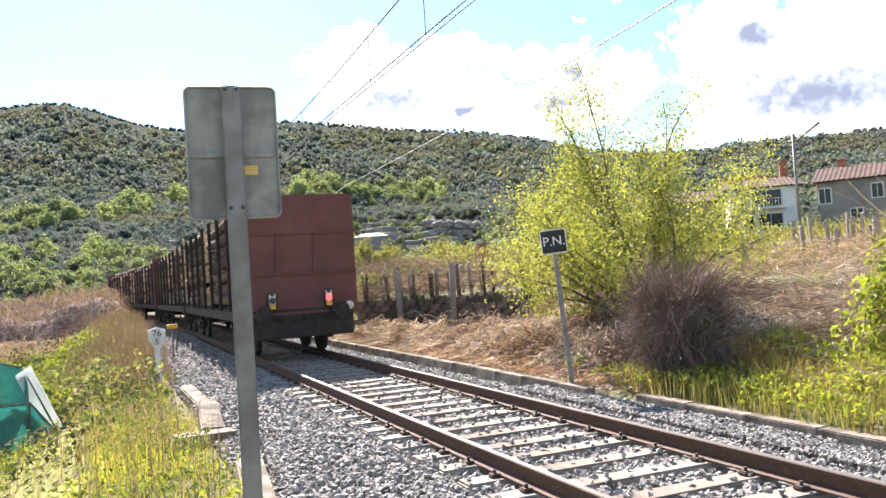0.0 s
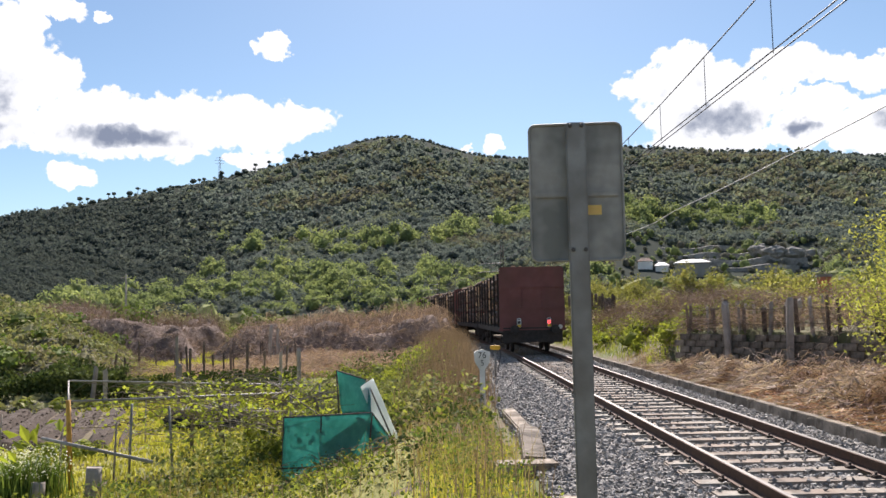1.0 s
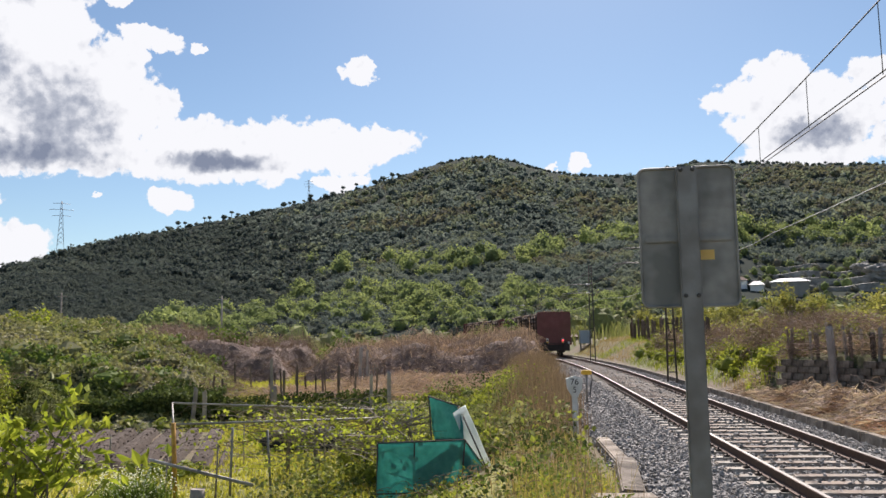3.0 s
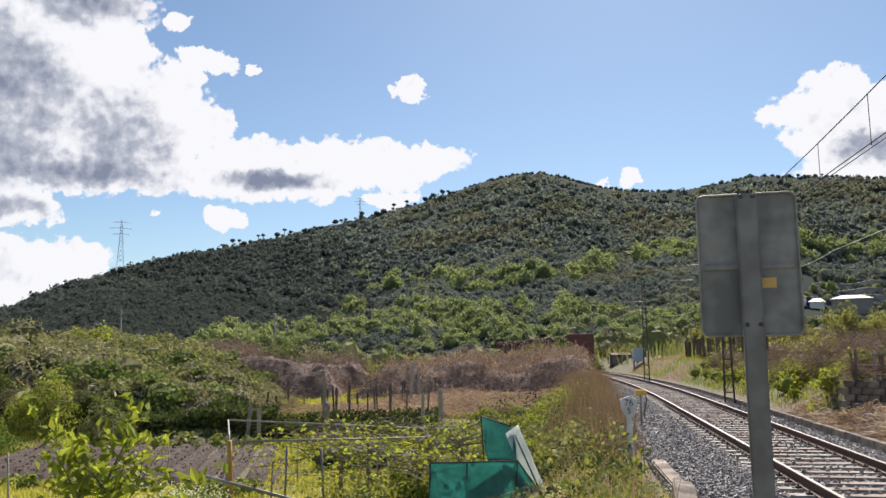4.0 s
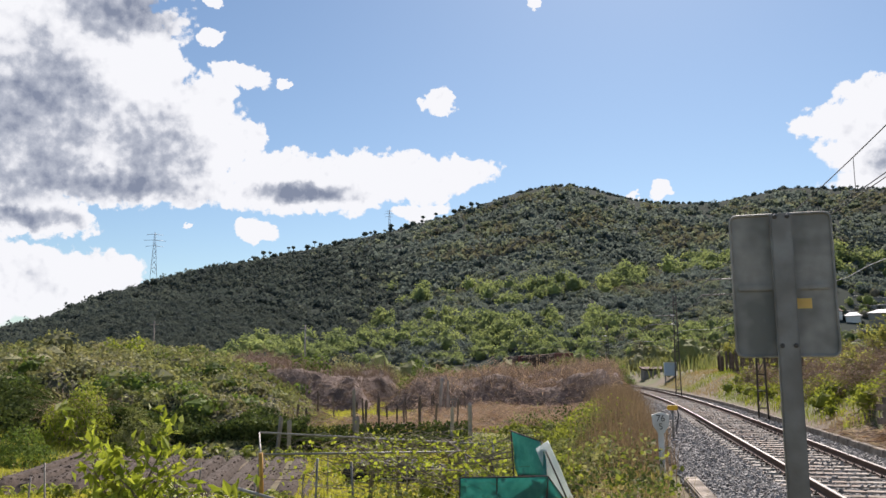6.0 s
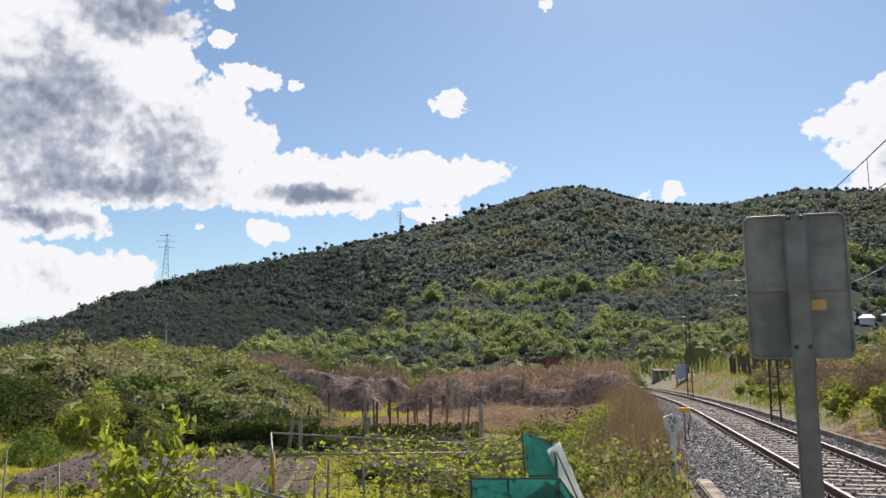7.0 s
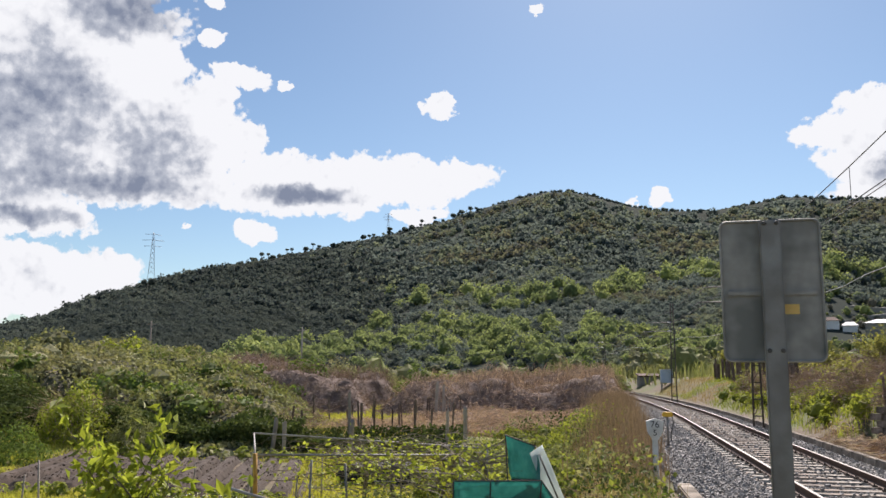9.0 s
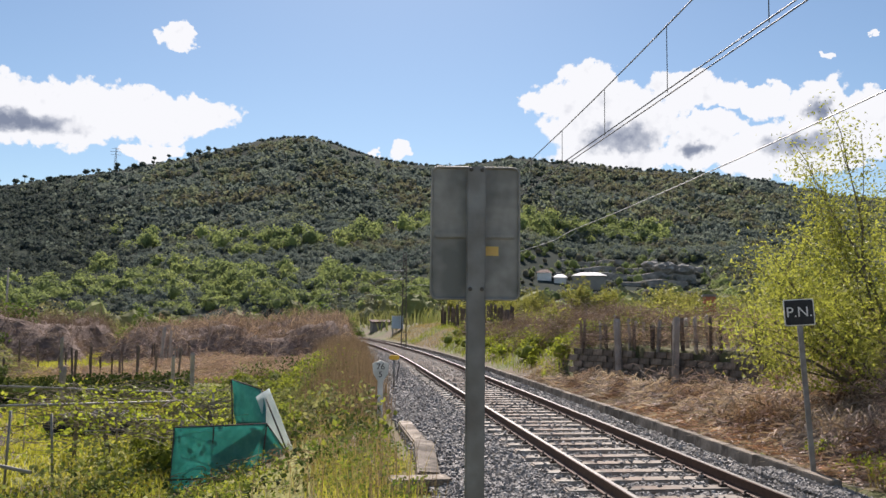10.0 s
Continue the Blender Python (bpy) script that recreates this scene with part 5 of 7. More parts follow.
def make_tree(name, x, y, height, spread, stems, leaves, leaf, material, label, seed, lean=0.35, sparse_top=False, group="", tilt=0.0):
    """A many-stemmed tree: tapered limbs that fork twice, leaves in clusters round the twigs."""
    rr = random.Random(seed)
    z0 = float(land(x, y)) - 0.1
    t = thing(name, x, y, z0, label=label, category="tree" if height > 2.5 else "bush", group=group)
    bm = bm_new()
    tips = []

    def grow(p, d, length, r, depth):
        pts, rad = [p], [r]
        steps = 4
        for k in range(steps):
            d = (d + Vector((rr.gauss(0, 0.13), rr.gauss(0, 0.13), 0.05))).normalized()
            p = p + d * length / steps
            pts.append(p)
            rad.append(r * (1 - 0.6 * (k + 1) / steps))
            if depth <= 1:
                tips.append((p.copy(), d.copy(), depth))
        tube(bm, pts, rad, 6 if depth < 2 else 8, caps=False)
        if depth > 0:
            for k in range(3 if depth == 2 else 4):
                q = pts[1 + k % 4] if depth == 1 else pts[min(2 + k, 4)]
                dd = (d * 0.75 + Vector((rr.gauss(0, 0.6), rr.gauss(0, 0.6), rr.uniform(-0.1, 0.5)))).normalized()
                grow(q, dd, length * rr.uniform(0.45, 0.75), r * 0.42, depth - 1)

    for k in range(stems):
        a = 2 * math.pi * k / stems + rr.uniform(-0.4, 0.4)
        s = lean * rr.uniform(0.3, 1.2) * (0.25 if sparse_top and k in (1, 2) else 1.0)
        grow(Vector((0.12 * math.cos(a), 0.12 * math.sin(a), 0)), Vector((s * math.cos(a) * spread + tilt, s * math.sin(a) * spread, 1)).normalized(), height * rr.uniform(0.5, 0.68) * (1.3 if sparse_top and k in (1, 2) else 1.0), 0.02 * height * rr.uniform(0.5, 1.0), 2)
    part("trunk", bm, M_TRUNK, t, "thin grey-brown branching stems")
    T = np.array([tuple(p) for p, d, k in tips])
    pick = rng.integers(0, len(T), leaves)
    if sparse_top:
        zt = T[pick, 2]
        keep = rng.uniform(size=leaves) < np.interp(zt, [0, height * 0.65, height * 1.05], [1, 0.9, 0.6])
        top = np.flatnonzero(T[:, 2] > height * 0.72)
        pick = np.concatenate([pick[keep], top[rng.integers(0, len(top), 6000)]])
    C = T[pick] + rng.normal(size=(len(pick), 3)) * np.array([0.16, 0.16, 0.14]) * (height / 5) * (1.9 if sparse_top else 1.0)
    if sparse_top:
        C[:, 2] -= rng.exponential(0.15, len(C))
        C[:, 2] = np.maximum(C[:, 2], 0.25)
    V, F = leaf_geo(C, unit(rng.normal(size=C.shape) + np.array([0, 0, 0.6])), leaf * rng.uniform(0.6, 1.4, len(C)), 0.45)
    me = bpy.data.meshes.new("crown")
    me.from_pydata(V, [], F)
    me.materials.append(material)
    c = new("crown", me)
    c.parent = t
    return t


make_tree("willow_tree", 9.65, 13.4, 3.5, 2.3, 15, 38000, 0.072, M_WILLOWTREE, "light green willow in new leaf leaning over the dry fern", 5, 0.75, True, "", -0.34)
_shrub = make_tree("willow_shrub", 12.5, 40.0, 2.3, 1.4, 6, 2300, 0.14, M_WILLOW, "olive-green willow shrub beyond the fence", 8, 0.5, False, "willow shrubs")
for _x, _y, _r, _s in ((11.0, 46, 50, 1.0), (14.5, 44, 120, 1.1), (16.5, 41, 200, 0.95), (18.5, 44, 290, 1.1), (13, 52, 20, 1.2), (20.5, 47, 75, 0.9), (10.8, 53, 160, 1.0), (11.5, 60, 240, 1.2), (9.8, 68, 310, 1.3), (13.5, 70, 40, 1.5), (9.9, 36.5, 330, 0.75), (23, 50, 10, 1.0)):
    _c = copy_thing(_shrub, pose(_x, _y, float(land(_x, _y)) - 0.1, 0, 0, _r))
    _c.scale = (_s * 0.85, _s * 0.85, _s * 0.8)


def make_bush(name, x, y, r, h, leaves, leaf, material, label, twigs=0, twig_mat=None):
    z = float(land(x, y))
    t = thing(name, x, y, z, label=label, category="bush")
    geos = []
    if leaves:
        u = unit(rng.normal(size=(leaves, 3)))
        u[:, 2] = np.abs(u[:, 2]) * 1.1 - 0.1
        rad = rng.uniform(0.7, 1.08, leaves) * (0.85 + 0.25 * np.sin(5 * u[:, 0] + x) * np.sin(4 * u[:, 2] + 1))
        geos.append(leaf_geo(u * rad[:, None] * np.array([r, r, h]), unit(u + rng.normal(size=u.shape) * 0.5), leaf * rng.uniform(0.6, 1.4, leaves), 0.5))
        V, F = join_geo(*geos)
        me = bpy.data.meshes.new("foliage")
        me.from_pydata(V, [], F)
        me.materials.append(material)
        new("foliage", me).parent = t
    if twigs:
        a = rng.uniform(0, 2 * np.pi, twigs)
        q = np.sqrt(rng.uniform(0, 1, twigs)) * r
        A = np.stack([np.cos(a) * q * 0.7, np.sin(a) * q * 0.7, rng.uniform(0, 0.75, twigs) * h], 1)
        B = A + np.stack([np.cos(a) * r * 0.25, np.sin(a) * r * 0.25, rng.uniform(-0.2, 0.35, twigs) * h], 1) + rng.normal(size=(twigs, 3)) * r * 0.3
        V, F = stem_geo(A, B, 0.1, 0.012)
        me = bpy.data.meshes.new("twig")
        me.from_pydata(V, [], F)
        me.materials.append(twig_mat)
        tagged(new("twig", me), kind="stuff").parent = t
    return t


make_bush("dry_bush", 7.45, 9.4, 0.75, 1.6, 0, 0, None, "tall dense bush of dry dark brown twigs", 7000, mat("dry_twig", [(0.14, 0.095, 0.075), (0.22, 0.155, 0.125), (0.31, 0.235, 0.19)], 2, 0.95, 0, island=0.4))
make_bush("laurel_bush", 9.15, 6.6, 1.2, 2.3, 4500, 0.13, M_LEAF, "glossy yellow-green laurel bush beside the verge", 400, M_DRYSTEM)
make_bush("garden_bush", -20.6, 25.8, 1.3, 1.2, 2600, 0.12, M_LEAFDEEP, "low dark green garden bush")
make_bush("yellow_shrub", -22.0, 30.8, 1.7, 2.4, 4500, 0.14, M_LEAF, "yellow-green evergreen shrub at the garden's far side", 500, M_DRYSTEM)
make_bush("pale_shrub", -18.8, 30.6, 1.3, 1.7, 2600, 0.12, M_BRAMBLE, "pale grey-green shrub beside the garden")
make_bush("dark_hedge", -26.0, 32.0, 3.2, 2.2, 7000, 0.15, M_HEDGE, "dark overgrown hedge at the garden's far corner")
make_tree("fruit_sapling", -7.25, 11.0, 2.75, 0.5, 4, 620, 0.22, M_LEAF, "young fruit tree with large fresh yellow-green leaves", 12, 0.4)

# ---- kerb, wall, fence on the other side of the track ----
kerb = thing("concrete_kerb", 6.3, 0, -0.3, label="weathered concrete kerb along the track with a gap for a drain", category="kerb", kind="structure")


def make_kerb():
    bm = bm_new()
    box(bm, (0.17, 1.0, 0.34), (0, 0, 0.03), bevel=0.012)
    o = part("kerb_stone", bm, M_KERB, kerb)
    me = o.data
    bpy.data.objects.remove(o)
    for k in range(-4, 92):
        y = 0.6 + k
        if 9.2 < y < 10.2:
            continue
        d = 2.42 if y < 9.2 else 2.28
        s = new("kerb_stone", me)
        s.parent = kerb
        s.matrix_parent_inverse = kerb.matrix_basis.inverted()
        s.matrix_basis = pose(float(track_x(y)) + d + random.uniform(-0.008, 0.008), y, -0.3 + random.uniform(-0.008, 0.008), 0, 0, track_yaw(y))


make_kerb()
_n = 5200
_y = rng.uniform(1.5, 11.5, _n)
_P = np.stack([4.05 + rng.uniform(1.75, 2.28, _n), _y, np.zeros(_n)], 1)
_P[:, 2] = np.maximum(land(_P[:, 0], _P[:, 1]), -0.2) + 0.015
_V, _F = stones_geo(_P, rng.uniform(0.02, 0.042, _n))
mesh_np("loose_ballast", _V, _F, M_STONE, label="loose grey ballast stones lying against the kerb", category="gravel", kind="stuff")
wall = thing("block_wall", 8.1, 20, 0, label="low retaining wall of dark weathered concrete blocks", category="wall", kind="structure")


def make_wall():
    a, b = Vector((7.86, 27.05)), Vector((11.6, 21.0))
    n = int((b - a).length / 0.415)
    yaw = math.degrees(math.atan2(b.y - a.y, b.x - a.x))
    bm = bm_new()
    box(bm, (0.405, 0.2, 0.192), (0, 0, 0), bevel=0.012)
    o = part("block", bm, M_DARKBLOCK, wall)
    me = o.data
    bpy.data.objects.remove(o)
    for k in range(n):
        for c in range(6):
            if c == 5 and random.random() < 0.2:
                continue
            f = (k + 0.5 * (c % 2)) / n
            p = a.lerp(b, f)
            s = new("block", me)
            s.parent = wall
            s.matrix_parent_inverse = wall.matrix_basis.inverted()
            s.matrix_basis = pose(p.x + random.uniform(-0.025, 0.025), p.y + random.uniform(-0.015, 0.015), -0.12 + 0.2 * c + random.uniform(-0.01, 0.01), 0, random.uniform(-1.5, 1.5), yaw + random.uniform(-2, 2))


make_wall()


def make_posts():
    meshes = []
    for k in range(3):
        bm = bm_new()
        box(bm, (0.12, 0.12, 1.0), (0, 0, 0.5), bevel=0.02)
        for v in bm.verts:
            if v.co.z > 0.9:
                v.co.x += 0.02 * math.sin(5 * k + v.co.y * 40)
                v.co.z += 0.04 * math.sin(3 * k + v.co.x * 50)
        o = part("fence_post", bm, M_POSTWOOD)
        meshes.append(o.data)
        bpy.data.objects.remove(o)
    brown = []
    for me in meshes:
        me2 = me.copy()
        me2.materials[0] = M_POSTBROWN
        brown.append(me2)
    rr = random.Random(4)

    def put(x, y, z, h, label, group, w=1.0):
        o = new("fence_post", rr.choice(brown if "brown" in label else meshes))
        o.matrix_basis = pose(x, y, z, rr.uniform(-4, 4), rr.uniform(-4, 4), rr.uniform(0, 90)) @ Matrix.Diagonal((w, w, h, 1))
        tagged(o, label, "fence post", group)

    for k in range(17):                                             # on the wall
        y = 27.3 - k * 0.36 + rr.uniform(-0.12, 0.12)
        lab = "grey weathered post behind the block wall" if k % 3 == 2 else "dark brown weathered post behind the block wall"
        put(float(wall_x(y)) + 0.3 + rr.uniform(-0.05, 0.1), y, 0.85, rr.uniform(0.9, 1.25), lab, "posts on the wall", rr.uniform(0.5, 1.0))
    for k in range(16):
        y = 29.5 - k * 0.62 + rr.uniform(-0.2, 0.2)
        put(float(wall_x(y)) + 1.7 + rr.uniform(-0.2, 0.5), y, 0.95, rr.uniform(0.9, 1.2), "grey weathered vine post on the terrace", "posts on the wall", rr.uniform(0.6, 1.0))
    for y, h in ((25.1, 1.95), (23.35, 2.0)):                           # tall ones against its face
        put(float(wall_x(y)) - 0.35, y, -0.15, h + 0.15, "tall concrete post set against the block wall", "posts on the wall", 1.5)
    for z in (1.3, 1.75):                                            # wire rails between them
        bm = bm_new()
        tube(bm, [(float(wall_x(y)) + 0.28, y, z + 0.03 * math.sin(y * 3)) for y in np.arange(21.0, 27.4, 0.4)], 0.01, 5)
        tagged(part("fence_rail", bm, M_POSTBROWN), "thin brown rail strung between the posts on the wall", "fence rail", "rails on the wall")
    for k in range(30):                                              # along the bank
        y = 42 + k * 1.0
        x = float(track_x(y)) + 5.0 + 0.05 * (y - 44) + rr.uniform(-0.15, 0.15)
        put(x, y, float(land(x, y)) - 0.2, rr.uniform(1.5, 2.0), "brown weathered fence post on the bank", "posts on the bank", rr.uniform(1.1, 1.6))
    for k in range(26):                                              # vine rows below the houses
        x, y = 20 + 1.15 * k + rr.uniform(-0.3, 0.3), 25 + 0.12 * k + rr.uniform(-1.5, 1.5)
        put(x, y, float(land(x, y)) - 0.1, rr.uniform(1.0, 1.7), "grey vine post below the houses", "vine posts on the slope", rr.uniform(0.9, 1.4))
    for k in range(14):
        x, y = 14.5 + 0.9 * k + rr.uniform(-0.4, 0.4), 16.5 + 0.15 * k + rr.uniform(-1, 1)
        put(x, y, float(land(x, y)) - 0.1, rr.uniform(0.9, 1.4), "grey vine post below the houses", "vine posts on the slope", rr.uniform(0.8, 1.2))
    for k in range(22):                                              # old vines on the left terrace
        x, y = rr.uniform(-19, -6.5), rr.choice((35.5, 39, 43, 47)) + rr.uniform(-0.5, 0.5)
        put(x, y, float(land(x, y)) - 0.1, rr.uniform(1.1, 1.7), "thin brown vine post on the grass terrace", "vine posts on the terrace", rr.uniform(0.4, 0.75))
    for x, y, h in ((-9.3, 44, 2.4), (-8.9, 44.2, 2.2), (-6.6, 33.5, 1.9), (-5.8, 33.3, 2.0), (-9.5, 29.5, 1.7), (-13.2, 31.0, 1.6), (-12.6, 30.8, 1.5), (-11.0, 34.2, 2.4)):
        put(x, y, float(land(x, y)) - 0.1, h, "stout old wooden post at the terrace edge", "vine posts on the terrace", 1.15)


make_posts()


# ---- level crossing board ----
def text_mesh(s, size, depth=0.002):
    cu = bpy.data.curves.new("letters", "FONT")
    cu.body, cu.size, cu.extrude, cu.align_x, cu.align_y = s, size, depth, "CENTER", "CENTER"
    ob = bpy.data.objects.new("letters", cu)
    scene.collection.objects.link(ob)
    me = bpy.data.meshes.new_from_object(ob.evaluated_get(bpy.context.evaluated_depsgraph_get()))
    bpy.data.objects.remove(ob)
    return me


def lettering(name, s, size, material, parent, m):
    me = text_mesh(s, size)
    me.materials.clear()
    me.materials.append(material)
    o = new(name, me)
    o.parent = parent
    o.matrix_basis = m
    return o


def make_board():
    t = thing("crossing_board", 6.42, 10.75, -0.25, label="black level crossing board lettered P.N. on a leaning steel post", category="railway sign")
    t.matrix_basis = pose(6.42, 10.75, -0.25, 0, -3.6, -20)
    bm = bm_new()
    box(bm, (0.07, 0.05, 2.2), (0, 0, 1.1), bevel=0.008)
    part("post", bm, M_GALV, t, "galvanised steel post, rusty at the foot")
    bm = bm_new()
    rounded_rect(bm, 0.40, 0.37, 0.02, 0.012)
    part("plate_rim", bm, M_WHITE, t).matrix_basis = pose(0, -0.035, 2.32)
    bm = bm_new()
    rounded_rect(bm, 0.37, 0.34, 0.015, 0.012)
    part("plate", bm, M_BLACK, t, "black enamel plate").matrix_basis = pose(0, -0.040, 2.32)
    lettering("letters", "P.N.", 0.2, M_WHITE, t, pose(0, -0.048, 2.32, 90, 0, 0))


make_board()


def make_marker():
    x, y = 0.93, 20.2
    z = float(land(x, y))
    t = thing("distance_marker", x, y, z - 0.1, 0, label="white concrete distance post with black numbers", category="marker post")
    bm = bm_new()
    box(bm, (0.13, 0.11, 1.2), (0, 0, 0.55), bevel=0.02)
    part("post", bm, M_WHITE, t, "white-painted concrete shaft, grey at the foot")
    bm = bm_new()
    pts = [(-0.2, 0.16), (0, 0.23), (0.2, 0.16), (0.18, -0.08), (0.07, -0.26), (-0.07, -0.26), (-0.18, -0.08)]
    f = bm.faces.new([bm.verts.new((a, -0.05, b)) for a, b in pts])
    ex = bmesh.ops.extrude_face_region(bm, geom=[f])
    bmesh.ops.translate(bm, vec=(0, 0.1, 0), verts=[v for v in ex["geom"] if isinstance(v, bmesh.types.BMVert)])
    bmesh.ops.recalc_face_normals(bm, faces=bm.faces)
    part("head", bm, M_WHITE, t, "white shield-shaped head").matrix_basis = pose(0, -0.02, 1.29)
    lettering("numbers", "76", 0.21, M_BLACK, t, pose(0, -0.075, 1.37, 90, 0, 0))
    lettering("numbers", "5", 0.2, M_BLACK, t, pose(0, -0.075, 1.18, 90, 0, 0))
    t = thing("track_box", 1.78, 28.0, -0.25, 0, label="yellow trackside box on a short grey post", category="trackside box")
    bm = bm_new()
    box(bm, (0.34, 0.2, 0.15), (0, 0, 0.85), bevel=0.03)
    part("housing", bm, M_YELLOW, t, "yellow plastic housing")
    bm = bm_new()
    tube(bm, [(0, 0, -0.1), (0, 0, 0.8)], 0.035, 8)
    part("post", bm, M_GALV, t)
    bm = bm_new()
    tube(bm, [(0.15, 0, 0.8), (0.19, 0, 0.6), (0.12, 0, 0.3), (0.1, 0, 0.0)], 0.018, 6)
    part("cable", bm, M_WIRE, t)


make_marker()


def make_slabs():
    for name, x, y, sx, sy, sz, rz in (("edge_slab", 1.42, 16.6, 0.28, 2.6, 0.3, 3), ("edge_slab", 1.36, 13.6, 0.34, 2.6, 0.34, -4), ("edge_slab", 1.1, 11.9, 0.9, 0.35, 0.3, 10), ("edge_slab", 0.6, 13.4, 0.75, 1.3, 0.12, 8), ("edge_slab", 1.25, 8.4, 0.3, 2.2, 0.3, -5)):
        bm = bm_new()
        box(bm, (sx, sy, sz), (0, 0, 0), bevel=0.025)
        o = part(name, bm, M_KERB)
        o.matrix_basis = pose(x, y, float(land(x, y)) + sz * 0.12, 2, random.uniform(-5, 5), rz)
        tagged(o, "broken concrete slab at the edge of the ballast", "slab", "slabs by the ballast")


make_slabs()


# ---- overhead line ----
def make_mast(x, y, yaw, arms):
    z = float(land(x, y)) - 0.2
    t = thing("catenary_mast", x, y, z, yaw, label="dark steel lattice mast of the overhead line", category="mast", group="masts")
    H = 7.0 - z
    for s in (-1, 1):
        bm = bm_new()
        tube(bm, [(s * 0.2, 0, 0), (s * 0.09, 0, H)], 0.04, 6)
        part("leg", bm, M_MAST, t)
    for k in range(11):
        u = (k + 0.6) / 11.5
        w = 0.2 - 0.11 * u
        bm = bm_new()
        box(bm, (2 * w, 0.05, 0.05), (0, 0, u * H))
        if k % 2:
            tube(bm, [(-w, 0, u * H), (w, 0, (u + 0.08) * H)], 0.015, 5)
        part("rung", bm, M_MAST, t)
    bm = bm_new()
    box(bm, (0.7, 0.6, 0.3), (0, 0, 0.1), bevel=0.03)
    part("footing", bm, M_CONCRETE, t, "concrete footing")
    if arms:
        reach = arms
        for za, zb, r in ((5.6, 5.55, reach), (4.95, 4.9, reach + 0.3)):
            bm = bm_new()
            tube(bm, [(0, 0, za - z), (-r, 0, zb - z)], 0.03, 6)
            tube(bm, [(-r, 0, zb - z), (-r - 0.25, 0, zb - z - 0.2)], 0.02, 6)
            part("arm", bm, M_GALV, t, "galvanised cantilever arm")
            bm = bm_new()
            tube(bm, [(-0.35 + 0.05 * k, 0, za - z - 0.002 * k) for k in range(7)], [0.03, 0.08, 0.03, 0.08, 0.03, 0.08, 0.03], 10)
            part("insulator", bm, M_INSUL, t, "pale ribbed insulator")
        bm = bm_new()
        tube(bm, [(0, 0, 6.6 - z), (-reach, 0, 5.6 - z)], 0.014, 5)
        part("stay", bm, M_MAST, t)


make_mast(5.98, 36.0, 2, 1.9)
make_mast(4.75, 62.0, 6, 1.7)
make_mast(-0.2, 104.0, 10, 1.7)


def wire(name, pts, r, material, label, group=""):
    bm = bm_new()
    tube(bm, pts, r, 5)
    tagged(part(name, bm, material), label, "cable", group)


def make_wires():
    ys = [-25, -10, 0, 5, 8, 11, 14, 18, 24, 30, 36]
    far = [36 + 3 * k for k in range(1, 24)]
    cx = lambda y: float(track_x(y))
    mz = lambda y: 5.42 + 0.0022 * (y - 22) ** 2 if y < 36 else 5.45 + 0.35 * abs(math.cos(math.pi * (y - 36) / 26))
    for o in (-0.05, 0.05):
        wire("contact_wire", [(cx(y) + o, y, 4.86) for y in ys + far], 0.009, M_WIRE, "dark copper contact wire above the track", "overhead wires")
    wire("messenger_wire", [(cx(y), y, mz(y)) for y in list(range(-25, 37, 2)) + far], 0.010, M_WIRE, "dark carrying wire above the contact wire", "overhead wires")
    for k in range(-4, 11):
        y = 9.94 + 2.5 * k
        wire("dropper", [(cx(y), y, 4.86), (cx(y), y, mz(y))], 0.006, M_WIRE, "thin dropper between the overhead wires", "droppers")
    wire("feeder_cable", [(6.6 - 0.0 * y if y < 36 else cx(y) + 2.5, y, 4.55 + 0.0012 * (y - 24) ** 2 - (0.0 if y < 24 else 0.1)) for y in list(range(-25, 37, 2))] + [(cx(y) + 2.4, y, 4.55 - 0.9 * math.sin(math.pi * (y - 36) / 26 % math.pi) * 0.5) for y in far], 0.011, M_WIRELIGHT, "pale feeder cable strung along the masts", "overhead wires")
    wire("service_wire", [(x, 95 + 0.05 * x, 3.6 + 0.0018 * (x + 30) ** 2 * 0.4) for x in range(-60, 8, 4)], 0.02, M_WIRE, "thin service wire across the valley")


make_wires()

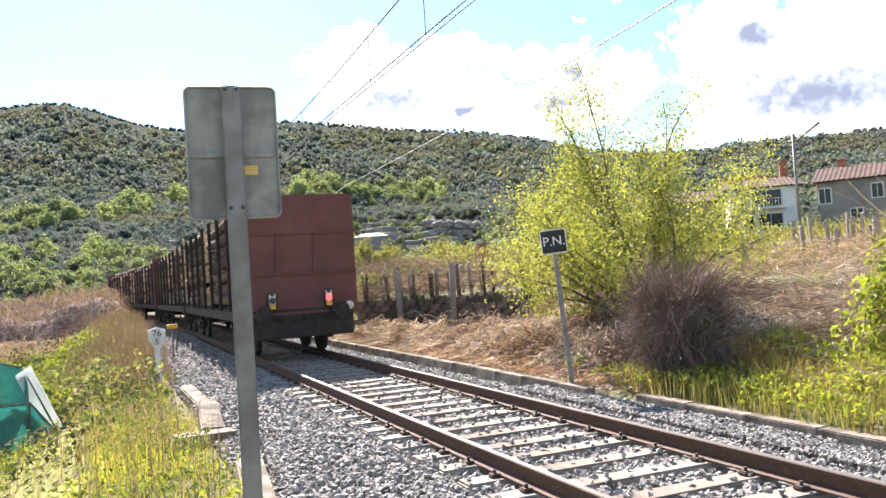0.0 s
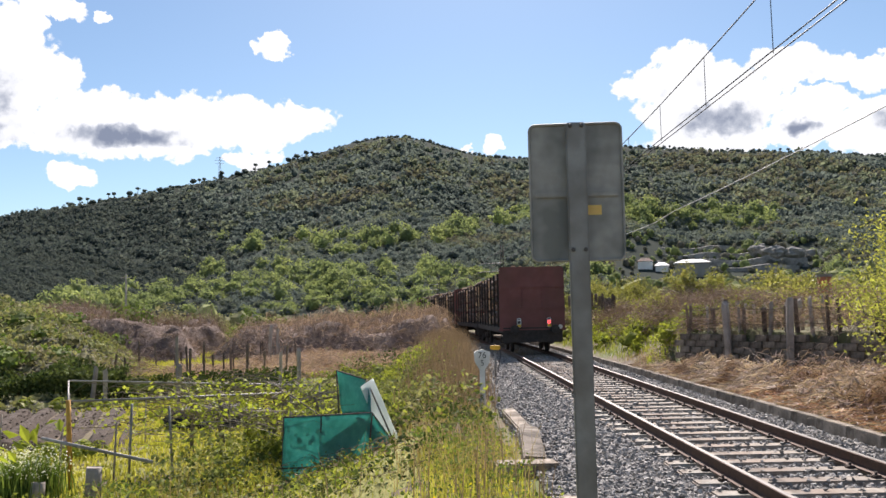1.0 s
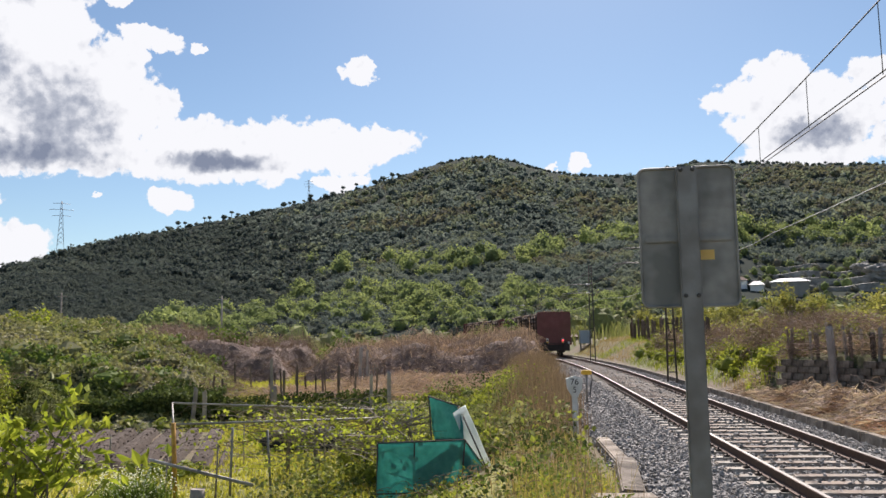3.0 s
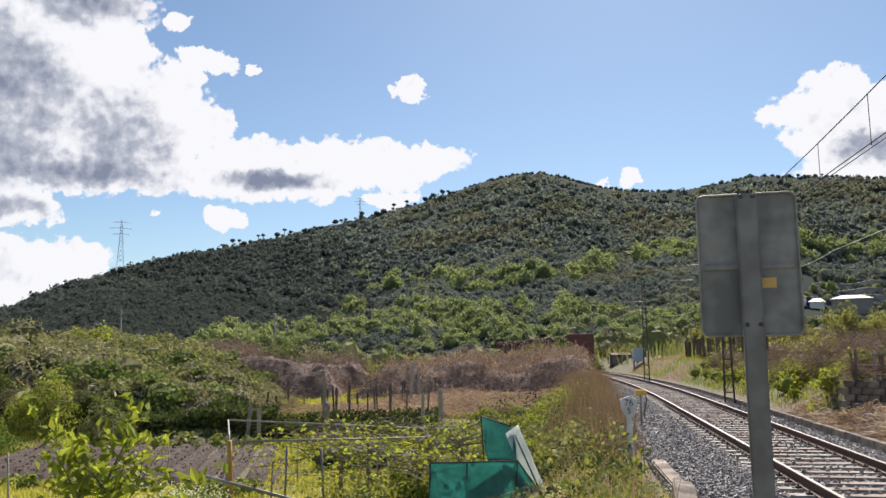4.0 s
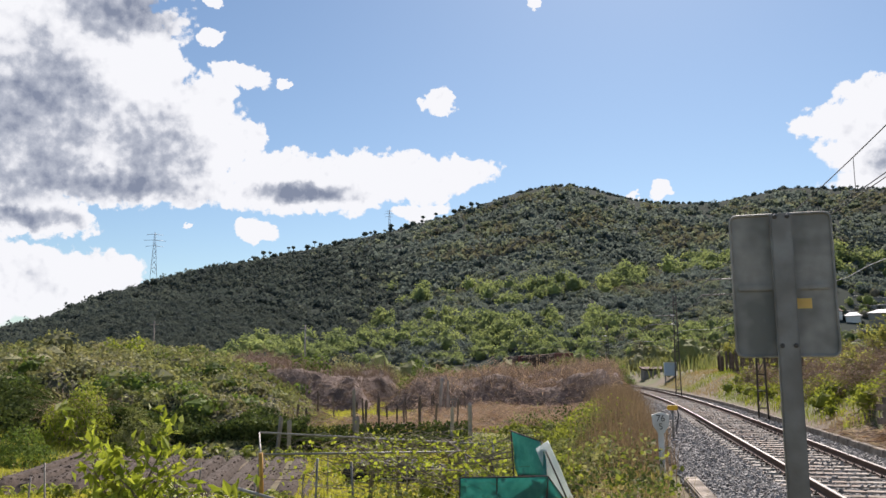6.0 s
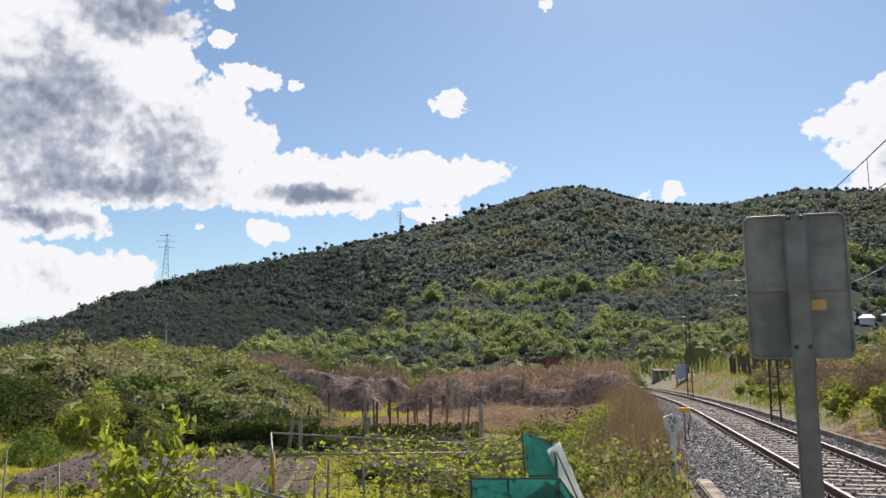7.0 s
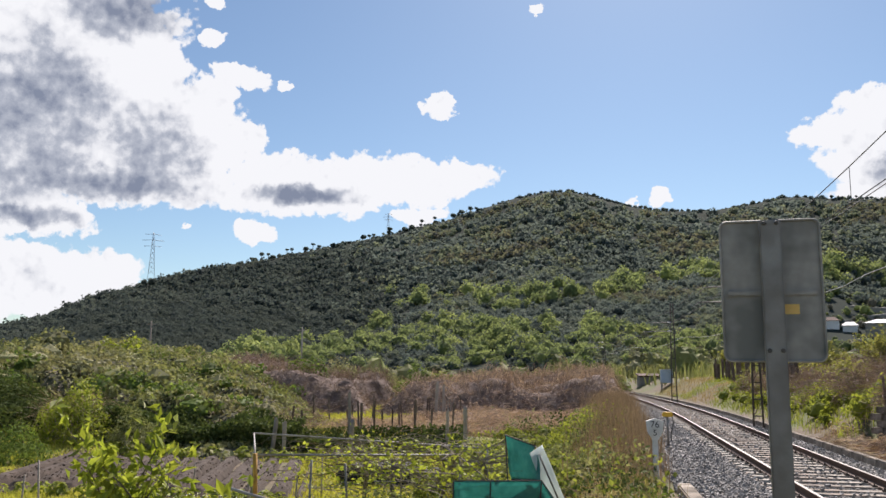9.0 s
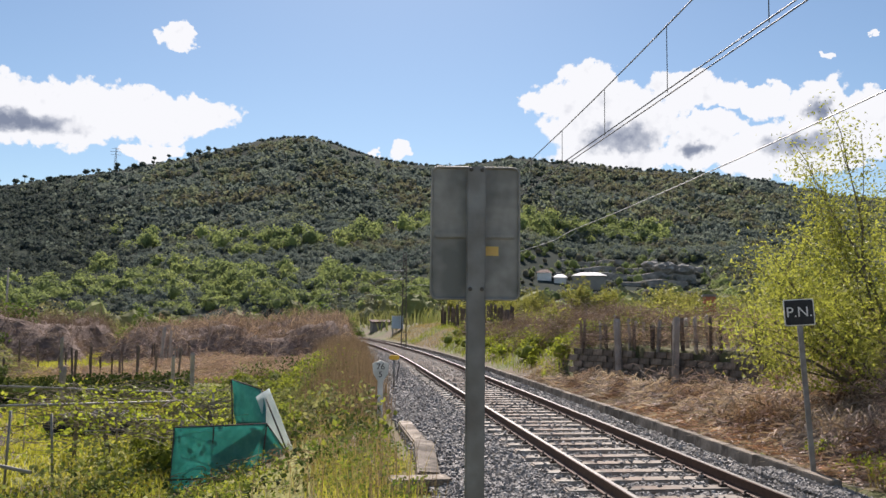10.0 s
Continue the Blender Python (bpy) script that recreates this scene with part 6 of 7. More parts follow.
# ---- garden ----
def make_garden():
    # tilled bed
    xs, ys = np.arange(-18.0, -8.0, 0.06), np.arange(21.0, 29.0, 0.4)
    X, Y = np.meshgrid(xs, ys)
    edge = smooth(-18.0, -17.7, X) * smooth(-8.0, -8.3, X) * smooth(21.0, 21.6, Y) * smooth(29.0, 28.4, Y)
    Z = -1.40 + 0.02 + edge * (0.05 - 0.42 * np.exp(-((X / 0.8 - np.floor(X / 0.8) - 0.5) / 0.17) ** 2) + 0.05 * vnoise(X, Y, 0.3, 71)) - 0.3 * (1 - edge)
    V = np.stack([X - 0.32 * (Y - 21.0), Y, Z], -1).reshape(-1, 3)
    nx = len(xs)
    i, j = np.meshgrid(np.arange(nx - 1), np.arange(len(ys) - 1))
    k = (j * nx + i).ravel()
    V[:, 2] += 0.12
    mesh_np("tilled_bed", V, np.stack([k, k + 1, k + nx + 1, k + nx], 1), M_TILLED, label="freshly tilled brown garden bed with furrows", category="garden bed", kind="structure")
    n = 2500
    C = np.stack([rng.uniform(-17.7, -8.9, n), rng.uniform(21.4, 28.6, n)], 1)
    C[:, 0] = np.round(C[:, 0] / 0.8) * 0.8 + rng.normal(0, 0.14, n)
    C = np.stack([C[:, 0] - 0.32 * (C[:, 1] - 21.0), C[:, 1], np.full(n, -1.2)], 1)
    V, F = stones_geo(C, rng.uniform(0.015, 0.05, n))
    mesh_np("soil_clods", V, F, M_TILLED, label="brown clods of earth along the furrows", category="soil", kind="stuff")
    P = scatter(85000, -28, -3.2, 15.5, 33.6, lambda x, y: 1.0 * ~((x + 0.32 * (y - 21) > -18.1) & (x + 0.32 * (y - 21) < -8.5) & (y > 20.9) & (y < 29.1)))
    grass("garden_grass", P, 0.14, 0.035, M_LAWNBLADE, "short sunlit grass in the garden")
    # vegetables
    for k in range(46):
        x, y = random.choice(((random.uniform(-18, -8), 20.2 + random.uniform(-0.5, 0.4)), (random.uniform(-20, -10), 29.8 + random.uniform(-0.4, 0.6))))
        n = 40
        u = unit(rng.normal(size=(n, 3)))
        u[:, 2] = np.abs(u[:, 2])
        V, F = leaf_geo(u * np.array([0.25, 0.25, 0.35]), unit(u + np.array([0, 0, 0.5])), 0.2 * rng.uniform(0.6, 1.3, n), 0.6)
        o = mesh_np("vegetable_plant", V, F, M_LEAF if k % 3 else M_WEED, label="leafy green vegetable plant beside the tilled bed", category="plant", group="vegetables")
        o.matrix_basis = pose(x, y, float(land(x, y)) + 0.02, 0, 0, k * 40)
    # flowering clump
    x, y = -8.1, 16.0
    z = float(land(x, y))
    t = thing("flowering_plant", x, y, z, label="clump of green stalks with small white flowers", category="plant")
    P = np.stack([rng.normal(0, 0.35, 900), rng.normal(0, 0.25, 900), np.zeros(900)], 1)
    V, F = blade_geo(P, rng.uniform(0.4, 0.95, 900), 0.025, 0.35)
    me = bpy.data.meshes.new("stalk")
    me.from_pydata(V, [], F)
    me.materials.append(M_LEAFDEEP)
    tagged(new("stalk", me), kind="stuff").parent = t
    Q = np.stack([rng.normal(0, 0.45, 700), rng.normal(0, 0.3, 700), rng.uniform(0.45, 0.95, 700)], 1)
    V, F = leaf_geo(Q, rng.normal(size=Q.shape) + np.array([0, 0, 1]), 0.05, 0.8)
    me = bpy.data.meshes.new("blossom")
    me.from_pydata(V, [], F)
    me.materials.append(M_WHITEFLOWER)
    o = tagged(new("blossom", me), kind="stuff")
    o.parent = t
    # pipe frame for the vines
    t = thing("pipe_trellis", -7.4, 16.6, -1.5, label="rusty and galvanised pipe frame that carries the vines", category="trellis")

    def pipe(a, b, r, m, name="pipe", label=""):
        bm = bm_new()
        tube(bm, [Vector(a), Vector(b)], r, 8)
        o = part(name, bm, m, t, label)
        o.matrix_parent_inverse = t.matrix_basis.inverted()

    pipe((-7.42, 16.6, -1.6), (-7.5, 16.6, 0.2), 0.05, M_YELLOWRUST, "corner_post", "rusty corner post with old yellow paint")
    for x, y in ((-9.5, 21.0), (-5.6, 17.2), (-5.8, 21.4), (-3.6, 19.2), (-3.3, 22.0), (-6.4, 16.9)):
        pipe((x, y, -1.6), (x + random.uniform(-0.1, 0.1), y, 0.0 + random.uniform(-0.1, 0.1)), 0.026, M_GALV, "upright")
    pipe((-7.52, 16.6, 0.17), (-3.6, 19.6, -0.02), 0.024, M_GALV)
    pipe((-9.5, 21.0, 0.26), (-3.3, 20.4, 0.08), 0.024, M_GALV)
    pipe((-7.5, 16.6, 0.18), (-9.5, 21.0, 0.26), 0.02, M_GALV)
    pipe((-8.0, 16.6, -0.54), (-5.6, 16.0, -0.94), 0.035, M_GALV, "loose_pipe", "long grey pipe leaning across the posts")
    pipe((-3.6, 19.2, 0.0), (-2.0, 18.0, -0.9), 0.02, M_MAST)
    # vine canes over the frame
    n = 330
    A = np.stack([rng.uniform(-7.0, -2.8, n), rng.uniform(17.2, 21.6, n), rng.uniform(-0.75, 0.1, n)], 1)
    a = rng.normal(0.1, 0.6, n) + np.where(rng.uniform(size=n) > 0.5, 0, np.pi)
    L = rng.uniform(0.8, 2.6, n)
    B = A + np.stack([np.cos(a) * L, np.sin(a) * L * 0.6, rng.normal(0, 0.25, n)], 1)
    V, F = stem_geo(A, B, rng.uniform(-0.15, 0.5, n), rng.uniform(0.016, 0.03, n))
    mesh_np("vine_canes", V, F, M_CANE, label="tangle of bare grey vine canes over the pipe frame", category="vine", kind="stuff")
    k = rng.integers(0, 150, 1500)
    Q = A[k] + (B - A)[k] * rng.uniform(0, 1, (1500, 1)) + rng.normal(size=(1500, 3)) * np.array([0.14, 0.14, 0.1]) + np.array([0, 0, 0.12])
    V, F = leaf_geo(Q, rng.normal(size=Q.shape) + np.array([0, 0, 0.6]), 0.1 * rng.uniform(0.6, 1.4, 1500), 0.8)
    mesh_np("vine_leaves", V, F, M_LEAF, label="small new yellow-green vine leaves", category="vine", kind="stuff")
    for x, y, h, r in ((-5.0, 18.6, 1.5, 0.07), (-4.2, 20.4, 1.5, 0.06), (-6.1, 20.1, 1.4, 0.06), (-3.1, 20.0, 1.4, 0.08)):
        bm = bm_new()
        tube(bm, [(0.05 * math.sin(3 * k + x), 0.05 * math.cos(2 * k), h * k / 5) for k in range(6)], [r, r * 0.8, r * 0.9, r * 0.7, r * 0.75, r * 0.5], 8)
        o = part("old_vine", bm, M_TRUNK)
        o.matrix_basis = pose(x, y, -1.55)
        tagged(o, "gnarled old vine trunk under the pipe frame", "vine", "vine trunks")
    # dark heap covered with sheets, stones
    for x, y, s in ((-6.9, 25.5, 1.0), (-6.0, 25.2, 0.8), (-7.8, 25.7, 0.85), (-5.3, 24.9, 0.7)):
        bm = bm_new()
        bmesh.ops.create_icosphere(bm, subdivisions=3, radius=s)
        for v in bm.verts:
            v.co *= 1 + 0.25 * (noise.noise(v.co * 3 + Vector((x, y, 0))))
            v.co.z *= 0.6
        for f in bm.faces:
            f.smooth = True
        o = part("plastic_mound", bm, M_SHEET)
        o.matrix_basis = pose(x, y, -1.4)
        tagged(o, "heap under black plastic sheeting below the vines", "heap", "heaps below the vines")
    # stumps and stakes near the corner post
    for x, y, h, r in ((-6.7, 15.9, 0.62, 0.15), (-7.6, 15.6, 0.4, 0.13)):
        bm = bm_new()
        tube(bm, [(0, 0, -0.2), (0.02, 0, h * 0.5), (0.03, 0.01, h)], [r * 1.1, r, r * 0.95], 10)
        o = part("tree_stump", bm, M_POSTWOOD)
        o.matrix_basis = pose(x, y, float(land(x, y)))
        tagged(o, "sawn grey log standing on end in the garden", "log", "sawn logs")
    for k in range(10):
        x, y, h = random.uniform(-15, -4.5), random.uniform(15.2, 22), random.uniform(0.8, 1.5)
        bm = bm_new()
        tube(bm, [(0, 0, -0.1), (random.uniform(-0.1, 0.1), random.uniform(-0.05, 0.05), h)], [0.025, 0.018], 6)
        o = part("garden_stake", bm, M_POSTWOOD)
        o.matrix_basis = pose(x, y, float(land(x, y)))
        tagged(o, "thin grey wooden stake in the garden", "stake", "garden stakes")


M_YELLOWRUST = mat("yellow_rust", [(0.2, 0.09, 0.03), (0.5, 0.26, 0.04), (0.65, 0.38, 0.06)], 5, 0.7, 0.2)
M_CANE = mat("vine_cane", [(0.13, 0.105, 0.08), (0.23, 0.19, 0.15), (0.38, 0.33, 0.27)], 2, 0.9, 0, island=0.3, spec=0.12)
M_SHEET = mat("black_sheet", [(0.01, 0.01, 0.011), (0.03, 0.03, 0.032)], 3, 0.7, 0.6, 8, spec=0.2)
make_garden()


def sheet(name, a, b, c, d, material, parent, label="", sag=0.06, n=12):
    """A cloth panel between four corners, slightly sagging and rippled, with thickness."""
    a, b, c, d = map(Vector, (a, b, c, d))
    nrm = (b - a).cross(d - a).normalized()
    bm = bm_new()
    grid = []
    for i in range(n + 1):
        row = []
        for j in range(n + 1):
            u, v = i / n, j / n
            p = a.lerp(b, u).lerp(d.lerp(c, u), v)
            p = p + nrm * (sag * 4 * u * (1 - u) * v * (1 - v) * 2 + 0.018 * math.sin(9 * u + 5 * v) + 0.03 * noise.noise(p * 2.2))
            row.append(bm.verts.new(p))
        grid.append(row)
    fs = [bm.faces.new((grid[i][j], grid[i + 1][j], grid[i + 1][j + 1], grid[i][j + 1])) for i in range(n) for j in range(n)]
    for f in fs:
        f.smooth = True
    ex = bmesh.ops.extrude_face_region(bm, geom=fs)
    bmesh.ops.translate(bm, vec=nrm * 0.006, verts=[v for v in ex["geom"] if isinstance(v, bmesh.types.BMVert)])
    bmesh.ops.recalc_face_normals(bm, faces=bm.faces)
    o = part(name, bm, material, parent, label)
    o.matrix_parent_inverse = parent.matrix_basis.inverted()
    return o


def make_shelter():
    t = thing("net_shelter", -2.2, 17.3, -1.5, label="small garden shelter of teal shade netting with a white sheet", category="shelter")
    # corner points of the frame
    fl, fm, fr = (-3.26, 16.8, -0.25), (-1.48, 16.8, -0.19), (-1.03, 16.9, -0.85)
    fl0, fm0, fr0 = (-3.29, 16.75, -1.6), (-1.6, 16.72, -1.6), (-1.06, 16.8, -1.5)
    bl, bm_ = (-2.37, 18.2, 0.58), (-1.66, 17.6, 0.41)
    sheet("front_net", fl0, fm0, fm, fl, M_TARP, t, "teal netting stretched over the front")
    sheet("side_net", fm0, fr0, fr, fm, M_TARP, t, "teal netting, darker where doubled", 0.02)
    sheet("back_net", (-2.24, 18.2, -0.36), (-1.5, 17.0, -0.22), bm_, bl, M_TARP, t, "upright teal netting at the back", 0.02)
    sheet("white_sheet", (-1.77, 17.40, 0.28), (-1.12, 16.86, -1.2), (-0.98, 17.1, -0.72), (-1.52, 17.62, 0.44), M_TARPWHITE, t, "pale translucent sheet on the slanting side", 0.01)
    for a, b in ((fl0, fl), (fm0, fm), (fl, fm), (fm, fr), (fr0, fr), ((-2.26, 18.2, -1.6), bl), (bl, bm_), (bm_, fr), ((-2.24, 18.2, -0.36), fm), ((-2.52, 16.73, -1.55), (-2.5, 16.77, -0.24)), ((-3.34, 16.74, -1.25), (-1.8, 16.74, -1.2))):
        bm = bm_new()
        tube(bm, [Vector(a), Vector(b)], 0.017, 6)
        o = part("pole", bm, M_MAST, t)
        o.matrix_parent_inverse = t.matrix_basis.inverted()


make_shelter()


# ---- buildings ----
M_RENDERWHITE = mat("white_render", [(0.74, 0.73, 0.7), (0.85, 0.84, 0.82)], 0.6, 0.9, 0.2, 8)
M_RENDERGREY = mat("grey_render", [(0.2, 0.185, 0.165), (0.28, 0.26, 0.235), (0.33, 0.31, 0.28)], 0.5, 0.95, 0.3, 8)
M_TILE = mat("clay_tiles", [(0.065, 0.04, 0.033), (0.1, 0.058, 0.046), (0.14, 0.085, 0.068)], 0.8, 0.9, 0.6, 6)
M_BRICK = mat("hollow_brick", [(0.4, 0.14, 0.08), (0.5, 0.2, 0.12)], 1.5, 0.9, 0.3, 12)
M_PANE = mat("window_glass", [(0.02, 0.022, 0.025), (0.04, 0.045, 0.05)], 1, 0.12, 0)
M_FARROOF = mat("pale_roof", [(0.66, 0.66, 0.66), (0.78, 0.78, 0.78)], 0.3, 0.7, 0.1)
M_ROCK = mat("grey_rock", [(0.15, 0.145, 0.125), (0.27, 0.255, 0.23), (0.4, 0.38, 0.35)], 0.6, 0.95, 0.8, 1.5)


def make_house(name, az, dist, w, dep, h, zb, label, walls, roof_h, windows, turn=0.0, upper=None, chimneys=()):
    a = radians(az)
    x, y = dist * math.sin(a), dist * math.cos(a)
    z = zb
    t = thing(name, x, y, z, -az + turn, label=label, category="house")
    bm = bm_new()
    box(bm, (w, dep, h + 5), (0, 0, h / 2 - 2.5), bevel=0.04)
    part("wall", bm, walls, t)
    bm = bm_new()
    ov = 0.5
    v = [bm.verts.new(p) for p in ((-w / 2 - ov, -dep / 2 - ov, h), (w / 2 + ov, -dep / 2 - ov, h), (w / 2 + ov, dep / 2 + ov, h), (-w / 2 - ov, dep / 2 + ov, h), (-w / 2 - ov, 0, h + roof_h), (w / 2 + ov, 0, h + roof_h))]
    for f in ((0, 1, 5, 4), (2, 3, 4, 5), (0, 4, 3), (1, 2, 5), (3, 2, 1, 0)):
        bm.faces.new([v[i] for i in f])
    bmesh.ops.recalc_face_normals(bm, faces=bm.faces)
    bmesh.ops.translate(bm, vec=(0, 0, 0.02), verts=bm.verts)
    rows = []
    for k in range(int((w + 2 * ov) / 0.11)):                          # waves of tiles
        xx, up = -w / 2 - ov + 0.11 * k, 0.06 + 0.05 * (k % 4 in (1, 2))
        rows.append([bm.verts.new((xx, q * (dep / 2 + ov), h + roof_h * (1 - abs(q)) + up)) for q in (-1.02, 0.0, 1.02)])
    for p, q in zip(rows, rows[1:]):
        for m in range(2):
            bm.faces.new((p[m], q[m], q[m + 1], p[m + 1]))
    part("roof", bm, M_TILE, t, "weathered red clay tile roof")
    for wx, wz, ww, wh in windows:
        bm = bm_new()
        box(bm, (ww + 0.24, 0.12, wh + 0.24), (0, 0, 0), bevel=0.02)
        f = part("window", bm, M_WHITE, t)
        f.matrix_basis = pose(wx, -dep / 2 - 0.02, wz)
        bm = bm_new()
        box(bm, (ww, 0.05, wh), (0, 0, 0))
        part("pane", bm, M_PANE, f).matrix_basis = pose(0, -0.045, 0)
        bm = bm_new()
        box(bm, (0.06, 0.04, wh), (0, 0, 0))
        part("mullion", bm, M_WHITE, f).matrix_basis = pose(0, -0.075, 0)
    for cx, ch in chimneys:
        bm = bm_new()
        box(bm, (0.7, 0.7, ch), (0, 0, ch / 2), bevel=0.03)
        box(bm, (0.9, 0.9, 0.15), (0, 0, ch), bevel=0.03)
        part("chimney", bm, M_BRICK, t).matrix_basis = pose(cx, 0.8, h + roof_h * 0.4)
    if upper:
        bm = bm_new()
        box(bm, upper[:3], upper[3:], bevel=0.03)
        part("upper_storey", bm, M_BRICK, t, "bare red brick upper storey")
    return t


white = make_house("white_house", 44.0, 92, 6.6, 8, 4.5, 4.1, "two-storey white house with a balcony and tiled roof", M_RENDERWHITE, 1.2, [(-1.6, 1.0, 1.0, 1.6), (0.5, 1.0, 2.2, 1.6), (0.2, 3.4, 2.8, 1.6)], 6, (5.0, 3, 1.3, -1.2, 3, 5.6), ((2.6, 2.4),))
bm = bm_new()
box(bm, (4.2, 1.0, 0.15), (0, 0, 0), bevel=0.02)
for k in range(15):
    box(bm, (0.04, 0.04, 0.9), (-2.0 + k * 0.285, -0.45, 0.5))
box(bm, (4.1, 0.06, 0.06), (0, -0.45, 0.95))
part("balcony", bm, M_WHITE, white, "white balcony with railings").matrix_basis = pose(-0.2, -4.5, 2.35)
make_house("grey_house", 50.8, 92, 9.5, 8, 4.8, 3.8, "long grey rendered house with a red tiled roof", M_RENDERGREY, 1.6, [(-4.2, 3.4, 1.0, 1.4), (0.4, 3.5, 0.9, 1.3), (3.4, 3.4, 1.1, 1.5), (-1.5, 1.2, 1.0, 1.4)], -4, (5, 3, 1.2, 1, 2.5, 5.9), ((-3, 1.8), (2, 1.8)))
make_house("far_house", 57.0, 96, 10, 8, 5.5, 4.0, "grey house with a tiled roof behind its neighbours", M_RENDERGREY, 1.6, [(-3, 4.2, 1.1, 1.5), (1, 4.2, 1.1, 1.5)], 5)
make_house("stone_barn", 38.6, 84, 7.0, 6, 3.2, 4.0, "low grey stone barn behind the willow", M_RENDERGREY, 1.2, [(-1.5, 1.2, 0.9, 1.2)], 0)


def make_far_farm():
    for az, r, w, d, h, zoff, m, roof, label in ((17.4, 200, 8.0, 5, 2.6, 0.0, M_RENDERGREY, M_FARROOF, "low farm building with a pale sheet roof on the far slope"), (14.3, 205, 3.5, 4, 3.0, 0.4, M_RENDERWHITE, M_TILE, "small hut with a tiled roof on the far slope"), (15.4, 203, 3, 4, 2.2, 0, M_RENDERWHITE, M_FARROOF, "small white outbuilding on the far slope")):
        a = radians(az)
        x, y = r * math.sin(a), r * math.cos(a)
        zz = 1.9 + r * math.tan(radians(2.35)) + zoff
        t = thing("farm_building", x, y, zz, -az, label=label, category="building", group="far farm")
        bm = bm_new()
        box(bm, (w, d, h + 8), (0, 0, h / 2 - 4), bevel=0.05)
        part("wall", bm, m, t)
        bm = bm_new()
        v = [bm.verts.new(p) for p in ((-w / 2 - 0.3, -d / 2 - 0.4, h), (w / 2 + 0.3, -d / 2 - 0.4, h), (w / 2 + 0.3, d / 2 + 0.4, h), (-w / 2 - 0.3, d / 2 + 0.4, h), (-w / 4, 0, h + 0.9), (w / 4, 0, h + 0.9))]
        for f in ((0, 1, 5, 4), (2, 3, 4, 5), (0, 4, 3), (1, 2, 5), (3, 2, 1, 0)):
            bm.faces.new([v[i] for i in f])
        bmesh.ops.recalc_face_normals(bm, faces=bm.faces)
        part("roof", bm, roof, t).matrix_basis = pose(0, 0, 0.02)
    # dry stone terraces and a rock outcrop
    for k, (e, r, a0, a1) in enumerate(((2.75, 206, 13, 24), (3.25, 214, 14.5, 24.5), (3.7, 222, 15, 25), (4.15, 230, 13, 22))):
        pts = []
        for s in range(14):
            a = radians(a0 + (a1 - a0) * s / 13)
            pts.append((r * math.sin(a), r * math.cos(a), 1.9 + r * math.tan(radians(e)) + 0.4 * math.sin(s * 1.3 + k)))
        bm = bm_new()
        rows = [[bm.verts.new((p[0], p[1] + dy, p[2] + dz)) for dy, dz in ((-0.6, -3.0), (-0.3, 0.0), (0.6, 0.1), (1.2, -5.0))] for p in pts]
        for p, q in zip(rows, rows[1:]):
            for j in range(3):
                bm.faces.new((p[j], q[j], q[j + 1], p[j + 1]))
        bmesh.ops.recalc_face_normals(bm, faces=bm.faces)
        tagged(part("terrace_wall", bm, M_ROCK), "grey dry stone terrace on the far slope", "terrace", "stone terraces", "structure")
    for az, e, r, s in ((22.6, 3.55, 216, 3.2), (23.8, 3.5, 216, 2.6), (21.6, 3.8, 222, 2.2)):
        a = radians(az)
        bm = bm_new()
        bmesh.ops.create_icosphere(bm, subdivisions=4, radius=s)
        for v in bm.verts:
            v.co *= 1 + 0.35 * noise.noise(v.co * 0.7 + Vector((az, 0, 0))) + 0.12 * noise.noise(v.co * 2.5)
            v.co.z *= 0.55
        o = part("rock_outcrop", bm, M_ROCK)
        o.matrix_basis = pose(r * math.sin(a), r * math.cos(a), 1.9 + r * math.tan(radians(e)))
        tagged(o, "bare grey rock outcrop on the far slope", "rock", "rocks")


make_far_farm()


def make_pylon(az, base_el, top_el, r):
    a = radians(az)
    z0, z1 = 1.9 + r * math.tan(radians(base_el)), 1.9 + r * math.tan(radians(top_el))
    H = z1 - z0
    t = thing("power_pylon", r * math.sin(a), r * math.cos(a), z0, -az, label="steel lattice power pylon on the ridge", category="pylon", group="pylons")
    for sx in (-1, 1):
        for sy in (-1, 1):
            bm = bm_new()
            tube(bm, [(sx * H * 0.075, sy * H * 0.075, -4), (sx * H * 0.035, sy * H * 0.035, H * 0.6), (sx * 0.3, sy * 0.3, H)], 0.14, 5)
            part("leg", bm, M_PYLON, t)
    for k in range(9):
        u0, u1 = k / 9, (k + 1) / 9
        w = lambda u: H * (0.075 - 0.066 * u) if u < 0.6 else H * (0.035 - 0.06 * (u - 0.6))
        bm = bm_new()
        for sy in (-1, 1):
            tube(bm, [(-w(u0), sy * w(u0), u0 * H), (w(u1), sy * w(u1), u1 * H)], 0.08, 4)
            tube(bm, [(w(u0), sy * w(u0), u0 * H), (-w(u1), sy * w(u1), u1 * H)], 0.08, 4)
        part("brace", bm, M_PYLON, t)
    for u, l in ((0.66, 0.2), (0.8, 0.25), (0.94, 0.18)):
        bm = bm_new()
        tube(bm, [(-l * H, 0, u * H), (0, 0, u * H + 0.6), (l * H, 0, u * H)], 0.16, 5)
        part("crossarm", bm, M_PYLON, t)


M_PYLON = mat("pylon_steel", [(0.3, 0.31, 0.33), (0.4, 0.41, 0.43)], 1, 0.6, 0, metal=0.3)
make_pylon(-31.2, 6.2, 9.0, 640)
make_pylon(-15.2, 9.6, 11.0, 800)


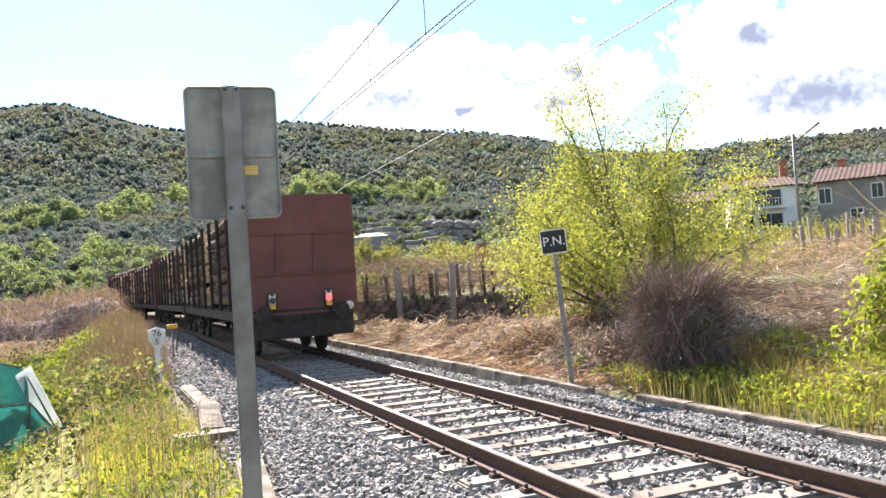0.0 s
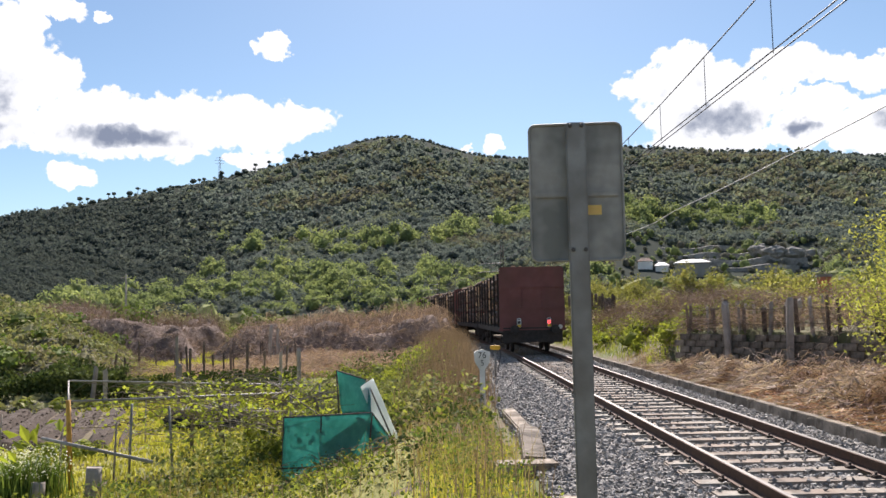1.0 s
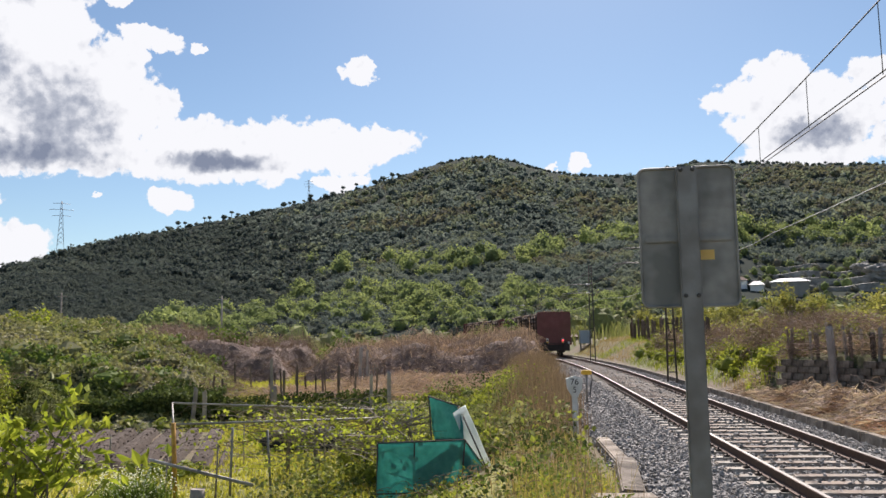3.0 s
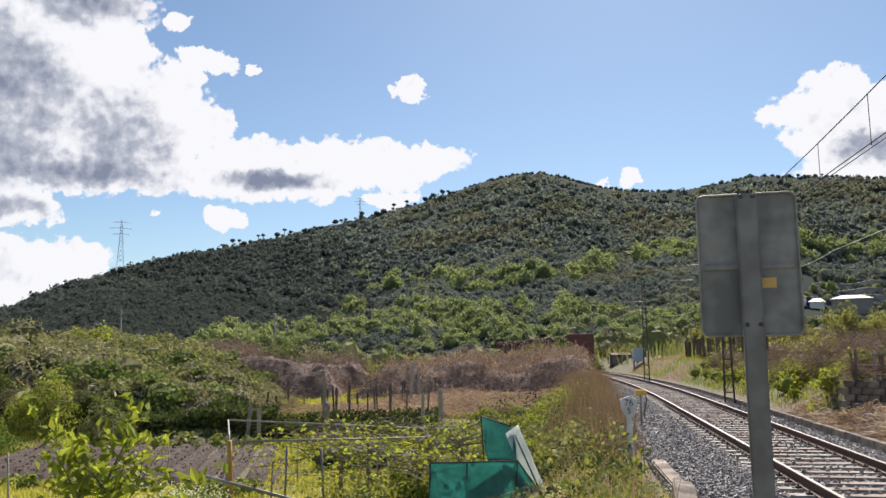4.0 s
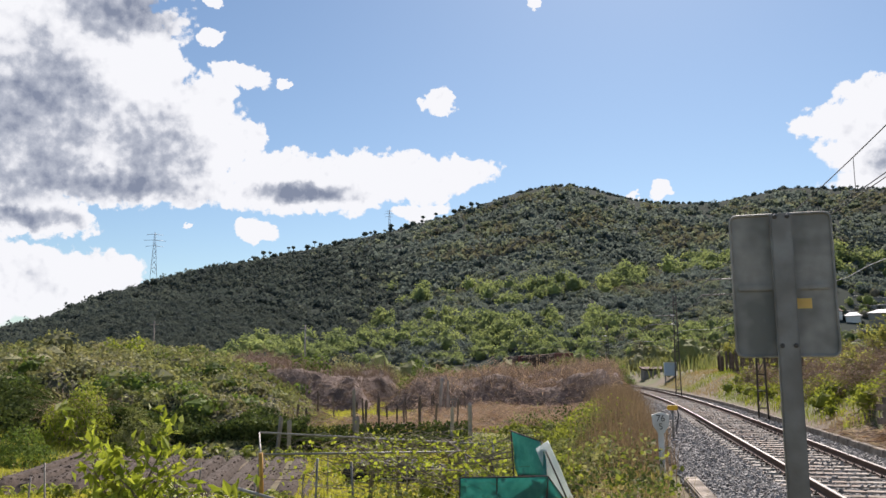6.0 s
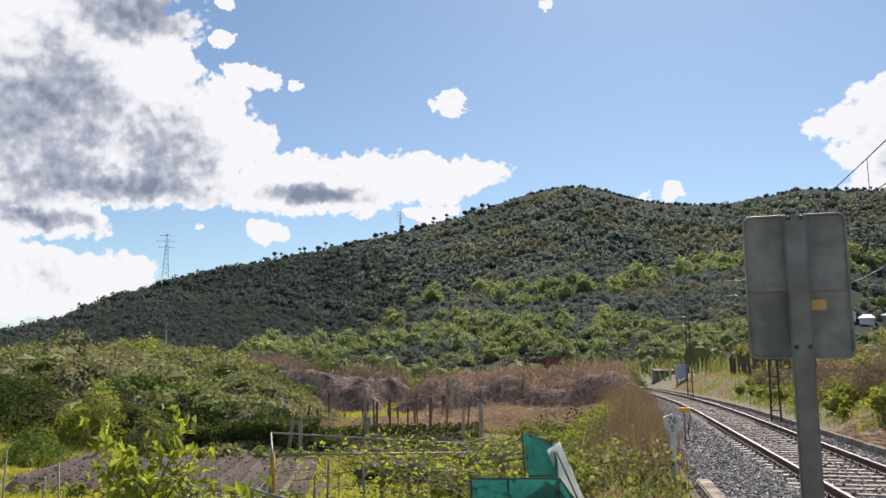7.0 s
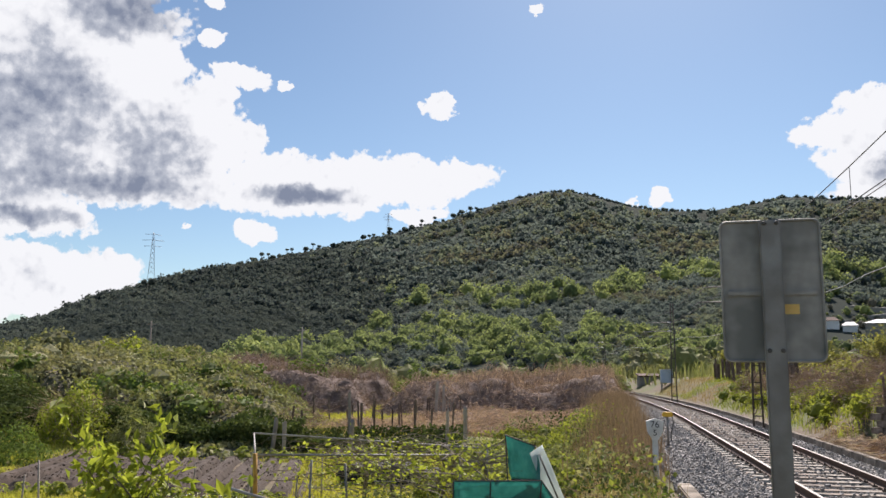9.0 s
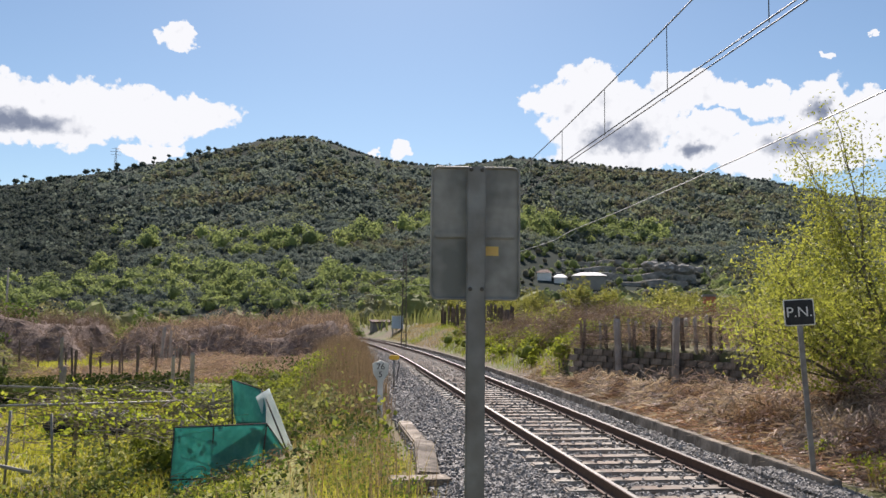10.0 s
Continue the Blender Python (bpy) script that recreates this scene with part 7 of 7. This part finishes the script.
def make_odds():
    # cabinet and rusty shed by the far track
    x, y = 5.5, 80.0
    t = thing("trackside_cabinet", x, y, 0.2, 4, label="light blue-grey metal cabinet on legs beside the track", category="cabinet")
    bm = bm_new()
    box(bm, (1.05, 0.8, 1.2), (0, 0, 1.35), bevel=0.04)
    part("housing", bm, M_BLUEGREY, t)
    bm = bm_new()
    box(bm, (1.15, 0.9, 0.06), (0, 0, 1.98), bevel=0.02)
    part("lid", bm, M_WHITE, t)
    for sx in (-0.45, 0.45):
        bm = bm_new()
        box(bm, (0.08, 0.6, 1.6), (sx, 0, 0), bevel=0.01)
        part("leg", bm, M_GALV, t)
    t = thing("rusty_shed", 4.9, 92.0, 0.1, 8, label="low rust-red shed by the far end of the track", category="shed")
    bm = bm_new()
    box(bm, (3.0, 2.0, 1.8), (0, 0, 0.5), bevel=0.04)
    part("wall", bm, M_RENDERGREY, t)
    bm = bm_new()
    box(bm, (3.3, 2.4, 0.15), (0, 0, 1.5), Euler((0.1, 0, 0)), bevel=0.03)
    part("roof", bm, M_TILE, t, "rust-red sheet roof")
    # orange brick chimney stack seen over the fence
    t = thing("brick_chimney", 16.0, 34.0, float(land(16.0, 34.0)), -20, label="stubby orange brick chimney behind the fence", category="chimney")
    bm = bm_new()
    box(bm, (0.5, 0.5, 1.5), (0, 0, 0.6), bevel=0.03)
    part("shaft", bm, M_BRICK, t)
    bm = bm_new()
    box(bm, (0.62, 0.62, 0.1), (0, 0, 1.38), bevel=0.02)
    part("cap", bm, M_RENDERGREY, t)
    # poles
    for x, y, h in ((-53, 88, 7.2), (-34, 88, 6.4)):
        bm = bm_new()
        tube(bm, [(0, 0, -0.5), (0, 0, h)], [0.14, 0.09], 8)
        box(bm, (1.2, 0.1, 0.1), (0, 0, h - 0.4))
        o = part("utility_pole", bm, M_POSTWOOD)
        o.matrix_basis = pose(x, y, float(land(x, y)))
        tagged(o, "plain grey utility pole in the valley", "pole", "utility poles")
    a = radians(46.3)
    x, y = 70 * math.sin(a), 70 * math.cos(a)
    z = float(land(x, y))
    t = thing("line_post", x, y, z, -46, label="grey steel pole with a slanting arm above the houses", category="pole")
    bm = bm_new()
    tube(bm, [(0, 0, -0.5), (0, 0, 11.2 - z)], 0.13, 8)
    part("pole", bm, M_GALV, t)
    bm = bm_new()
    tube(bm, [(-0.4, 0, 10.6 - z), (0.3, 0, 10.7 - z), (2.0, 0, 11.9 - z)], 0.09, 6)
    part("arm", bm, M_GALV, t)
    # wooden rail gate on the terrace
    t = thing("garden_gate", -9.8, 47.0, float(land(-9.8, 47.0)), 5, label="small slatted wooden gate on the terrace", category="gate")
    for k in range(7):
        bm = bm_new()
        box(bm, (0.06, 0.04, 1.2), (k * 0.16, 0, 0.65), bevel=0.008)
        part("slat", bm, M_POSTWOOD, t)
    for z in (0.35, 1.0):
        bm = bm_new()
        box(bm, (1.1, 0.05, 0.07), (0.48, 0.045, z), bevel=0.008)
        part("rail", bm, M_POSTWOOD, t)
    # crest pines
    for k in range(46):
        az = -25 + k * 0.5 + random.uniform(-0.5, 0.5) if k < 34 else random.uniform(13, 30)
        e = float(np.interp(az, RIDGE_AZ, RIDGE_EL)) - 0.55
        r = 632
        P = np.array([[r * math.sin(radians(az)), r * math.cos(radians(az)), 1.9 + r * math.tan(radians(e))]])
        s = random.uniform(1.5, 3.0) if k < 34 else random.uniform(0.9, 1.5)
        t = thing("ridge_pine", *P[0], 0, label="dark umbrella-shaped pine standing on the ridge", category="tree", group="ridge pines")
        h = random.uniform(3.5, 8.5) if k < 34 else random.uniform(3, 6)
        bm = bm_new()
        tube(bm, [(0, 0, -3), (0.2, 0, h)], [0.4, 0.2], 6)
        part("trunk", bm, M_TRUNK, t)
        V, F = crowns(np.array([[0.2, 0, h - s * 0.2]]), np.array([s]), np.array([random.uniform(0.6, 0.9)]), 130, np.array([s * 0.4]))
        me = bpy.data.meshes.new("crown")
        me.from_pydata(V, [], F)
        me.materials.append(M_WOOD_DARK)
        new("crown", me).parent = t


M_BLUEGREY = mat("cabinet_paint", [(0.35, 0.45, 0.55), (0.45, 0.55, 0.64)], 3, 0.6, 0.1)
make_odds()

motions()
